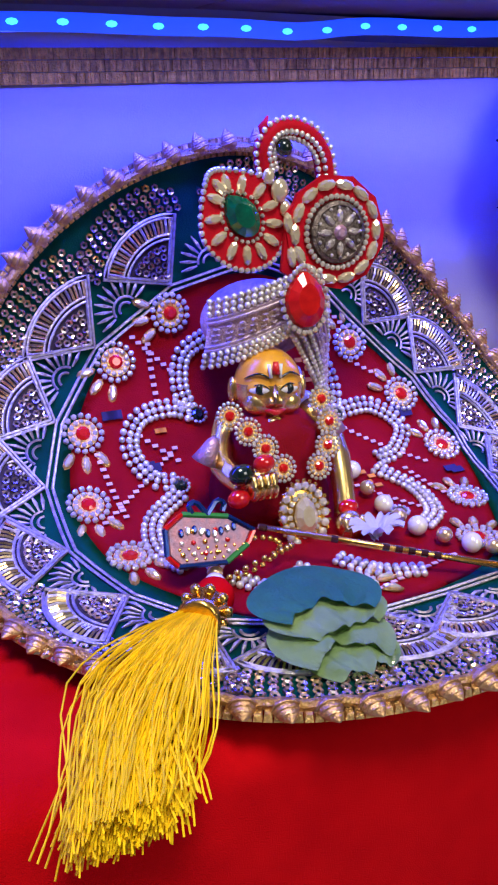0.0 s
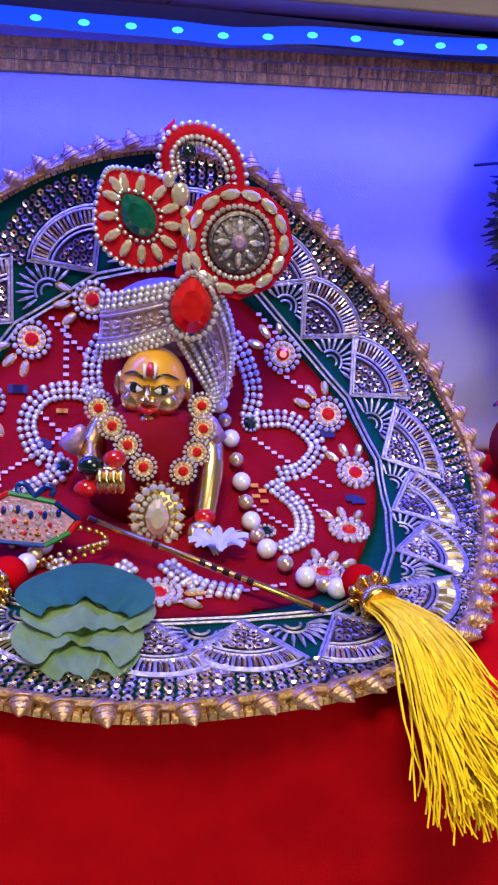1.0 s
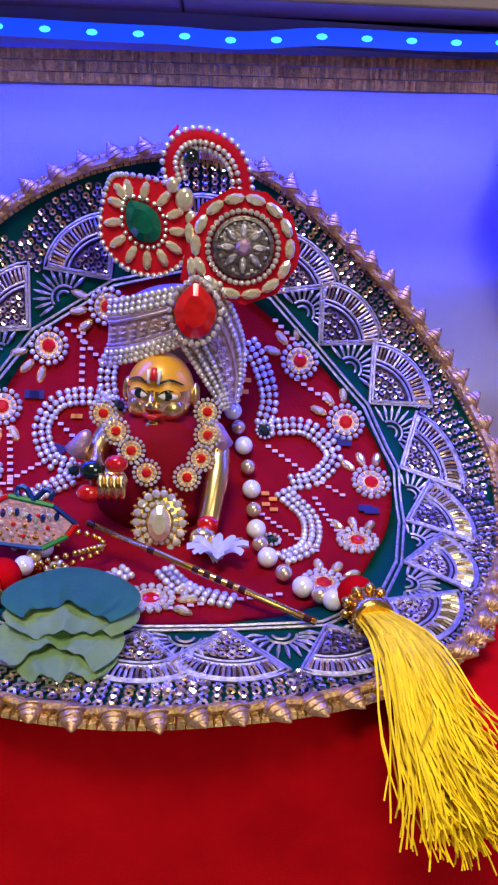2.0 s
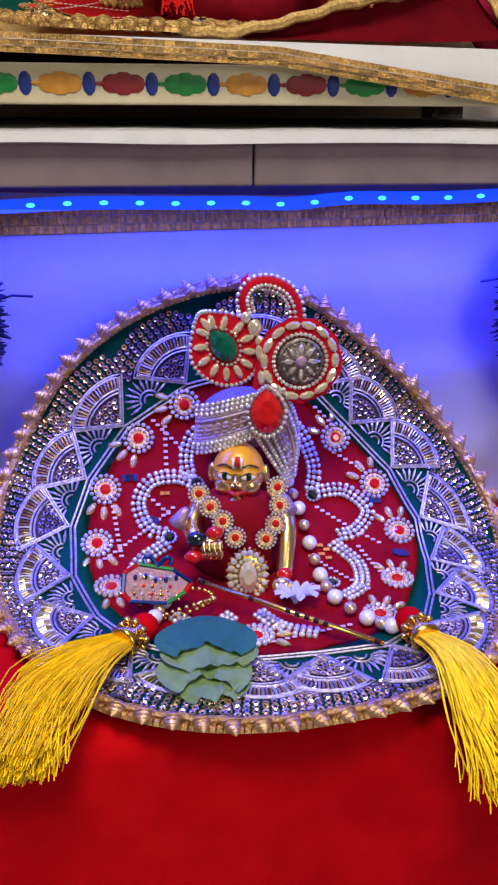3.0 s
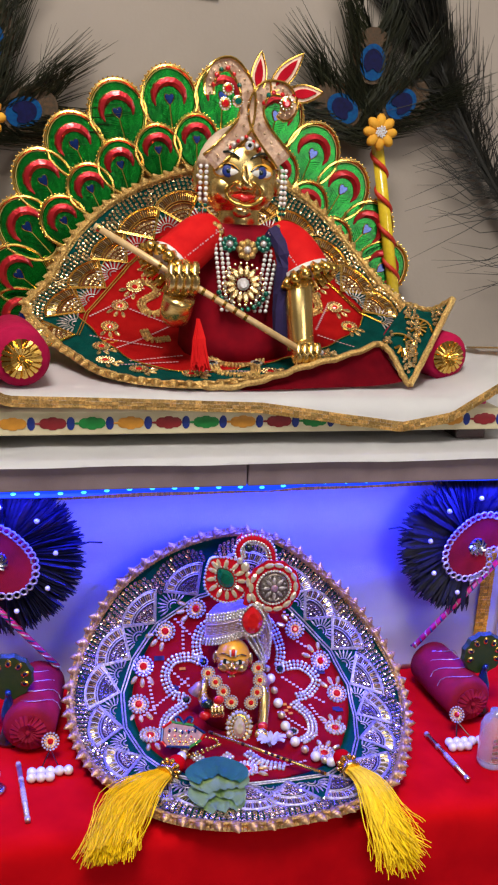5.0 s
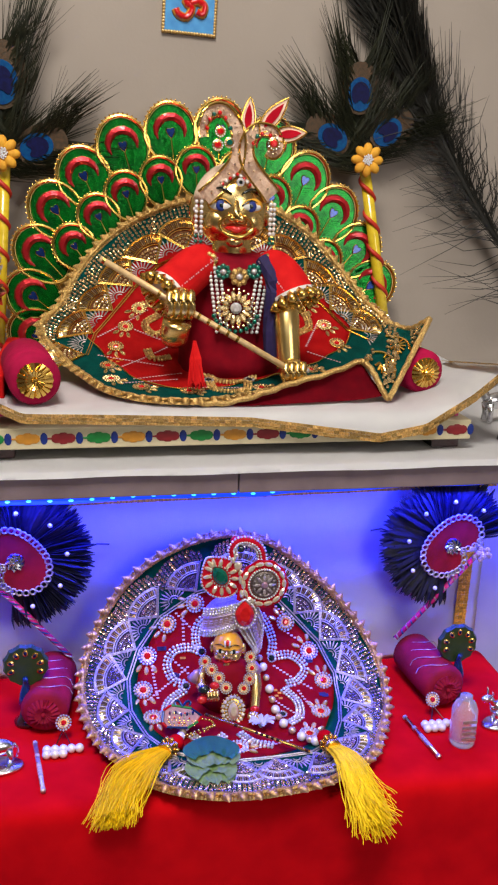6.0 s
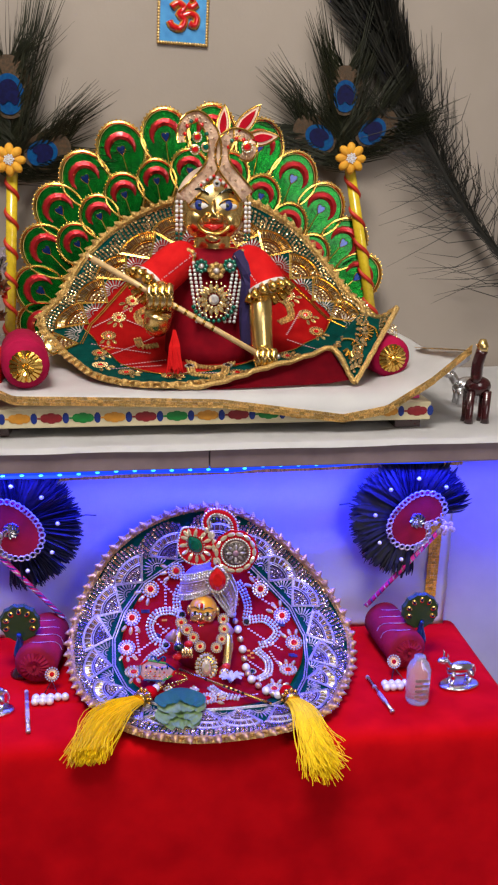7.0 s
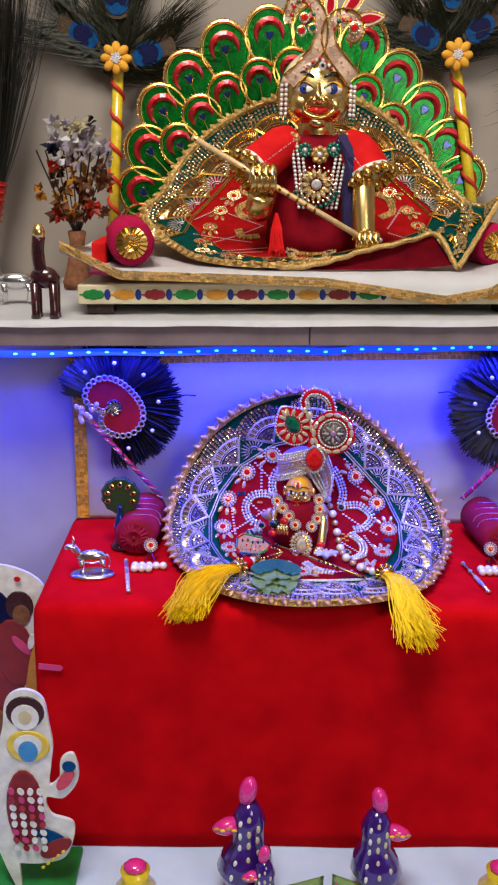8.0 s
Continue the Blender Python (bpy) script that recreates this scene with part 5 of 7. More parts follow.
line = smooth_line([(-0.0125, 0.0095, 0.3720), (-0.0138, 0.0095, 0.3790), (-0.0100, 0.0095, 0.3850), (-0.0030, 0.0095, 0.3865), (0.0050, 0.0095, 0.3835), (0.0102, 0.0095, 0.3770), (0.0120, 0.0095, 0.3680)], 22)
bm = bmesh.new()
tube(bm, line, 0.0036, 0, 10)
tube(bm, [(-0.0125, 0.0095, 0.3830), (-0.0140, 0.0095, 0.3870), (-0.0120, 0.0095, 0.3905)], 0.0022, 0, 7, (1, 0.8, 0.2))
for i, p in enumerate(line):
    d = (line[min(i + 1, 21)] - line[max(i - 1, 0)]).normalized()
    for k in (-0.0034, -0.0012, 0.0034):
        ball(bm, p + Vector((-d.z * k, -0.0032 + 0.0012 * (abs(k) > 0.003), d.x * k)), 0.00115, 1, 7, 5)
ball(bm, (-0.0070, 0.0062, 0.3800), 0.0032, 2, 12, 8)
for x, z, r in ((-0.0135, 0.3705, 0.0024), (-0.0090, 0.3655, 0.0036), (-0.0065, 0.3590, 0.0024)):
    ball(bm, (x, 0.0050, z), r, 3, 8, 5, (1, 0.5, 1.2))
part("curled_crest", bm, [RED_SILK, BEAD, JET, MIRROR], turban, smooth=True)

garland = thing("garland_necklace", "necklace of red stone flowers with crystal pendant", "necklace")
rose2 = rosette(0.0052, False)
for x, y, z in ((-0.0370, -0.013, 0.2895), (-0.0320, -0.018, 0.2845), (-0.0262, -0.0205, 0.2780), (-0.0204, -0.0235, 0.2705), (-0.0055, -0.0235, 0.2690), (-0.0005, -0.0205, 0.2755), (0.0018, -0.017, 0.2835), (0.0015, -0.011, 0.2905)):
    part("flower_link", rose2, None, garland, m=front(x, y, z, 0, 75))
bm = bmesh.new()
gem(bm, (0, 0, 0), 0.0095, 0.0118, 0.002, 0, 18)
gem(bm, (0, 0, 0.0024), 0.0046, 0.0072, 0.0034, 1, 10, 0.3)
for k, n, r in ((0.62, 18, 0.0011), (0.90, 18, 0.0017), (1.06, 26, 0.0009)):
    for i in range(n):
        t = 2 * math.pi * i / n
        ball(bm, (0.0095 * k * math.cos(t), 0.0122 * k * math.sin(t), 0.002), r, 2 if k < 1 else 0, 7, 5)
part("pendant", moved(bm, front(-0.0152, -0.0300, 0.2535, 0, 72)), [GOLD, MIRROR, BEAD], garland, "clear crystal pendant in gold")

pearls = thing("pearl_string", "string of large pearls and golden beads", "bead string")
line = smooth_line([LOW.at(x, s, 0.004) for x, s in ((0.0100, 0.172), (0.0130, 0.1596), (0.0175, 0.1438), (0.0203, 0.1218), (0.0210, 0.0968), (0.0240, 0.0781), (0.0346, 0.0596), (0.0440, 0.0519))], 15)
for i, p in enumerate(line):
    ball(bm := bmesh.new(), p, 0.0031 if i % 2 else 0.0038, 0, 14, 9)
    part("bead", bm, PEARL_GOLD if i % 2 else PEARL, pearls, smooth=True)
for i, (x, s) in enumerate(((-0.053, 0.088), (-0.0555, 0.082), (-0.058, 0.076), (-0.0605, 0.07), (-0.063, 0.064))):
    ball(bm := bmesh.new(), LOW.at(x, s, 0.004), 0.0036 if i % 2 else 0.0029, 0, 14, 9)
    part("bead", bm, PEARL if i % 2 else PEARL_GOLD, pearls, smooth=True)


def tassel(label, head, way, fan, length, seed):
    """A yellow thread tassel from a gold and red cap, spreading as it falls over the table edge."""
    rng = random.Random(seed)
    t = thing("tassel", label, "tassel", "dress tassels")
    h, w = Vector(head), Vector(way).normalized()
    bm = bmesh.new()
    ball(bm, h - w * 0.006, 0.0065, 0, 14, 9)
    part("knot", bm, RED_FELT, t, "red cloth knot", smooth=True)
    bm = bmesh.new()
    q = w.to_track_quat("Z", "Y").to_matrix().to_4x4()
    lathe(bm, [(0.0055, -0.002), (0.0068, 0.0), (0.0056, 0.004), (0.0072, 0.008), (0.006, 0.009)], sides=14, m=Matrix.Translation(h) @ q)
    for i in range(9):
        a = i * 0.698
        ball(bm, Matrix.Translation(h) @ q @ Vector((0.0068 * math.cos(a), 0.0068 * math.sin(a), 0.001)), 0.0019, 0, 7, 5)
    part("cap", bm, GOLD, t, "gold bead cap", smooth=True)
    bm = bmesh.new()
    side = Vector((w.y, -w.x, 0)).normalized()
    for i in range(800):
        u, f = rng.gauss(0, 0.42), rng.random()
        L = length * rng.uniform(0.82, 1.06)
        a = h + w * 0.006 + side * 0.004 * u + Vector((0, 0, 0.004 * (f - 0.5)))
        d = (w + side * fan * u).normalized()
        z1, z2 = (0.004 + 0.006 * f), (0.004 - 0.020 * rng.random())
        p1 = a + d * L * 0.35
        p1.z = max(h.z + 0.001 + z1 * 0.6, 0.251)
        p2 = a + d * L * 0.68
        p2.z = 0.2465 + 0.008 * f if p2.y > -0.130 else min(0.243, 0.246 - 0.4 * (-0.130 - p2.y)) + 0.006 * f - 0.008 * rng.random()
        p3 = p2 + Vector((d.x, d.y * 0.25, 0)).normalized() * L * 0.16 + Vector((rng.gauss(0, 0.004), -0.004 * f, -L * rng.uniform(0.10, 0.30)))
        p2.y, p3.y = min(p2.y, -0.131 - 0.004 * f) if p2.z < 0.243 else p2.y, min(p3.y, -0.127 - 0.010 * f)
        line = smooth_line([a, p1, p2, p3], 12)
        ph, am = rng.uniform(0, 6), rng.uniform(0.0002, 0.0011)
        line = [p + Vector((am * math.sin(ph + 1.3 * j), 0, 0.6 * am * math.cos(ph + 1.7 * j))) * min(1, j / 5) for j, p in enumerate(line)]
        tube(bm, line, 0.00030, 0, 3)
    part("fringe", bm, YELLOW_SILK, t, "loose yellow silk threads")
    return t


tassel("yellow silk tassel, red knot, gold cap, splayed wide", (-0.0695, -0.071, 0.251), (-0.67, -0.75, 0), 0.26, 0.074, 1)
tassel("yellow silk tassel, gold cap, hanging over table edge", (0.0525, -0.080, 0.251), (0.22, -0.97, 0), 0.15, 0.078, 2)


posy = thing("folded_leaves", "layered green cloth leaves lying on the dress", "leaves")
for k, (cx, s0, s1, w, m) in enumerate(((-0.0405, 0.032, 0.054, 0.0215, LEAF), (-0.0395, 0.0245, 0.047, 0.0205, LEAF_LIGHT), (-0.0425, 0.0175, 0.041, 0.0195, LEAF_LIGHT), (-0.0395, 0.0100, 0.032, 0.0150, LEAF_LIGHT))):
    fn = lambda u, v: LOW.at(cx + w * (2 * u - 1) * (math.sin(math.pi * (0.14 + 0.74 * v)) ** 0.5), s1 + (s0 - s1) * v - 0.003 * (2 * u - 1) ** 2 + (0.0022 * math.sin(u * (4.2 + 0.9 * k) + 2.6 * k) + 0.0007 * math.sin(u * 17 + 3 * k)) * v, 0.0118 - 0.0026 * k + 0.002 * math.sin(math.pi * u) + (0.0009 * math.sin(u * 14 + 1.7 * k) + 0.0006 * math.sin(u * 29 + k)) * v - 0.0012 * v)
    part("leaf", blade(fn, 36, 10, 0.0006), m, posy, smooth=True)
bloom = thing("white_flower", "small white flower on the lower dress", "flower")
for i in range(8):
    a = i * 0.785
    fn = lambda u, v: LOW.at(0.006, 0.078, 0.003) + Vector((0.011 * v * math.cos(a) + 0.004 * (u - 0.5) * math.sin(a), 0.008 * v * math.sin(a) - 0.004 * (u - 0.5) * math.cos(a), 0.006 * math.sin(2 * v) + 0.001 * math.cos(u * 6 + i)))
    part("petal", blade(fn, 4, 5, 0.0005), WHITE_PLASTIC, bloom, smooth=True)
charm = thing("peacock_charm", "enamelled peacock brooch in pink, blue and gold", "brooch")
bm = bmesh.new()
plate(bm, [(-0.017, -0.006), (-0.013, -0.010), (0.006, -0.010), (0.015, -0.004), (0.018, 0.001), (0.008, 0.007), (-0.010, 0.009), (-0.017, 0.004)], 0.003, 0, 0, 0.1)
for i in range(9):
    gem(bm, (-0.011 + 0.0026 * i, 0.002 + 0.001 * math.sin(i), 0.003), 0.0011, 0.0018, 0.0012, 1 if i % 2 else 2, 8)
for i in range(22):
    ball(bm, (-0.012 + 0.0012 * i, -0.004 - 0.002 * (i % 3), 0.003), 0.0007, 3, 6, 4)
for sx in (-1, 1):
    tube(bm, smooth_line([(0, 0.008, 0.003), (sx * 0.004, 0.013, 0.003), (sx * 0.007, 0.012, 0.003), (sx * 0.006, 0.009, 0.003)], 8), 0.0012, 2, 6)
outline = [(-0.017, -0.006), (-0.013, -0.010), (0.006, -0.010), (0.015, -0.004), (0.018, 0.001), (0.008, 0.007), (-0.010, 0.009), (-0.017, 0.004)]
for i, (p, q) in enumerate(zip(outline, outline[1:] + outline[:1])):
    tube(bm, [(*p, 0.003), (*q, 0.003)], 0.0011, 4 + i % 3, 6)
for i in range(5):
    for j in range(3):
        ball(bm, (-0.011 + 0.0045 * i, -0.006 + 0.0042 * j, 0.0032), 0.0011, (3, 1, 4)[(i + j) % 3], 6, 4)
part("body", moved(bm, Matrix.Translation((-0.0590, -0.045, 0.2605)) @ Matrix.Scale(0.88, 4) @ Matrix.Translation((0.0590, 0.045, -0.2605)) @ front(-0.0590, -0.045, 0.2605, -0.1, 62)), [PINK_SILVER, BEAD, FOIL_BLUE, GOLD, RUBY, FOIL_BLUE, INK_GREEN], charm)
bm = bmesh.new()
for i in range(34):
    u = i / 33
    ball(bm, (-0.046 + 0.012 * math.sin(u * 9), -0.047 - 0.012 * u, 0.252 + 0.006 * math.cos(u * 7)), 0.0012, 0, 6, 4)
part("chain", bm, GOLD, charm, smooth=True)
bracelet = thing("arm_bands", "red stone and gold arm bands on the small statue", "bracelet")
for x, y, z, r in ((-0.0310, -0.0300, 0.2765, 0.0042), (-0.0395, -0.0300, 0.2735, 0.0050), (-0.0410, -0.0310, 0.2650, 0.0044), (0.0025, -0.0330, 0.2545, 0.0042), (0.0030, -0.0360, 0.2490, 0.0044)):
    ball(bm := bmesh.new(), (x, y, z), r, 0, 12, 8, (1, 0.7, 0.8))
    part("stone", bm, JET if abs(z - 0.2735) < 0.001 else RUBY, bracelet, smooth=True)


# ---- feathers, poles and plaque on the wall ----
def barbs(bm, line, n, length, angle, jitter, r, rng, flat=0.35, droop=0.0, both=True):
    """Fine curved barbs along a stem."""
    k = len(line)
    for i in range(n):
        u = i / n
        p = line[min(int(u * (k - 1)), k - 2)].lerp(line[min(int(u * (k - 1)) + 1, k - 1)], (u * (k - 1)) % 1)
        d = (line[min(int(u * (k - 1)) + 1, k - 1)] - line[min(int(u * (k - 1)), k - 2)]).normalized()
        for sx in ((-1, 1) if both else (rng.choice((-1, 1)),)):
            a = sx * math.radians(angle + rng.uniform(-jitter, jitter))
            w = Vector((d.x * math.cos(a) - d.z * math.sin(a), d.y + rng.uniform(-flat, flat * 0.3), d.x * math.sin(a) + d.z * math.cos(a))).normalized()
            L = length(u) * rng.uniform(0.65, 1.15)
            q = p + w * L * 0.5
            e = p + (w * 0.75 + d * 0.35).normalized() * L + Vector((0, 0, -droop * L * rng.random()))
            q.y, e.y = min(q.y, 0.341), min(e.y, 0.341)
            tube(bm, [p, q, e], r, 0, 3, (1, 0.8, 0.25))
    return bm


def eye_feather(parent, c, out, size, seed):
    """A peacock eye: bronze oval, turquoise ring, indigo heart, and barbs round it."""
    rng = random.Random(seed)
    o = Vector((out[0], 0, out[1])).normalized()
    turn = math.atan2(-o.x, o.z)
    for i, (k, m, dz) in enumerate(((1.55, EYE_BROWN, 0.0), (1.0, EYE_TEAL, -0.0012), (0.72, EYE_NAVY, -0.0022))):
        bm = bmesh.new()
        n = 26
        pts = []
        for j in range(n):
            t = 2 * math.pi * j / n
            x, y = 0.78 * size * k * math.cos(t), size * k * math.sin(t) + (0.35 * size if i == 0 else 0)
            if i == 2 and y < 0:
                y *= 1 - 0.55 * math.exp(-(x / (0.25 * size)) ** 2)
            pts.append((x, y))
        plate(bm, pts, 0.0012)
        part("eye_spot" if i else "eye_vane", moved(bm, front(c[0], 0.325 + dz, c[1], turn)), m, parent)
    root = Vector((c[0], 0.328, c[1])) - o * 3.2 * size
    line = [root, Vector((c[0], 0.328, c[1])) - o * size, Vector((c[0], 0.328, c[1])) + o * 1.6 * size]
    bm = barbs(bmesh.new(), smooth_line(line, 12), 190, lambda u: size * (2.3 + 2.3 * u), 42, 18, 0.0007, rng)
    for j in range(46):
        t = turn + math.pi / 2 + rng.uniform(-0.9, 0.9)
        w = Vector((math.cos(t), -0.05, math.sin(t)))
        p = Vector((c[0], 0.327, c[1])) + w * size
        tube(bm, [p, p + w * size * 1.6 + Vector((0, 0, 0.002)), p + w * size * rng.uniform(2.2, 3.8) + Vector((rng.uniform(-0.006, 0.006), 0, 0.003))], 0.0004, 0, 3, (1, 0.8, 0.3))
    part("vane", bm, GREEN_HAIR, parent, "olive green and black barbs")


for sx, eyes in ((1, (((0.135, 0.729), (-0.9, 0.5)), ((0.197, 0.738), (0.8, 0.6)), ((0.163, 0.775), (0.0, 1.0)))), (-1, (((-0.214, 0.764), (0.0, 1.0)), ((-0.252, 0.721), (-0.9, 0.5)), ((-0.180, 0.703), (0.9, 0.35))))):
    bunch = thing("peacock_feathers", "three peacock eye feathers spread above a striped pole", "feathers", "feather bunches")
    for k, (c, out) in enumerate(eyes):
        eye_feather(bunch, c, out, 0.0175 if sx > 0 or k else 0.0215, 10 * sx + k)

rng = random.Random(5)
plume = thing("feather_plume", "long dark feather plume leaning against the wall", "feather")
main = smooth_line([(0.415, 0.30, 0.545), (0.33, 0.315, 0.635), (0.262, 0.325, 0.735), (0.215, 0.33, 0.83), (0.19, 0.333, 0.92), (0.175, 0.333, 1.0)], 30)
part("quill", tube(bmesh.new(), main, 0.0028, 0, 6, [1.2 - 0.03 * i for i in range(30)]), BLACK_HAIR, plume)
bm = barbs(bmesh.new(), main[12:], 420, lambda u: 0.040 + 0.012 * math.sin(u * 9) + 0.03 * u, 30, 18, 0.0008, rng, 0.4)
barbs(bm, main[1:14], 46, lambda u: 0.105 - 0.03 * u, 62, 24, 0.0006, rng, 0.25, 0.45)
barbs(bm, main[2:15], 170, lambda u: 0.018 + 0.03 * u, 20, 12, 0.0009, rng, 0.2)
barbs(bm, main[6:15], 70, lambda u: 0.060 + 0.02 * u, 48, 26, 0.0007, rng, 0.25, -0.1)
barbs(bm, main[14:], 420, lambda u: 0.055 + 0.02 * u, 24, 16, 0.0012, rng, 0.5)
second = smooth_line([(0.285, 0.325, 0.70), (0.235, 0.332, 0.78), (0.170, 0.336, 0.87), (0.130, 0.336, 0.97)], 20)
part("quill", tube(bmesh.new(), second, 0.002, 0, 6), BLACK_HAIR, plume)
barbs(bm, second[6:], 300, lambda u: 0.040 + 0.03 * u, 28, 16, 0.001, rng, 0.4)
part("vane", bm, BLACK_HAIR, plume, "dark loose barbs")

whisk = thing("fibre_whisk", "dark fibre whisk with a red handle against the wall", "whisk")
part("handle", tube(bmesh.new(), [(-0.375, 0.28, 0.452), (-0.365, 0.285, 0.51), (-0.352, 0.29, 0.565)], 0.013, 0, 14), FOIL_RED, whisk, "red ribbed handle", smooth=True)
for j in range(14):
    p = Vector((-0.375, 0.28, 0.452)).lerp(Vector((-0.352, 0.29, 0.565)), (j + 0.5) / 14)
    part("ring", tube(bmesh.new(), [p, p + Vector((0.0005, 0, 0.002))], 0.0138, 0, 12), STRIPE_RED, whisk)
bm = bmesh.new()
for j in range(260):
    a, b = rng.gauss(0, 1), rng.gauss(0, 1)
    p = Vector((-0.352 + 0.004 * a, 0.29 + 0.003 * b, 0.562))
    q = p + Vector((0.010 + 0.010 * a, 0.006 * b, 0.10))
    e = p + Vector((0.022 + 0.022 * a + rng.gauss(0, 0.006), min(0.012 * b, 0.04), rng.uniform(0.17, 0.30)))
    tube(bm, smooth_line([p, q, e], 5), 0.0006, 0, 3, (1, 1, 0.8, 0.6, 0.3))
part("brush", bm, BLACK_HAIR, whisk, "loose dark fibres")

for x0, z0, x1, z1 in ((0.167, 0.700, 0.213, 0.486), (-0.211, 0.688, -0.223, 0.486)):
    pole = thing("striped_pole", "yellow pole wound with red ribbon, flower on top", "pole", "throne poles")
    a, b = Vector((x0, 0.303, z0)), Vector((x1, 0.303, z1))
    part("rod", tube(bmesh.new(), [a, a.lerp(b, 0.5), b], 0.0062, 0, 14), YELLOW_GLAZE, pole, smooth=True)
    bm = bmesh.new()
    spiral = []
    for j in range(90):
        p, t = a.lerp(b, j / 89), j * 0.44
        spiral.append((p.x + 0.0062 * math.cos(t), p.y + 0.0062 * math.sin(t), p.z))
    tube(bm, spiral, 0.0026, 0, 5)
    part("ribbon", bm, STRIPE_RED, pole, smooth=True)
    fl = part("flower", gem(bmesh.new(), (0, 0, 0), 0.006, 0.006, 0.003), ORANGE_YELLOW, pole, m=front(x0 - 0.001, 0.292, z0 + 0.006))
    for j in range(8):
        t = j * 0.785
        part("petal", gem(bmesh.new(), (0.0105 * math.cos(t), 0.0105 * math.sin(t), 0.001 * (j % 2)), 0.0052, 0.0075, 0.0045, 0, 10, 0, t - math.pi / 2), ORANGE_YELLOW, fl, smooth=True)
    bm = bmesh.new()
    for j in range(26):
        t, rr = j * 2.4, 0.0011 * math.sqrt(j)
        ball(bm, (rr * math.cos(t), rr * math.sin(t), 0.005), 0.0011, 0, 6, 4)
    part("stamens", bm, WHITE_PLASTIC, fl, "white and pink stamens")

plaque = thing("sacred_plaque", "blue wall plaque with a red and yellow symbol", "plaque")
part("tile", moved(plate(bmesh.new(), [(-0.027, -0.028), (0.027, -0.028), (0.027, 0.028), (-0.027, 0.028)], 0.003), front(-0.022, 0.3445, 0.854, -0.03)), INK_SKY, plaque)
bm = bmesh.new()
rim = [(-0.027, -0.028), (0.027, -0.028), (0.027, 0.028), (-0.027, 0.028)]
for a, b in zip(rim, rim[1:] + rim[:1]):
    for j in range(18):
        ball(bm, (a[0] + (b[0] - a[0]) * j / 18, a[1] + (b[1] - a[1]) * j / 18, 0.002), 0.0022, 0, 6, 4)
part("beaded_edge", moved(bm, front(-0.022, 0.3445, 0.854, -0.03)), PEACH, plaque, smooth=True)
for r, m, lift in ((0.0046, INK_ORANGE, 0.003), (0.0032, RUBY, 0.0052)):
    bm = bmesh.new()
    for pts in ([(-0.013, 0.008), (-0.006, 0.013), (0.001, 0.008), (-0.005, 0.0015), (0.002, -0.004), (-0.003, -0.013), (-0.012, -0.011), (-0.015, -0.006)], [(0.0, 0.0), (0.008, 0.003), (0.015, -0.001), (0.013, -0.009), (0.007, -0.007)], [(0.004, 0.012), (0.009, 0.0095), (0.015, 0.014)]):
        tube(bm, smooth_line([(*p, lift) for p in pts], 22), r, 0, 8)
    ball(bm, (0.010, 0.018, lift), 0.7 * r + 0.001, 0, 8, 6)
    part("symbol", moved(bm, front(-0.022, 0.3445, 0.854, -0.03)), m, plaque, smooth=True)

vase = thing("flower_vase", "dark narrow vase of dried brown, white and lilac flowers", "vase")
part("pot", lathe(bmesh.new(), [(0.016, 0.4512), (0.017, 0.458), (0.012, 0.475), (0.008, 0.500), (0.010, 0.512), (0.008, 0.513), (0.006, 0.500)], (-0.250, 0.22, 0), sides=20), BROWN_DRY, vase, "dark brown pot", smooth=True)
for j in range(84):
    a, rr, u = rng.uniform(0, 6.28), math.sqrt(rng.random()), rng.random()
    rr *= 0.022 + 0.022 * math.sin(math.pi * min(1, u + 0.15))
    c = Vector((-0.250 + rr * math.cos(a), 0.22 + 0.6 * rr * math.sin(a), 0.528 + 0.098 * u))
    bm = bmesh.new()
    for k in range(7):
        d = Vector((rng.gauss(0, 1), rng.gauss(0, 1) - 0.4, rng.gauss(0, 1))).normalized()
        e = d.orthogonal().normalized() * rng.uniform(0.003, 0.005)
        f = d.cross(e) * 0.9
        vs = [bm.verts.new(c + q) for q in (d * 0.001, d * 0.005 + e + f * 0.2, d * rng.uniform(0.009, 0.013), d * 0.005 - e + f * 0.2)]
        bm.faces.new(vs[:3])
        bm.faces.new((vs[0], vs[2], vs[3]))
    bmesh.ops.solidify(bm, geom=bm.faces, thickness=0.0006)
    part("blossom", bm, ((LILAC, WHITE_PLASTIC, CREAM, LILAC, NAVY_HAIR)[j % 5] if u > 0.55 else (BROWN_DRY, BROWN_DRY, INK_ORANGE, STRIPE_RED)[j % 4]), vase)
for j in range(9):
    part("stem", tube(bmesh.new(), smooth_line([(-0.250, 0.22, 0.505), (-0.250 + 0.005 * (j - 4), 0.215, 0.55), (-0.250 + 0.0095 * (j - 4), 0.21, 0.595)], 6), 0.0009, 0, 4), BLACK_HAIR, vase)


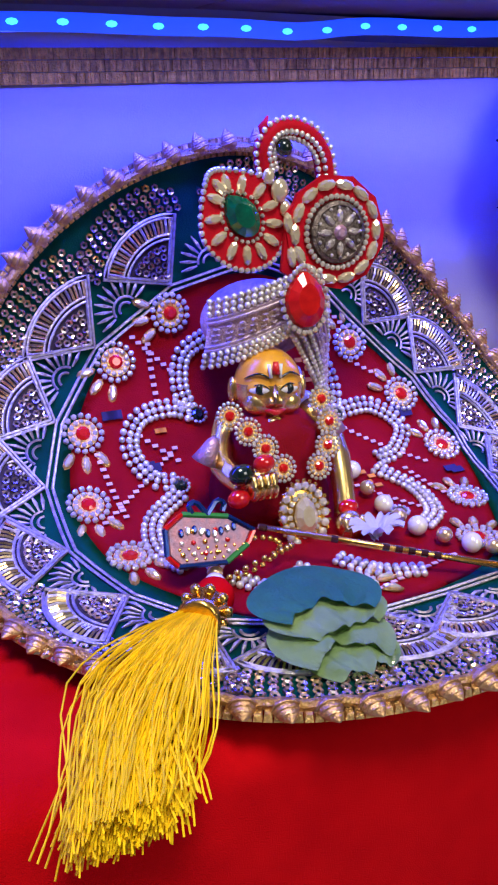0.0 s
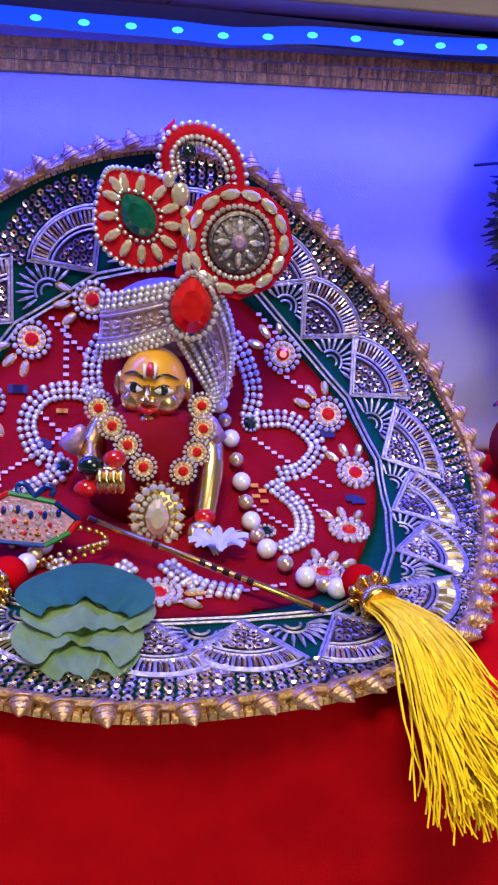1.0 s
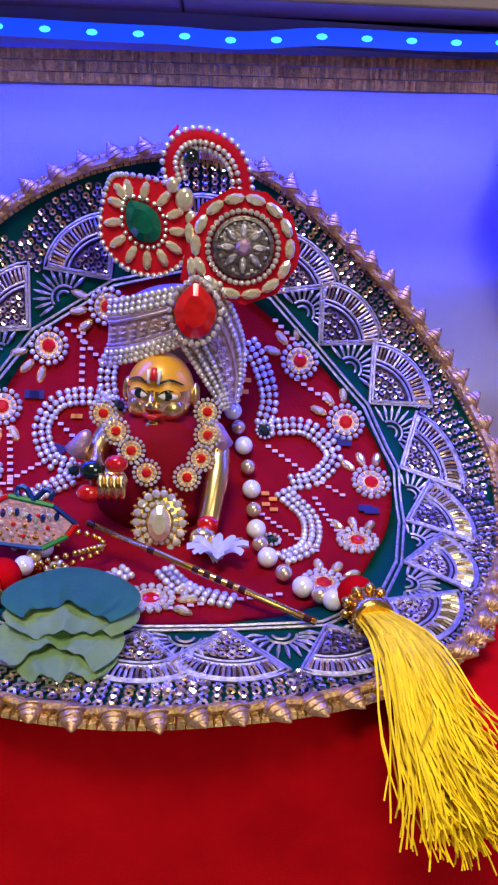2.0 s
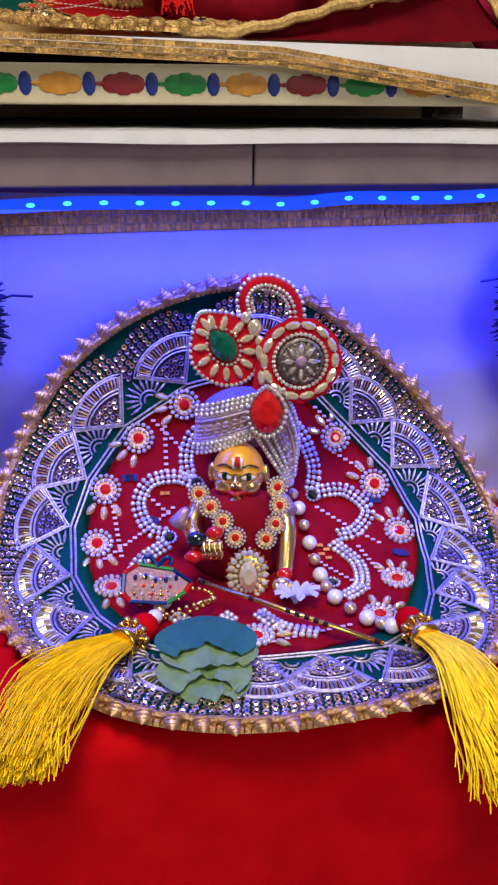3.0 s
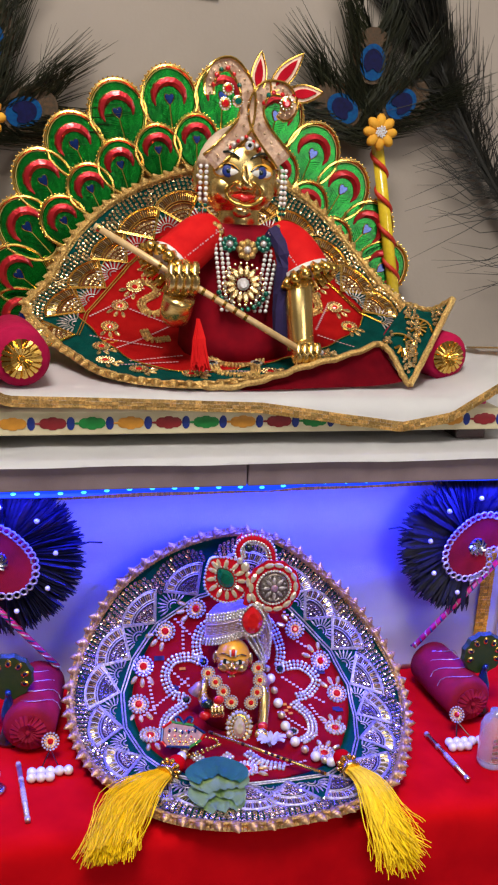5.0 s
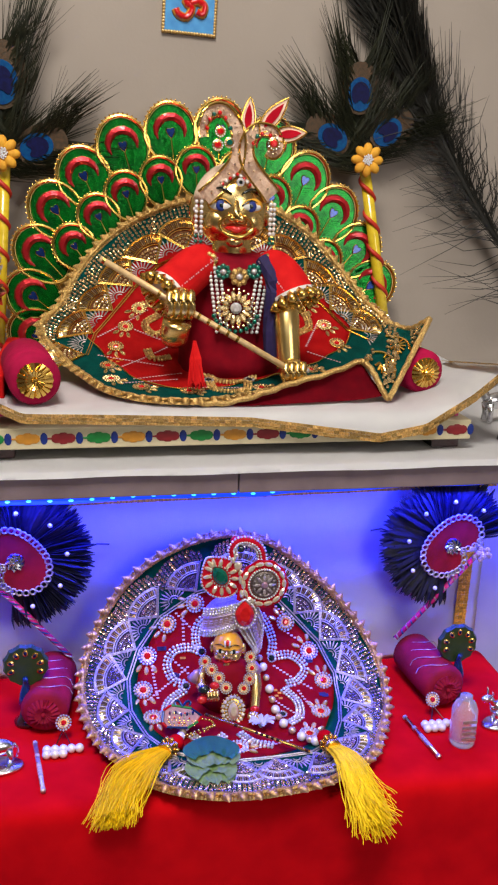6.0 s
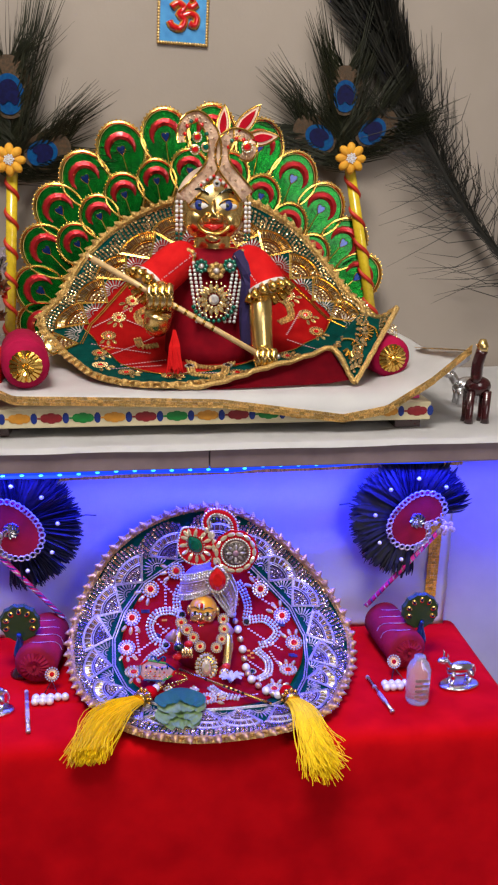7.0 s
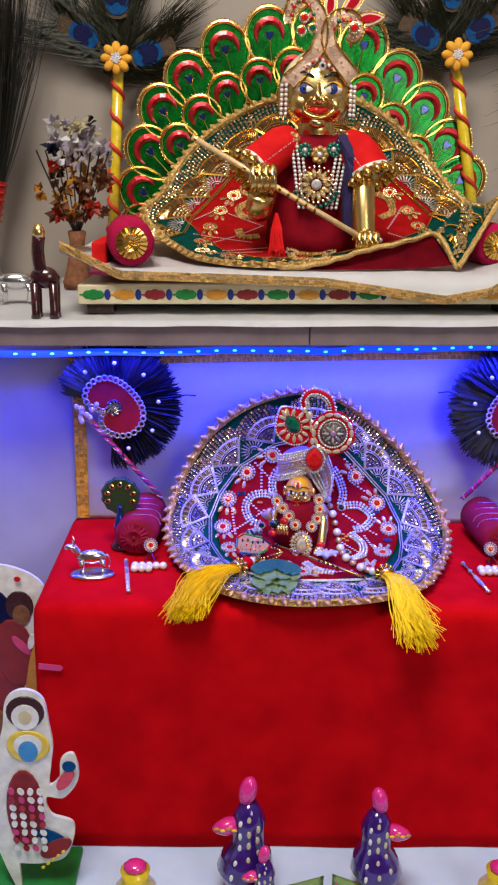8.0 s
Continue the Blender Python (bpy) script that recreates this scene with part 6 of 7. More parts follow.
# ---- lower tier: hand fans, bolsters and small figures on the red table ----
def hand_fan(label, cx, cz, sx, seed):
    """A round fan of trimmed feathers about a kidney-shaped velvet hub, on a wound stick that meets the hub at its notch."""
    r = random.Random(seed)
    f = thing("feather_fan", label, "hand fan", "feather fans")
    bm = bmesh.new()
    for i in range(1300):
        deg = r.uniform(20, 268)
        t = math.radians(deg if sx > 0 else 180 - deg)
        L = 0.060 * r.uniform(0.80, 1.04) * (0.90 if deg < 60 else 1.0)
        d = Vector((math.cos(t), 0, math.sin(t)))
        side = Vector((-d.z, 0, d.x)) * r.gauss(0, 0.005)
        wide = i % 3 == 0
        a = Vector((cx, 0.044 + r.uniform(-0.002, 0.005), cz)) + d * 0.014
        e = a + d * (L - 0.012) + side + Vector((0, r.uniform(-0.009, 0.004), 0))
        tube(bm, [a, a.lerp(e, 0.5) + side * 0.3, a.lerp(e, 0.85) + side * 0.2, e], 0.0021 if wide else 0.0010, 0, 3, (0.8, 1.2, 1.0, 0.25))
    for j in range(1):
        t = math.radians(r.uniform(160, 172) if sx > 0 else r.uniform(-5, 30))
        a = Vector((cx, 0.040, cz)) + Vector((math.cos(t), 0, math.sin(t))) * 0.055
        tube(bm, [a, a + Vector((math.cos(t) * 0.012, 0, math.sin(t) * 0.012 + 0.002)), a + Vector((math.cos(t) * 0.022, 0, 0.003))], 0.0006, 0, 4)
    part("plumage", bm, NAVY_HAIR, f, "navy blue trimmed feathers")
    notch = math.radians(-22 if sx > 0 else 202)
    rad = lambda t, k: k * (0.0265 - 0.0125 * math.exp(-((math.atan2(math.sin(t - notch), math.cos(t - notch))) / 0.42) ** 2) + 0.004 * math.cos(2 * (t - notch - 1.2 * sx)))
    shape = lambda k, n: [(rad(t, k) * math.cos(t), rad(t, k) * math.sin(t)) for t in (2 * math.pi * i / n for i in range(n))]
    hub = part("hub", plate(bmesh.new(), shape(1.0, 48), 0.004, 0, 0, 0.05), WINE, f, "magenta velvet kidney shape", m=front(cx, 0.036, cz))
    bm = bmesh.new()
    for x, y in shape(1.0, 34):
        tube(bm, [(x + 0.0026 * math.cos(k * 0.9), y + 0.0026 * math.sin(k * 0.9), 0.004) for k in range(8)], 0.0008, 0, 4)
    part("lace_ring", bm, SILVER, hub, "silver looped lace")
    bm = bmesh.new()
    gem(bm, (0, 0, 0.004), 0.0075, 0.0075, 0.001, 1, 16)
    for k in range(9):
        tube(bm, smooth_line([(0.007 * u * math.cos(0.7 * k + 1.1 * u), 0.007 * u * math.sin(0.7 * k + 1.1 * u), 0.0055) for u in (0.1, 0.5, 0.8, 1.05)], 6), 0.0011, 0, 5)
    part("centre_jewel", bm, [CHROME, FOIL_BLUE], hub)
    for k in range(6):
        t = math.radians(52 + 40 * k) if sx > 0 else math.radians(128 - 40 * k)
        part("pearl", ball(bmesh.new(), (cx + 0.042 * math.cos(t), 0.032, cz + 0.042 * math.sin(t)), 0.0021, 0, 8, 6), PEARL, f, smooth=True)
    a, b = Vector((cx + 0.028 * sx, 0.036, cz - 0.008)), Vector((cx - 0.043 * sx, 0.040, cz - 0.092))
    part("stick", tube(bmesh.new(), [a, b], 0.0024, 0, 10), PINK_GLAZE, f, smooth=True)
    for slot, mm in enumerate((SILVER, EYE_TEAL)):
        part("wrapping", tube(bmesh.new(), [a.lerp(b, j / 80) + Vector((0.0022 * math.cos(j * 0.7 + 3.1 * slot), 0.0022 * math.sin(j * 0.7 + 3.1 * slot), 0)) for j in range(81)], 0.0009, 0, 4), mm, f, "bright thread wound round")
    bm = bmesh.new()
    for j in range(14):
        ball(bm, a + Vector((r.gauss(0, 0.004), -0.004 + r.gauss(0, 0.002), r.gauss(0, 0.004))), 0.0028, 0, 6, 4, (1, 0.6, 1))
    part("lace_knot", bm, LILAC_LACE, f, "lilac lace knot")
    return f


hand_fan("navy feather fan with magenta oval and silver lace", 0.1906, 0.3660, 1, 3)
hand_fan("navy feather fan with magenta oval and silver lace", -0.1895, 0.3635, -1, 4)
for x, t in ((0.170, 0.1), (-0.163, -0.1)):
    b = bolster("bolster", "magenta sequined bolster standing behind pearl drops", (x, 0.014, 0.2560), 0.0195, 0.072, t, WINE, WINE, "table bolsters")
    bm = bmesh.new()
    for k in range(4):
        tube(bm, [(x + 0.0197 * math.cos(u), -0.010 + 0.014 * k + 0.006 * math.sin(3 * u), 0.256 + 0.0197 * math.sin(u)) for u in (0.3 + 0.25 * j for j in range(11))], 0.0003, 0, 4)
    part("silver_thread", bm, SILVER, b)
    drop = thing("pearl_pendant", "bead flower with white pearl drops", "pendant", "pearl pendants")
    part("bead_flower", rosette(0.0062, False), None, drop, m=front(x - 0.012 * (1 if x > 0 else -1), -0.030, 0.2515, 0, 60))
    for j in range(8):
        px = x - 0.012 * (1 if x > 0 else -1) + 0.0062 * (j % 5 - 2)
        part("pearl", ball(bmesh.new(), (px, -0.048 - 0.006 * (j // 5), 0.2398), 0.0036, 0, 10, 7), PEARL, drop, smooth=True)
    for j in (-1, 1):
        part("thread", tube(bmesh.new(), [(x - 0.012 * (1 if x > 0 else -1), -0.032, 0.247), (x - 0.012 * (1 if x > 0 else -1) + 0.006 * j, -0.046, 0.241)], 0.0005, 0, 4), DARK_WOOD, drop)
    # peacock figurine
    px = 0.189 if x > 0 else -0.181
    bird = thing("peacock_figurine", "small glazed peacock figurine with fanned tail", "figurine", "peacock figurines")
    part("base", lathe(bmesh.new(), [(0.010, 0.2362), (0.0105, 0.239), (0.006, 0.243), (0.004, 0.252)], (px, -0.002, 0), sides=16), DARK_WOOD, bird, smooth=True)
    bm = bmesh.new()
    tube(bm, smooth_line([(px, -0.004, 0.25), (px, -0.008, 0.262), (px, -0.007, 0.274), (px, -0.010, 0.281)], 8), 0.005, 0, 10, (0.7, 1.1, 1.2, 1.0, 0.7, 0.5, 0.45, 0.4))
    part("body", bm, FOIL_BLUE, bird, smooth=True)
    tail = part("tail", moved(plate(bmesh.new(), [((0.0175 + 0.0012 * (i % 2)) * math.cos(i * 0.262), (0.0175 + 0.0012 * (i % 2)) * math.sin(i * 0.262)) for i in range(24)], 0.004, 0, 0, 0.08), front(px, 0.0, 0.288)), TAIL_DARK, bird)
    for j in range(7):
        t = math.radians(-20 + 36.6 * j)
        bm = gem(bmesh.new(), (0, 0, 0), 0.0024, 0.0032, 0.001)
        gem(bm, (0, 0, 0.0008), 0.0012, 0.0016, 0.001, 1)
        part("tail_eye", moved(bm, front(px + 0.0122 * math.cos(t), -0.0042, 0.288 + 0.0122 * math.sin(t), t - 1.57)), [GOLD, EYE_NAVY], tail)


def cow(label, x, y, z, k, turn, m, base=True):
    c = thing("cow_figurine", label, "figurine", "cow figurines")
    bm = bmesh.new()
    ball(bm, (0, 0, 0.62), 0.5, 0, 14, 9, (1.0, 0.42, 0.5))
    for lx in (-0.34, 0.34):
        for ly in (-0.13, 0.13):
            tube(bm, [(lx, ly, 0.55), (lx + 0.03, ly, 0.3), (lx, ly, 0.05)], 0.09, 0, 8, (1.2, 0.8, 0.9))
    tube(bm, smooth_line([(-0.4, 0, 0.7), (-0.55, 0, 0.9), (-0.62, 0, 1.0)], 5), 0.13, 0, 8)
    ball(bm, (-0.7, 0, 0.98), 0.15, 0, 10, 7, (1.4, 0.8, 0.8))
    for ly in (-0.1, 0.1):
        tube(bm, [(-0.6, ly, 1.08), (-0.58, 1.6 * ly, 1.2), (-0.62, 1.5 * ly, 1.3)], 0.04, 0, 6, (1, 0.8, 0.3))
    tube(bm, smooth_line([(0.48, 0, 0.7), (0.58, 0, 0.5), (0.55, 0, 0.25)], 6), 0.035, 0, 6)
    if base:
        lathe(bm, [(0.72, -0.06), (0.76, 0.0), (0.66, 0.06)], sides=18)
        for v in bm.verts:
            if v.co.z < 0.061:
                v.co.y *= 0.6
    part("figure", moved(bm, Matrix.Translation((x, y, z)) @ Matrix.Rotation(turn, 4, "Z") @ Matrix.Scale(k, 4)), m, c, smooth=True)
    return c


cow("small silver cow on an oval base", 0.214, -0.050, 0.2380, 0.026, 0.15, CHROME)
cow("small silver cow on an oval base", -0.199, -0.062, 0.2380, 0.026, 0.1, CHROME)
cow("silver cow standing on the shelf", -0.29, 0.10, 0.4520, 0.034, 0.2, CHROME, False)
cow("silver cow standing on the shelf", 0.262, 0.12, 0.4520, 0.034, 0.2, CHROME, False)
for x, y in ((0.246, 0.052), (-0.244, -0.0 + 0.012)):
    horse = thing("horse_figurine", "tall dark glazed wooden horse figurine", "figurine", "horse figurines")
    bm = bmesh.new()
    for lx in (-0.008, 0.008):
        for ly in (-0.005, 0.005):
            tube(bm, [(x + lx, y + ly, 0.4512), (x + lx, y + ly, 0.456), (x + lx, y + ly, 0.482)], 0.0045, 0, 8, (1, 0.8, 0.9))
    ball(bm, (x, y, 0.486), 0.012, 0, 12, 8, (1.1, 0.7, 0.8))
    tube(bm, smooth_line([(x - 0.003, y - 0.002, 0.49), (x - 0.004, y - 0.005, 0.508), (x - 0.002, y - 0.008, 0.522)], 7), 0.0055, 0, 10)
    part("body", bm, DARK_WOOD, horse, smooth=True)
    part("headpiece", lathe(bmesh.new(), [(0.005, 0.520), (0.0055, 0.526), (0.003, 0.532)], (x - 0.002, y - 0.008, 0), sides=10), BRASS, horse, smooth=True)

bottle = thing("glass_bottle", "small clear glass bottle with ribbed label", "bottle")
part("body", lathe(bmesh.new(), [(0.009, 0.2362), (0.0105, 0.239), (0.0105, 0.268), (0.008, 0.274), (0.005, 0.277), (0.005, 0.280)], (0.168, -0.072, 0), sides=20), GLASS, bottle, smooth=True)
for j in range(4):
    part("label_bar", moved(plate(bmesh.new(), [(-0.006, -0.0012), (0.006, -0.0012), (0.006, 0.0012), (-0.006, 0.0012)], 0.0006), front(0.168, -0.0828, 0.247 + 0.005 * j)), SILVER, bottle)
flute("toy_flute", "small lilac metal flute lying on the red cloth", (0.133, -0.033, 0.2385), (0.141, -0.092, 0.2385), 0.0018, (CHROME, SILVER))
flute("toy_flute", "small jewelled silver flute lying on the red cloth", (-0.173, -0.035, 0.2385), (-0.164, -0.097, 0.2385), 0.0018, (SILVER, BEAD))

# ---- figures on the low platform ----


def bird_figure(label, x, y, h, sx):
    """A glazed standing bird: round belly, long upright back, capped head and one wing held out."""
    b = thing("bird_figurine", label, "figurine", "glazed birds")
    bm = bmesh.new()
    lathe(bm, [(0.09, 0.0), (0.05, 0.03), (0.045, 0.10), (0.15, 0.17), (0.20, 0.27), (0.17, 0.38), (0.115, 0.48), (0.11, 0.58), (0.12, 0.66), (0.085, 0.74), (0.05, 0.80)], sides=20)
    for v in bm.verts:
        v.co.x += 0.10 * sx * max(0, 0.45 - v.co.z)
    part("body", moved(bm, Matrix.Translation((x, y, 0.0005)) @ Matrix.Scale(h, 4)), PURPLE_GLAZE, b, smooth=True)
    ball(bm := bmesh.new(), (x + 0.01 * sx * h, y, 0.885 * h), 0.075 * h, 0, 14, 10, (0.85, 0.85, 1.5), Matrix.Rotation(-0.2 * sx, 4, "Y"))
    part("head", bm, PINK_GLAZE, b, smooth=True)
    way = [(x + sx * 0.07 * h, y - 0.02 * h, 0.64 * h), (x + sx * 0.15 * h, y - 0.05 * h, 0.635 * h), (x + sx * 0.25 * h, y - 0.06 * h, 0.625 * h)]
    part("wing", tube(bmesh.new(), smooth_line(way, 7), 0.052 * h, 0, 10, (0.7, 1.0, 1.15, 1.2, 1.0, 0.7, 0.2)), PINK_GLAZE, b, smooth=True)
    for j in range(4):
        part("painted_dab", ball(bmesh.new(), (x + sx * (0.10 + 0.04 * j) * h, y - 0.105 * h, (0.645 + 0.012 * (j % 2)) * h), 0.017 * h, 0, 8, 5, (1.2, 0.5, 0.7)), INK_ORANGE if j % 2 else YELLOW_GLAZE, b)
    for j in range(14):
        z, t = 0.30 + 0.032 * j, -1.57 + 0.55 * (j % 3 - 1)
        rr = float(np.interp(z, (0.27, 0.38, 0.48, 0.58, 0.66, 0.74), (0.20, 0.17, 0.115, 0.11, 0.12, 0.085)))
        part("painted_dab", ball(bmesh.new(), (x + h * (rr * math.cos(t) + 0.10 * sx * max(0, 0.45 - z)), y + h * rr * math.sin(t), z * h), 0.021 * h, 0, 8, 5, (0.7, 0.4, 1.5)), CREAM if j % 3 else WHITE_PAINT, b)
    return b


bird_figure("tall purple glazed bird with pink head", -0.0615, -0.175, 0.1165, -1)
bird_figure("tall purple glazed bird with pink head", 0.0425, -0.175, 0.107, 1)
bird_figure("small purple glazed bird with pink head", -0.0490, -0.200, 0.072, -1)
bird_figure("small purple glazed bird with pink head", 0.008, -0.205, 0.040, -1)
for x, y, m in ((-0.152, -0.19, YELLOW_GLAZE), (0.143, -0.19, YELLOW_GLAZE)):
    p = thing("toy_pot", "small yellow glazed toy pot with pink dabs", "toy")
    part("body", lathe(bmesh.new(), [(0.012, 0.0005), (0.018, 0.01), (0.017, 0.022), (0.010, 0.032), (0.012, 0.040)], (x, y, 0), sides=18), m, p, smooth=True)
    part("knob", ball(bmesh.new(), (x, y, 0.043), 0.008, 0, 10, 7, (1.2, 1, 0.6)), PINK_GLAZE, p, smooth=True)
    for j in range(7):
        t = -1.57 + 0.45 * (j - 3)
        part("painted_dab", ball(bmesh.new(), (x + 0.0178 * math.cos(t), y + 0.0178 * math.sin(t), 0.012 + 0.006 * (j % 2)), 0.0028, 0, 7, 5, (1, 0.6, 1)), PINK_GLAZE if j % 2 else WHITE_PAINT, p)
for x, z0, dx in ((-0.02, 0.02, 0.02), (0.025, 0.022, -0.018)):
    lf = thing("toy_leaf", "small green and pink paper leaf on the platform", "leaf")
    fn = lambda u, v: Vector((x + dx * (2 * u - 1) + 0.002 * v, -0.18 + 0.012 * (v - 0.5), 0.004 + z0 * (0.25 + 0.75 * u) * (1 - 0.3 * (2 * v - 1) ** 2)))
    part("blade", blade(fn, 8, 5, 0.0008), LEAF_LIGHT, lf, smooth=True)
    part("stalk", tube(bmesh.new(), [(x - dx, -0.18, 0.001), (x - 0.6 * dx, -0.18, 0.0045 + 0.25 * z0)], 0.001, 0, 5), PINK_GLAZE, lf)
mat_green = tagged(new("grass_mat", finish(box(bmesh.new(), -0.30, -0.205, -0.235, -0.125, 0.0005, 0.006, bevel=0.002), "grass_mat", [INK_GREEN])), "green felt mat on the platform", "mat")


def standee(label, x, y, z0, outline, shapes):
    """A flat painted board cut to an outline of x, z, with raised painted shapes (centre, half sizes, turn, material)."""
    st = thing("painted_cutout", label, "cutout")
    m = Matrix.Translation((x, y, z0)) @ Matrix.Rotation(math.pi / 2, 4, "X")
    rim = [(p.x, p.y) for p in smooth_line([(*p, 0) for p in outline + outline[:1]], 8 * len(outline))[:-1]]
    part("board", moved(plate(bmesh.new(), rim, 0.003, 0, 0), m), WHITE_PAINT, st)
    for k, (cx, cz, rx, rz, turn, mm) in enumerate(shapes):
        bm = plate(bmesh.new(), [(rx * math.cos(t), rz * math.sin(t)) for t in (2 * math.pi * i / 18 for i in range(18))], 0.0008, 0, 0, 0.05)
        part("painted_shape", moved(bm, m @ Matrix.Translation((cx, cz, 0.0030 + 0.00025 * k)) @ Matrix.Rotation(turn, 4, "Z")), mm, st)
    return st


dancer = [(0.000, 0.172, 0.0150, 0.0145, 0, DARK_WOOD), (0.000, 0.168, 0.0112, 0.0118, 0, PEARL), (0.000, 0.168, 0.0055, 0.0065, 0, CREAM), (0.001, 0.142, 0.0170, 0.0145, 0, YELLOW_GLAZE), (0.001, 0.143, 0.0115, 0.0105, 0, WHITE_PAINT), (0.001, 0.138, 0.0080, 0.0100, 0, INK_SKY),
          (-0.004, 0.085, 0.0150, 0.0360, 0, INK_RED), (0.0165, 0.057, 0.0150, 0.0060, -0.5, EYE_TEAL), (0.019, 0.047, 0.0150, 0.0075, 0.6, INK_RED), (0.029, 0.112, 0.0050, 0.0110, -0.6, RUBY), (0.0325, 0.125, 0.0055, 0.0050, 0, EYE_TEAL)]
dancer += [(-0.012 + 0.0075 * (i % 4), 0.048 + 0.0085 * (i // 4), 0.0024, 0.0034, 0.3 * (i % 3), (WHITE_PAINT, PINK, PEARL, FOIL_RED, WHITE_PAINT)[(i * 3 + i // 4) % 5]) for i in range(32)]
dancer += [(0.010 + 0.0042 * i, 0.036 + 0.0040 * i, 0.0016, 0.0012, 0.6, YELLOW_GLAZE) for i in range(5)]
standee("white-edged painted cutout in red, blue and yellow", -0.2365, -0.170, 0.0005,
        [(-0.012, 0.030), (0.008, 0.030), (0.027, 0.038), (0.034, 0.068), (0.016, 0.078), (0.013, 0.094), (0.027, 0.094), (0.039, 0.112), (0.036, 0.134), (0.026, 0.130), (0.024, 0.113), (0.016, 0.106), (0.018, 0.125), (0.020, 0.142), (0.018, 0.160), (0.014, 0.184), (0.000, 0.192), (-0.014, 0.184), (-0.018, 0.160), (-0.022, 0.140), (-0.024, 0.100), (-0.030, 0.060), (-0.024, 0.030), (-0.012, 0.0)], dancer)
standee("tall white-edged painted cutout in maroon and brown", -0.300, -0.060, 0.0005,
        [(-0.055, 0.0), (0.040, 0.0), (0.047, 0.060), (0.050, 0.120), (0.050, 0.170), (0.056, 0.200), (0.058, 0.225), (0.040, 0.240), (0.010, 0.246), (-0.030, 0.238), (-0.055, 0.200)],
        [(-0.006, 0.100, 0.044, 0.110, 0, INK_RED), (0.010, 0.200, 0.020, 0.024, 0.2, EYE_NAVY), (0.036, 0.206, 0.0125, 0.0150, 0, DARK_WOOD), (0.0375, 0.198, 0.0080, 0.0100, 0, BROWN_DRY), (0.030, 0.160, 0.0180, 0.0340, 0.1, INK_RED), (0.042, 0.120, 0.0050, 0.0500, -0.12, INK_ORANGE), (0.036, 0.168, 0.0040, 0.0120, 0.7, PINK), (0.045, 0.172, 0.0030, 0.0080, -0.2, WHITE_PAINT), (0.036, 0.2330, 0.0030, 0.0025, 0, RUBY), (0.010, 0.060, 0.030, 0.045, 0.2, BROWN_DRY)])
# pink tags on the table cover
for x, z in ((-0.226, 0.182), (0.262, 0.12)):
    tag = thing("pink_tag", "small pink cloth tag on the red cover", "tag")
    part("strip", moved(plate(bmesh.new(), [(-0.01, -0.0025), (0.008, -0.0025), (0.010, 0.0), (0.008, 0.0025), (-0.01, 0.0025)], 0.001), front(x, -0.1225, z, -0.1)), PINK, tag)


# turned-up rim of the upper dress
top_rim = smooth_line([(-0.045, 0.045, 0.4955), (-0.0215, 0.045, 0.4940), (0.010, 0.049, 0.5005), (0.040, 0.055, 0.5094), (0.0747, 0.065, 0.5165), (0.1069, 0.080, 0.5250)], 25)
low_rim = smooth_line([(-0.045, 0.046, 0.4938), (-0.0097, 0.044, 0.4920), (0.020, 0.046, 0.4925), (0.0448, 0.050, 0.4930), (0.0977, 0.056, 0.4945), (0.1260, 0.062, 0.4975)], 25)
fn = lambda u, v: low_rim[round(u * 24)].lerp(top_rim[round(u * 24)], v) + Vector((0, 0.006 * math.sin(math.pi * v), 0))
# dark crimson paints in the shade below the rim; the dress cloth is scarlet
part("turned_rim", blade(fn, 24, 6, 0.0008), DARK_CRIMSON, up_dress, "red underside of the rim, its shade put into the colour", smooth=True)
part("rim_cord", tube(bmesh.new(), [p + Vector((0, -0.001, 0.0008 * math.sin(2 * i))) for i, p in enumerate(top_rim)], 0.0026, 0, 7), GOLD_LACE, up_dress)
A, B, C, D = Vector((0.108, 0.083, 0.524)), Vector((0.1281, 0.058, 0.4990)), Vector((0.1760, 0.100, 0.5580)), Vector((0.1514, 0.140, 0.5474))
fn = lambda u, v: A.lerp(B, u).lerp(D.lerp(C, u), v) + Vector((0, -0.008 * math.sin(math.pi * u) * math.sin(math.pi * v), 0.004 * math.sin(5 * u + 2 * v)))
flap = part("rim_flap", blade(fn, 16, 16, 0.001), GREEN_VELVET, up_dress, "green velvet corner of the rim", smooth=True)
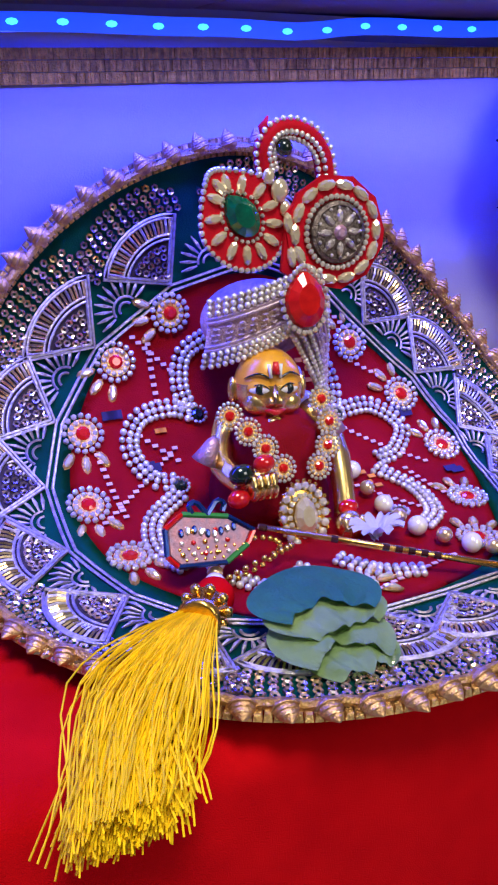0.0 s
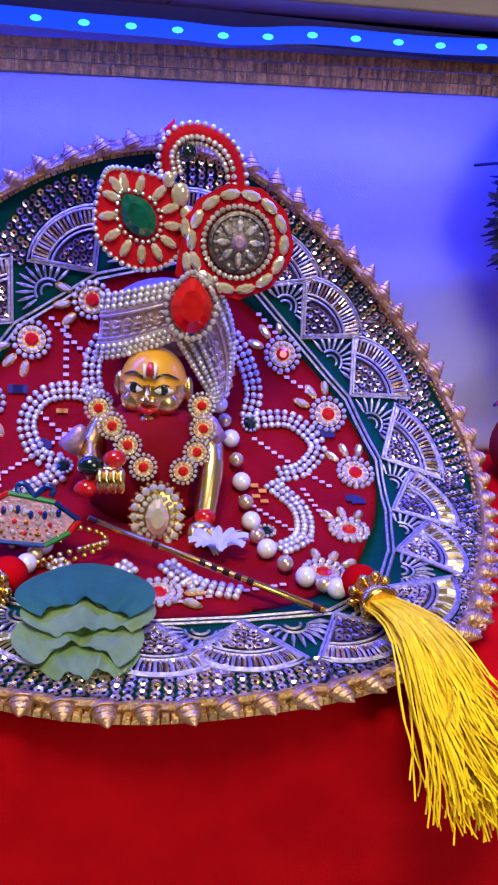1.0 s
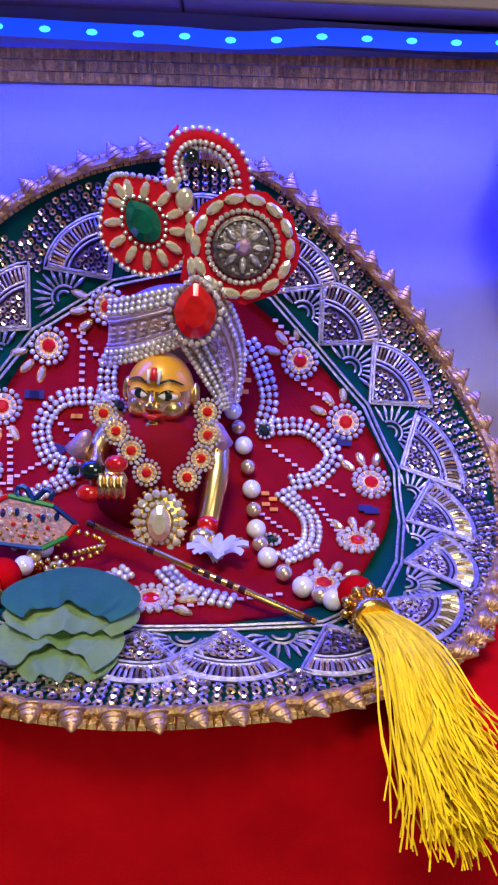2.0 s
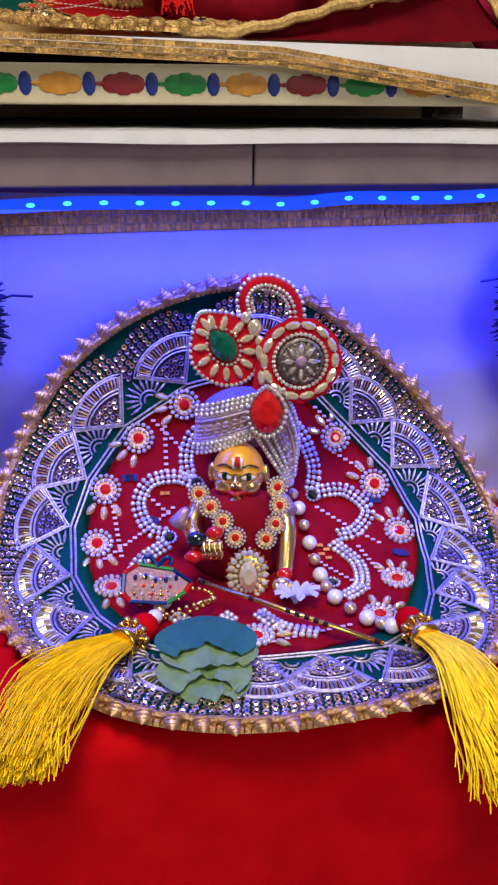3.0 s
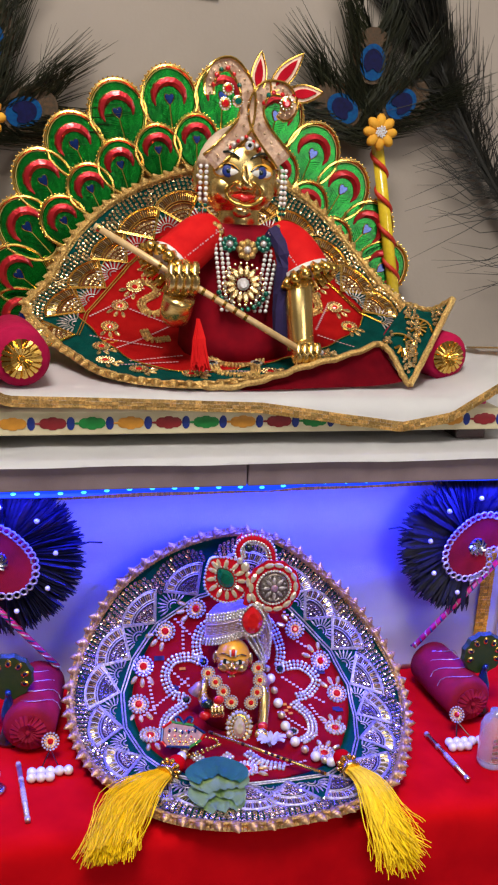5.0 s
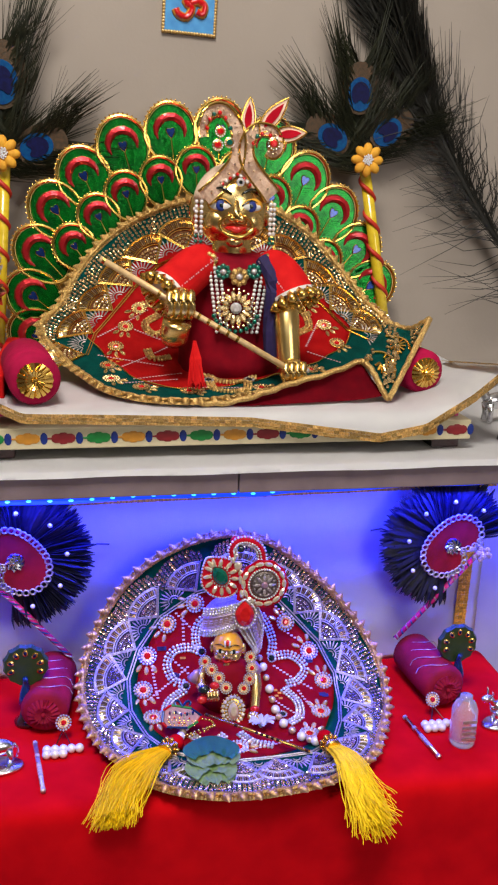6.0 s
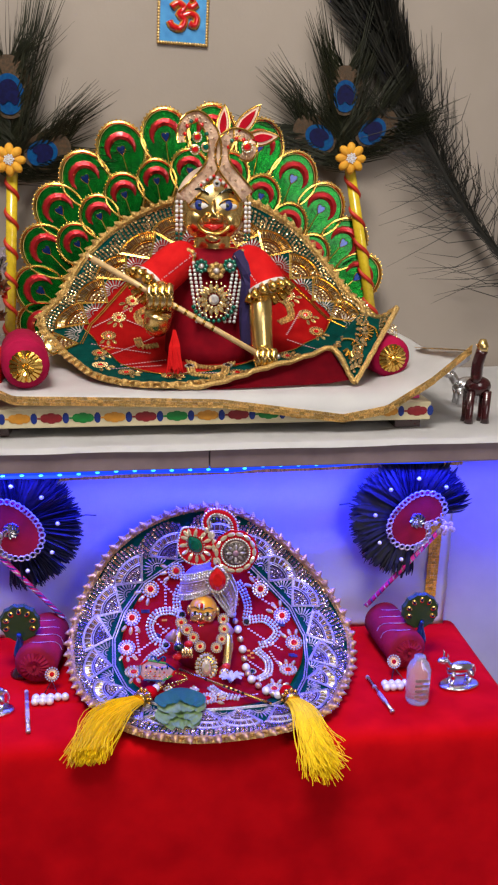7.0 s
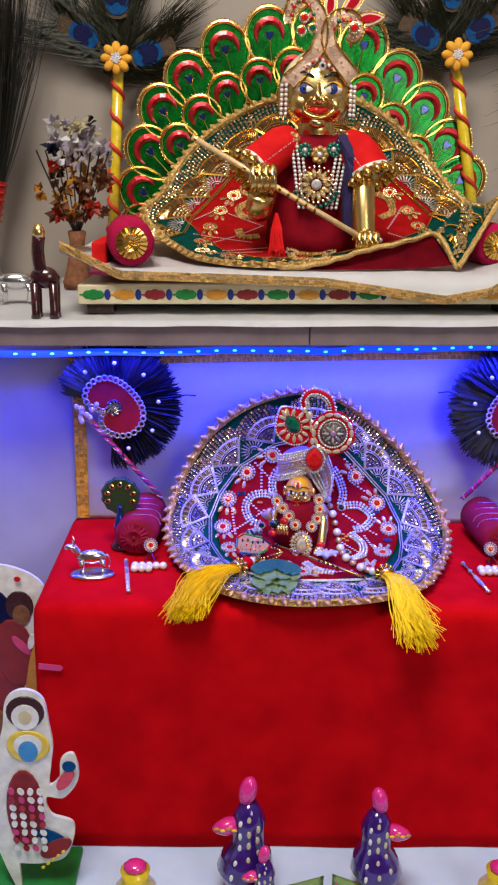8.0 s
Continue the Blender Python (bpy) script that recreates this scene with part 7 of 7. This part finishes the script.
for line in ([(1, i / 16) for i in range(17)], [(i / 16, 0) for i in range(17)], [(i / 16, 1) for i in range(17)]):
    part("rim_cord", tube(bmesh.new(), [fn(*q) + Vector((0, -0.001, 0.0007 * math.sin(2.5 * k))) for k, q in enumerate(line)], 0.0027, 0, 7), GOLD_LACE, up_dress)
for v in (0.22, 0.62):
    bm = bmesh.new()
    for k in range(9):
        a = math.radians(-10 + 25 * k)
        o, e = (0.42 + 0.08 * math.sin(a), v + 0.05 * math.cos(a)), (0.42 + 0.24 * math.sin(a), v + 0.15 * math.cos(a))
        tube(bm, [fn(*o) + Vector((0, -0.0015, 0.001)), fn(*e) + Vector((0, -0.0015, 0.001))], 0.0011, 0, 5)
    part("spray_motif", bm, GOLD, up_dress)
    part("cord", tube(bmesh.new(), [fn(0.15 + 0.7 * i / 12, v + 0.16 * math.sin(math.pi * i / 12)) + Vector((0, -0.0015, 0.001)) for i in range(13)], 0.0012, 0, 5), GOLD, up_dress)
bm = bmesh.new()
for i in range(420):
    u, v = rng.uniform(0.08, 0.86), rng.uniform(0.05, 0.97)
    if math.sin(9 * u + 8 * v) > 0.1:
        ball(bm, fn(u, v) + Vector((0, -0.0025, 0.0015)), 0.0015, 0, 6, 4, (1, 0.6, 1))
part("sequin_patch", bm, SEQUIN_GOLD, up_dress)

# the shelf sags a little to its west end, and all that stands on it with it
SAG = Matrix.Translation((0, 0, 0.44)) @ Matrix.Rotation(math.radians(-1.0), 4, "Y") @ Matrix.Translation((0, 0, -0.44))
board.matrix_basis = SAG
SLANT = Matrix.Translation((0, 0, 0.42)) @ Matrix.Rotation(math.radians(-1.7), 4, "Y") @ Matrix.Translation((0, 0, -0.42))
strip.matrix_basis = SLANT
for ob in [o for o in shelf.children if o.name.startswith("shelf_board")] + [o for o in scene.objects if o.name == "shelf_cloth"]:
    ob.matrix_basis = SAG
for ob in [o for o in back.children if o.name == "border"]:
    ob.matrix_basis = SLANT
for ob in scene.objects:
    if ob.parent is None and ob.name.startswith(("horse_figurine", "flower_vase", "fibre_whisk", "cow_figurine")) and ob.children:
        box_x = sum(v[0] for v in ob.children[0].bound_box) / 8
        box_z = min(v[2] for v in ob.children[0].bound_box)
        if box_z > 0.4:
            ob.location.z = 0.0175 * box_x + 0.0028
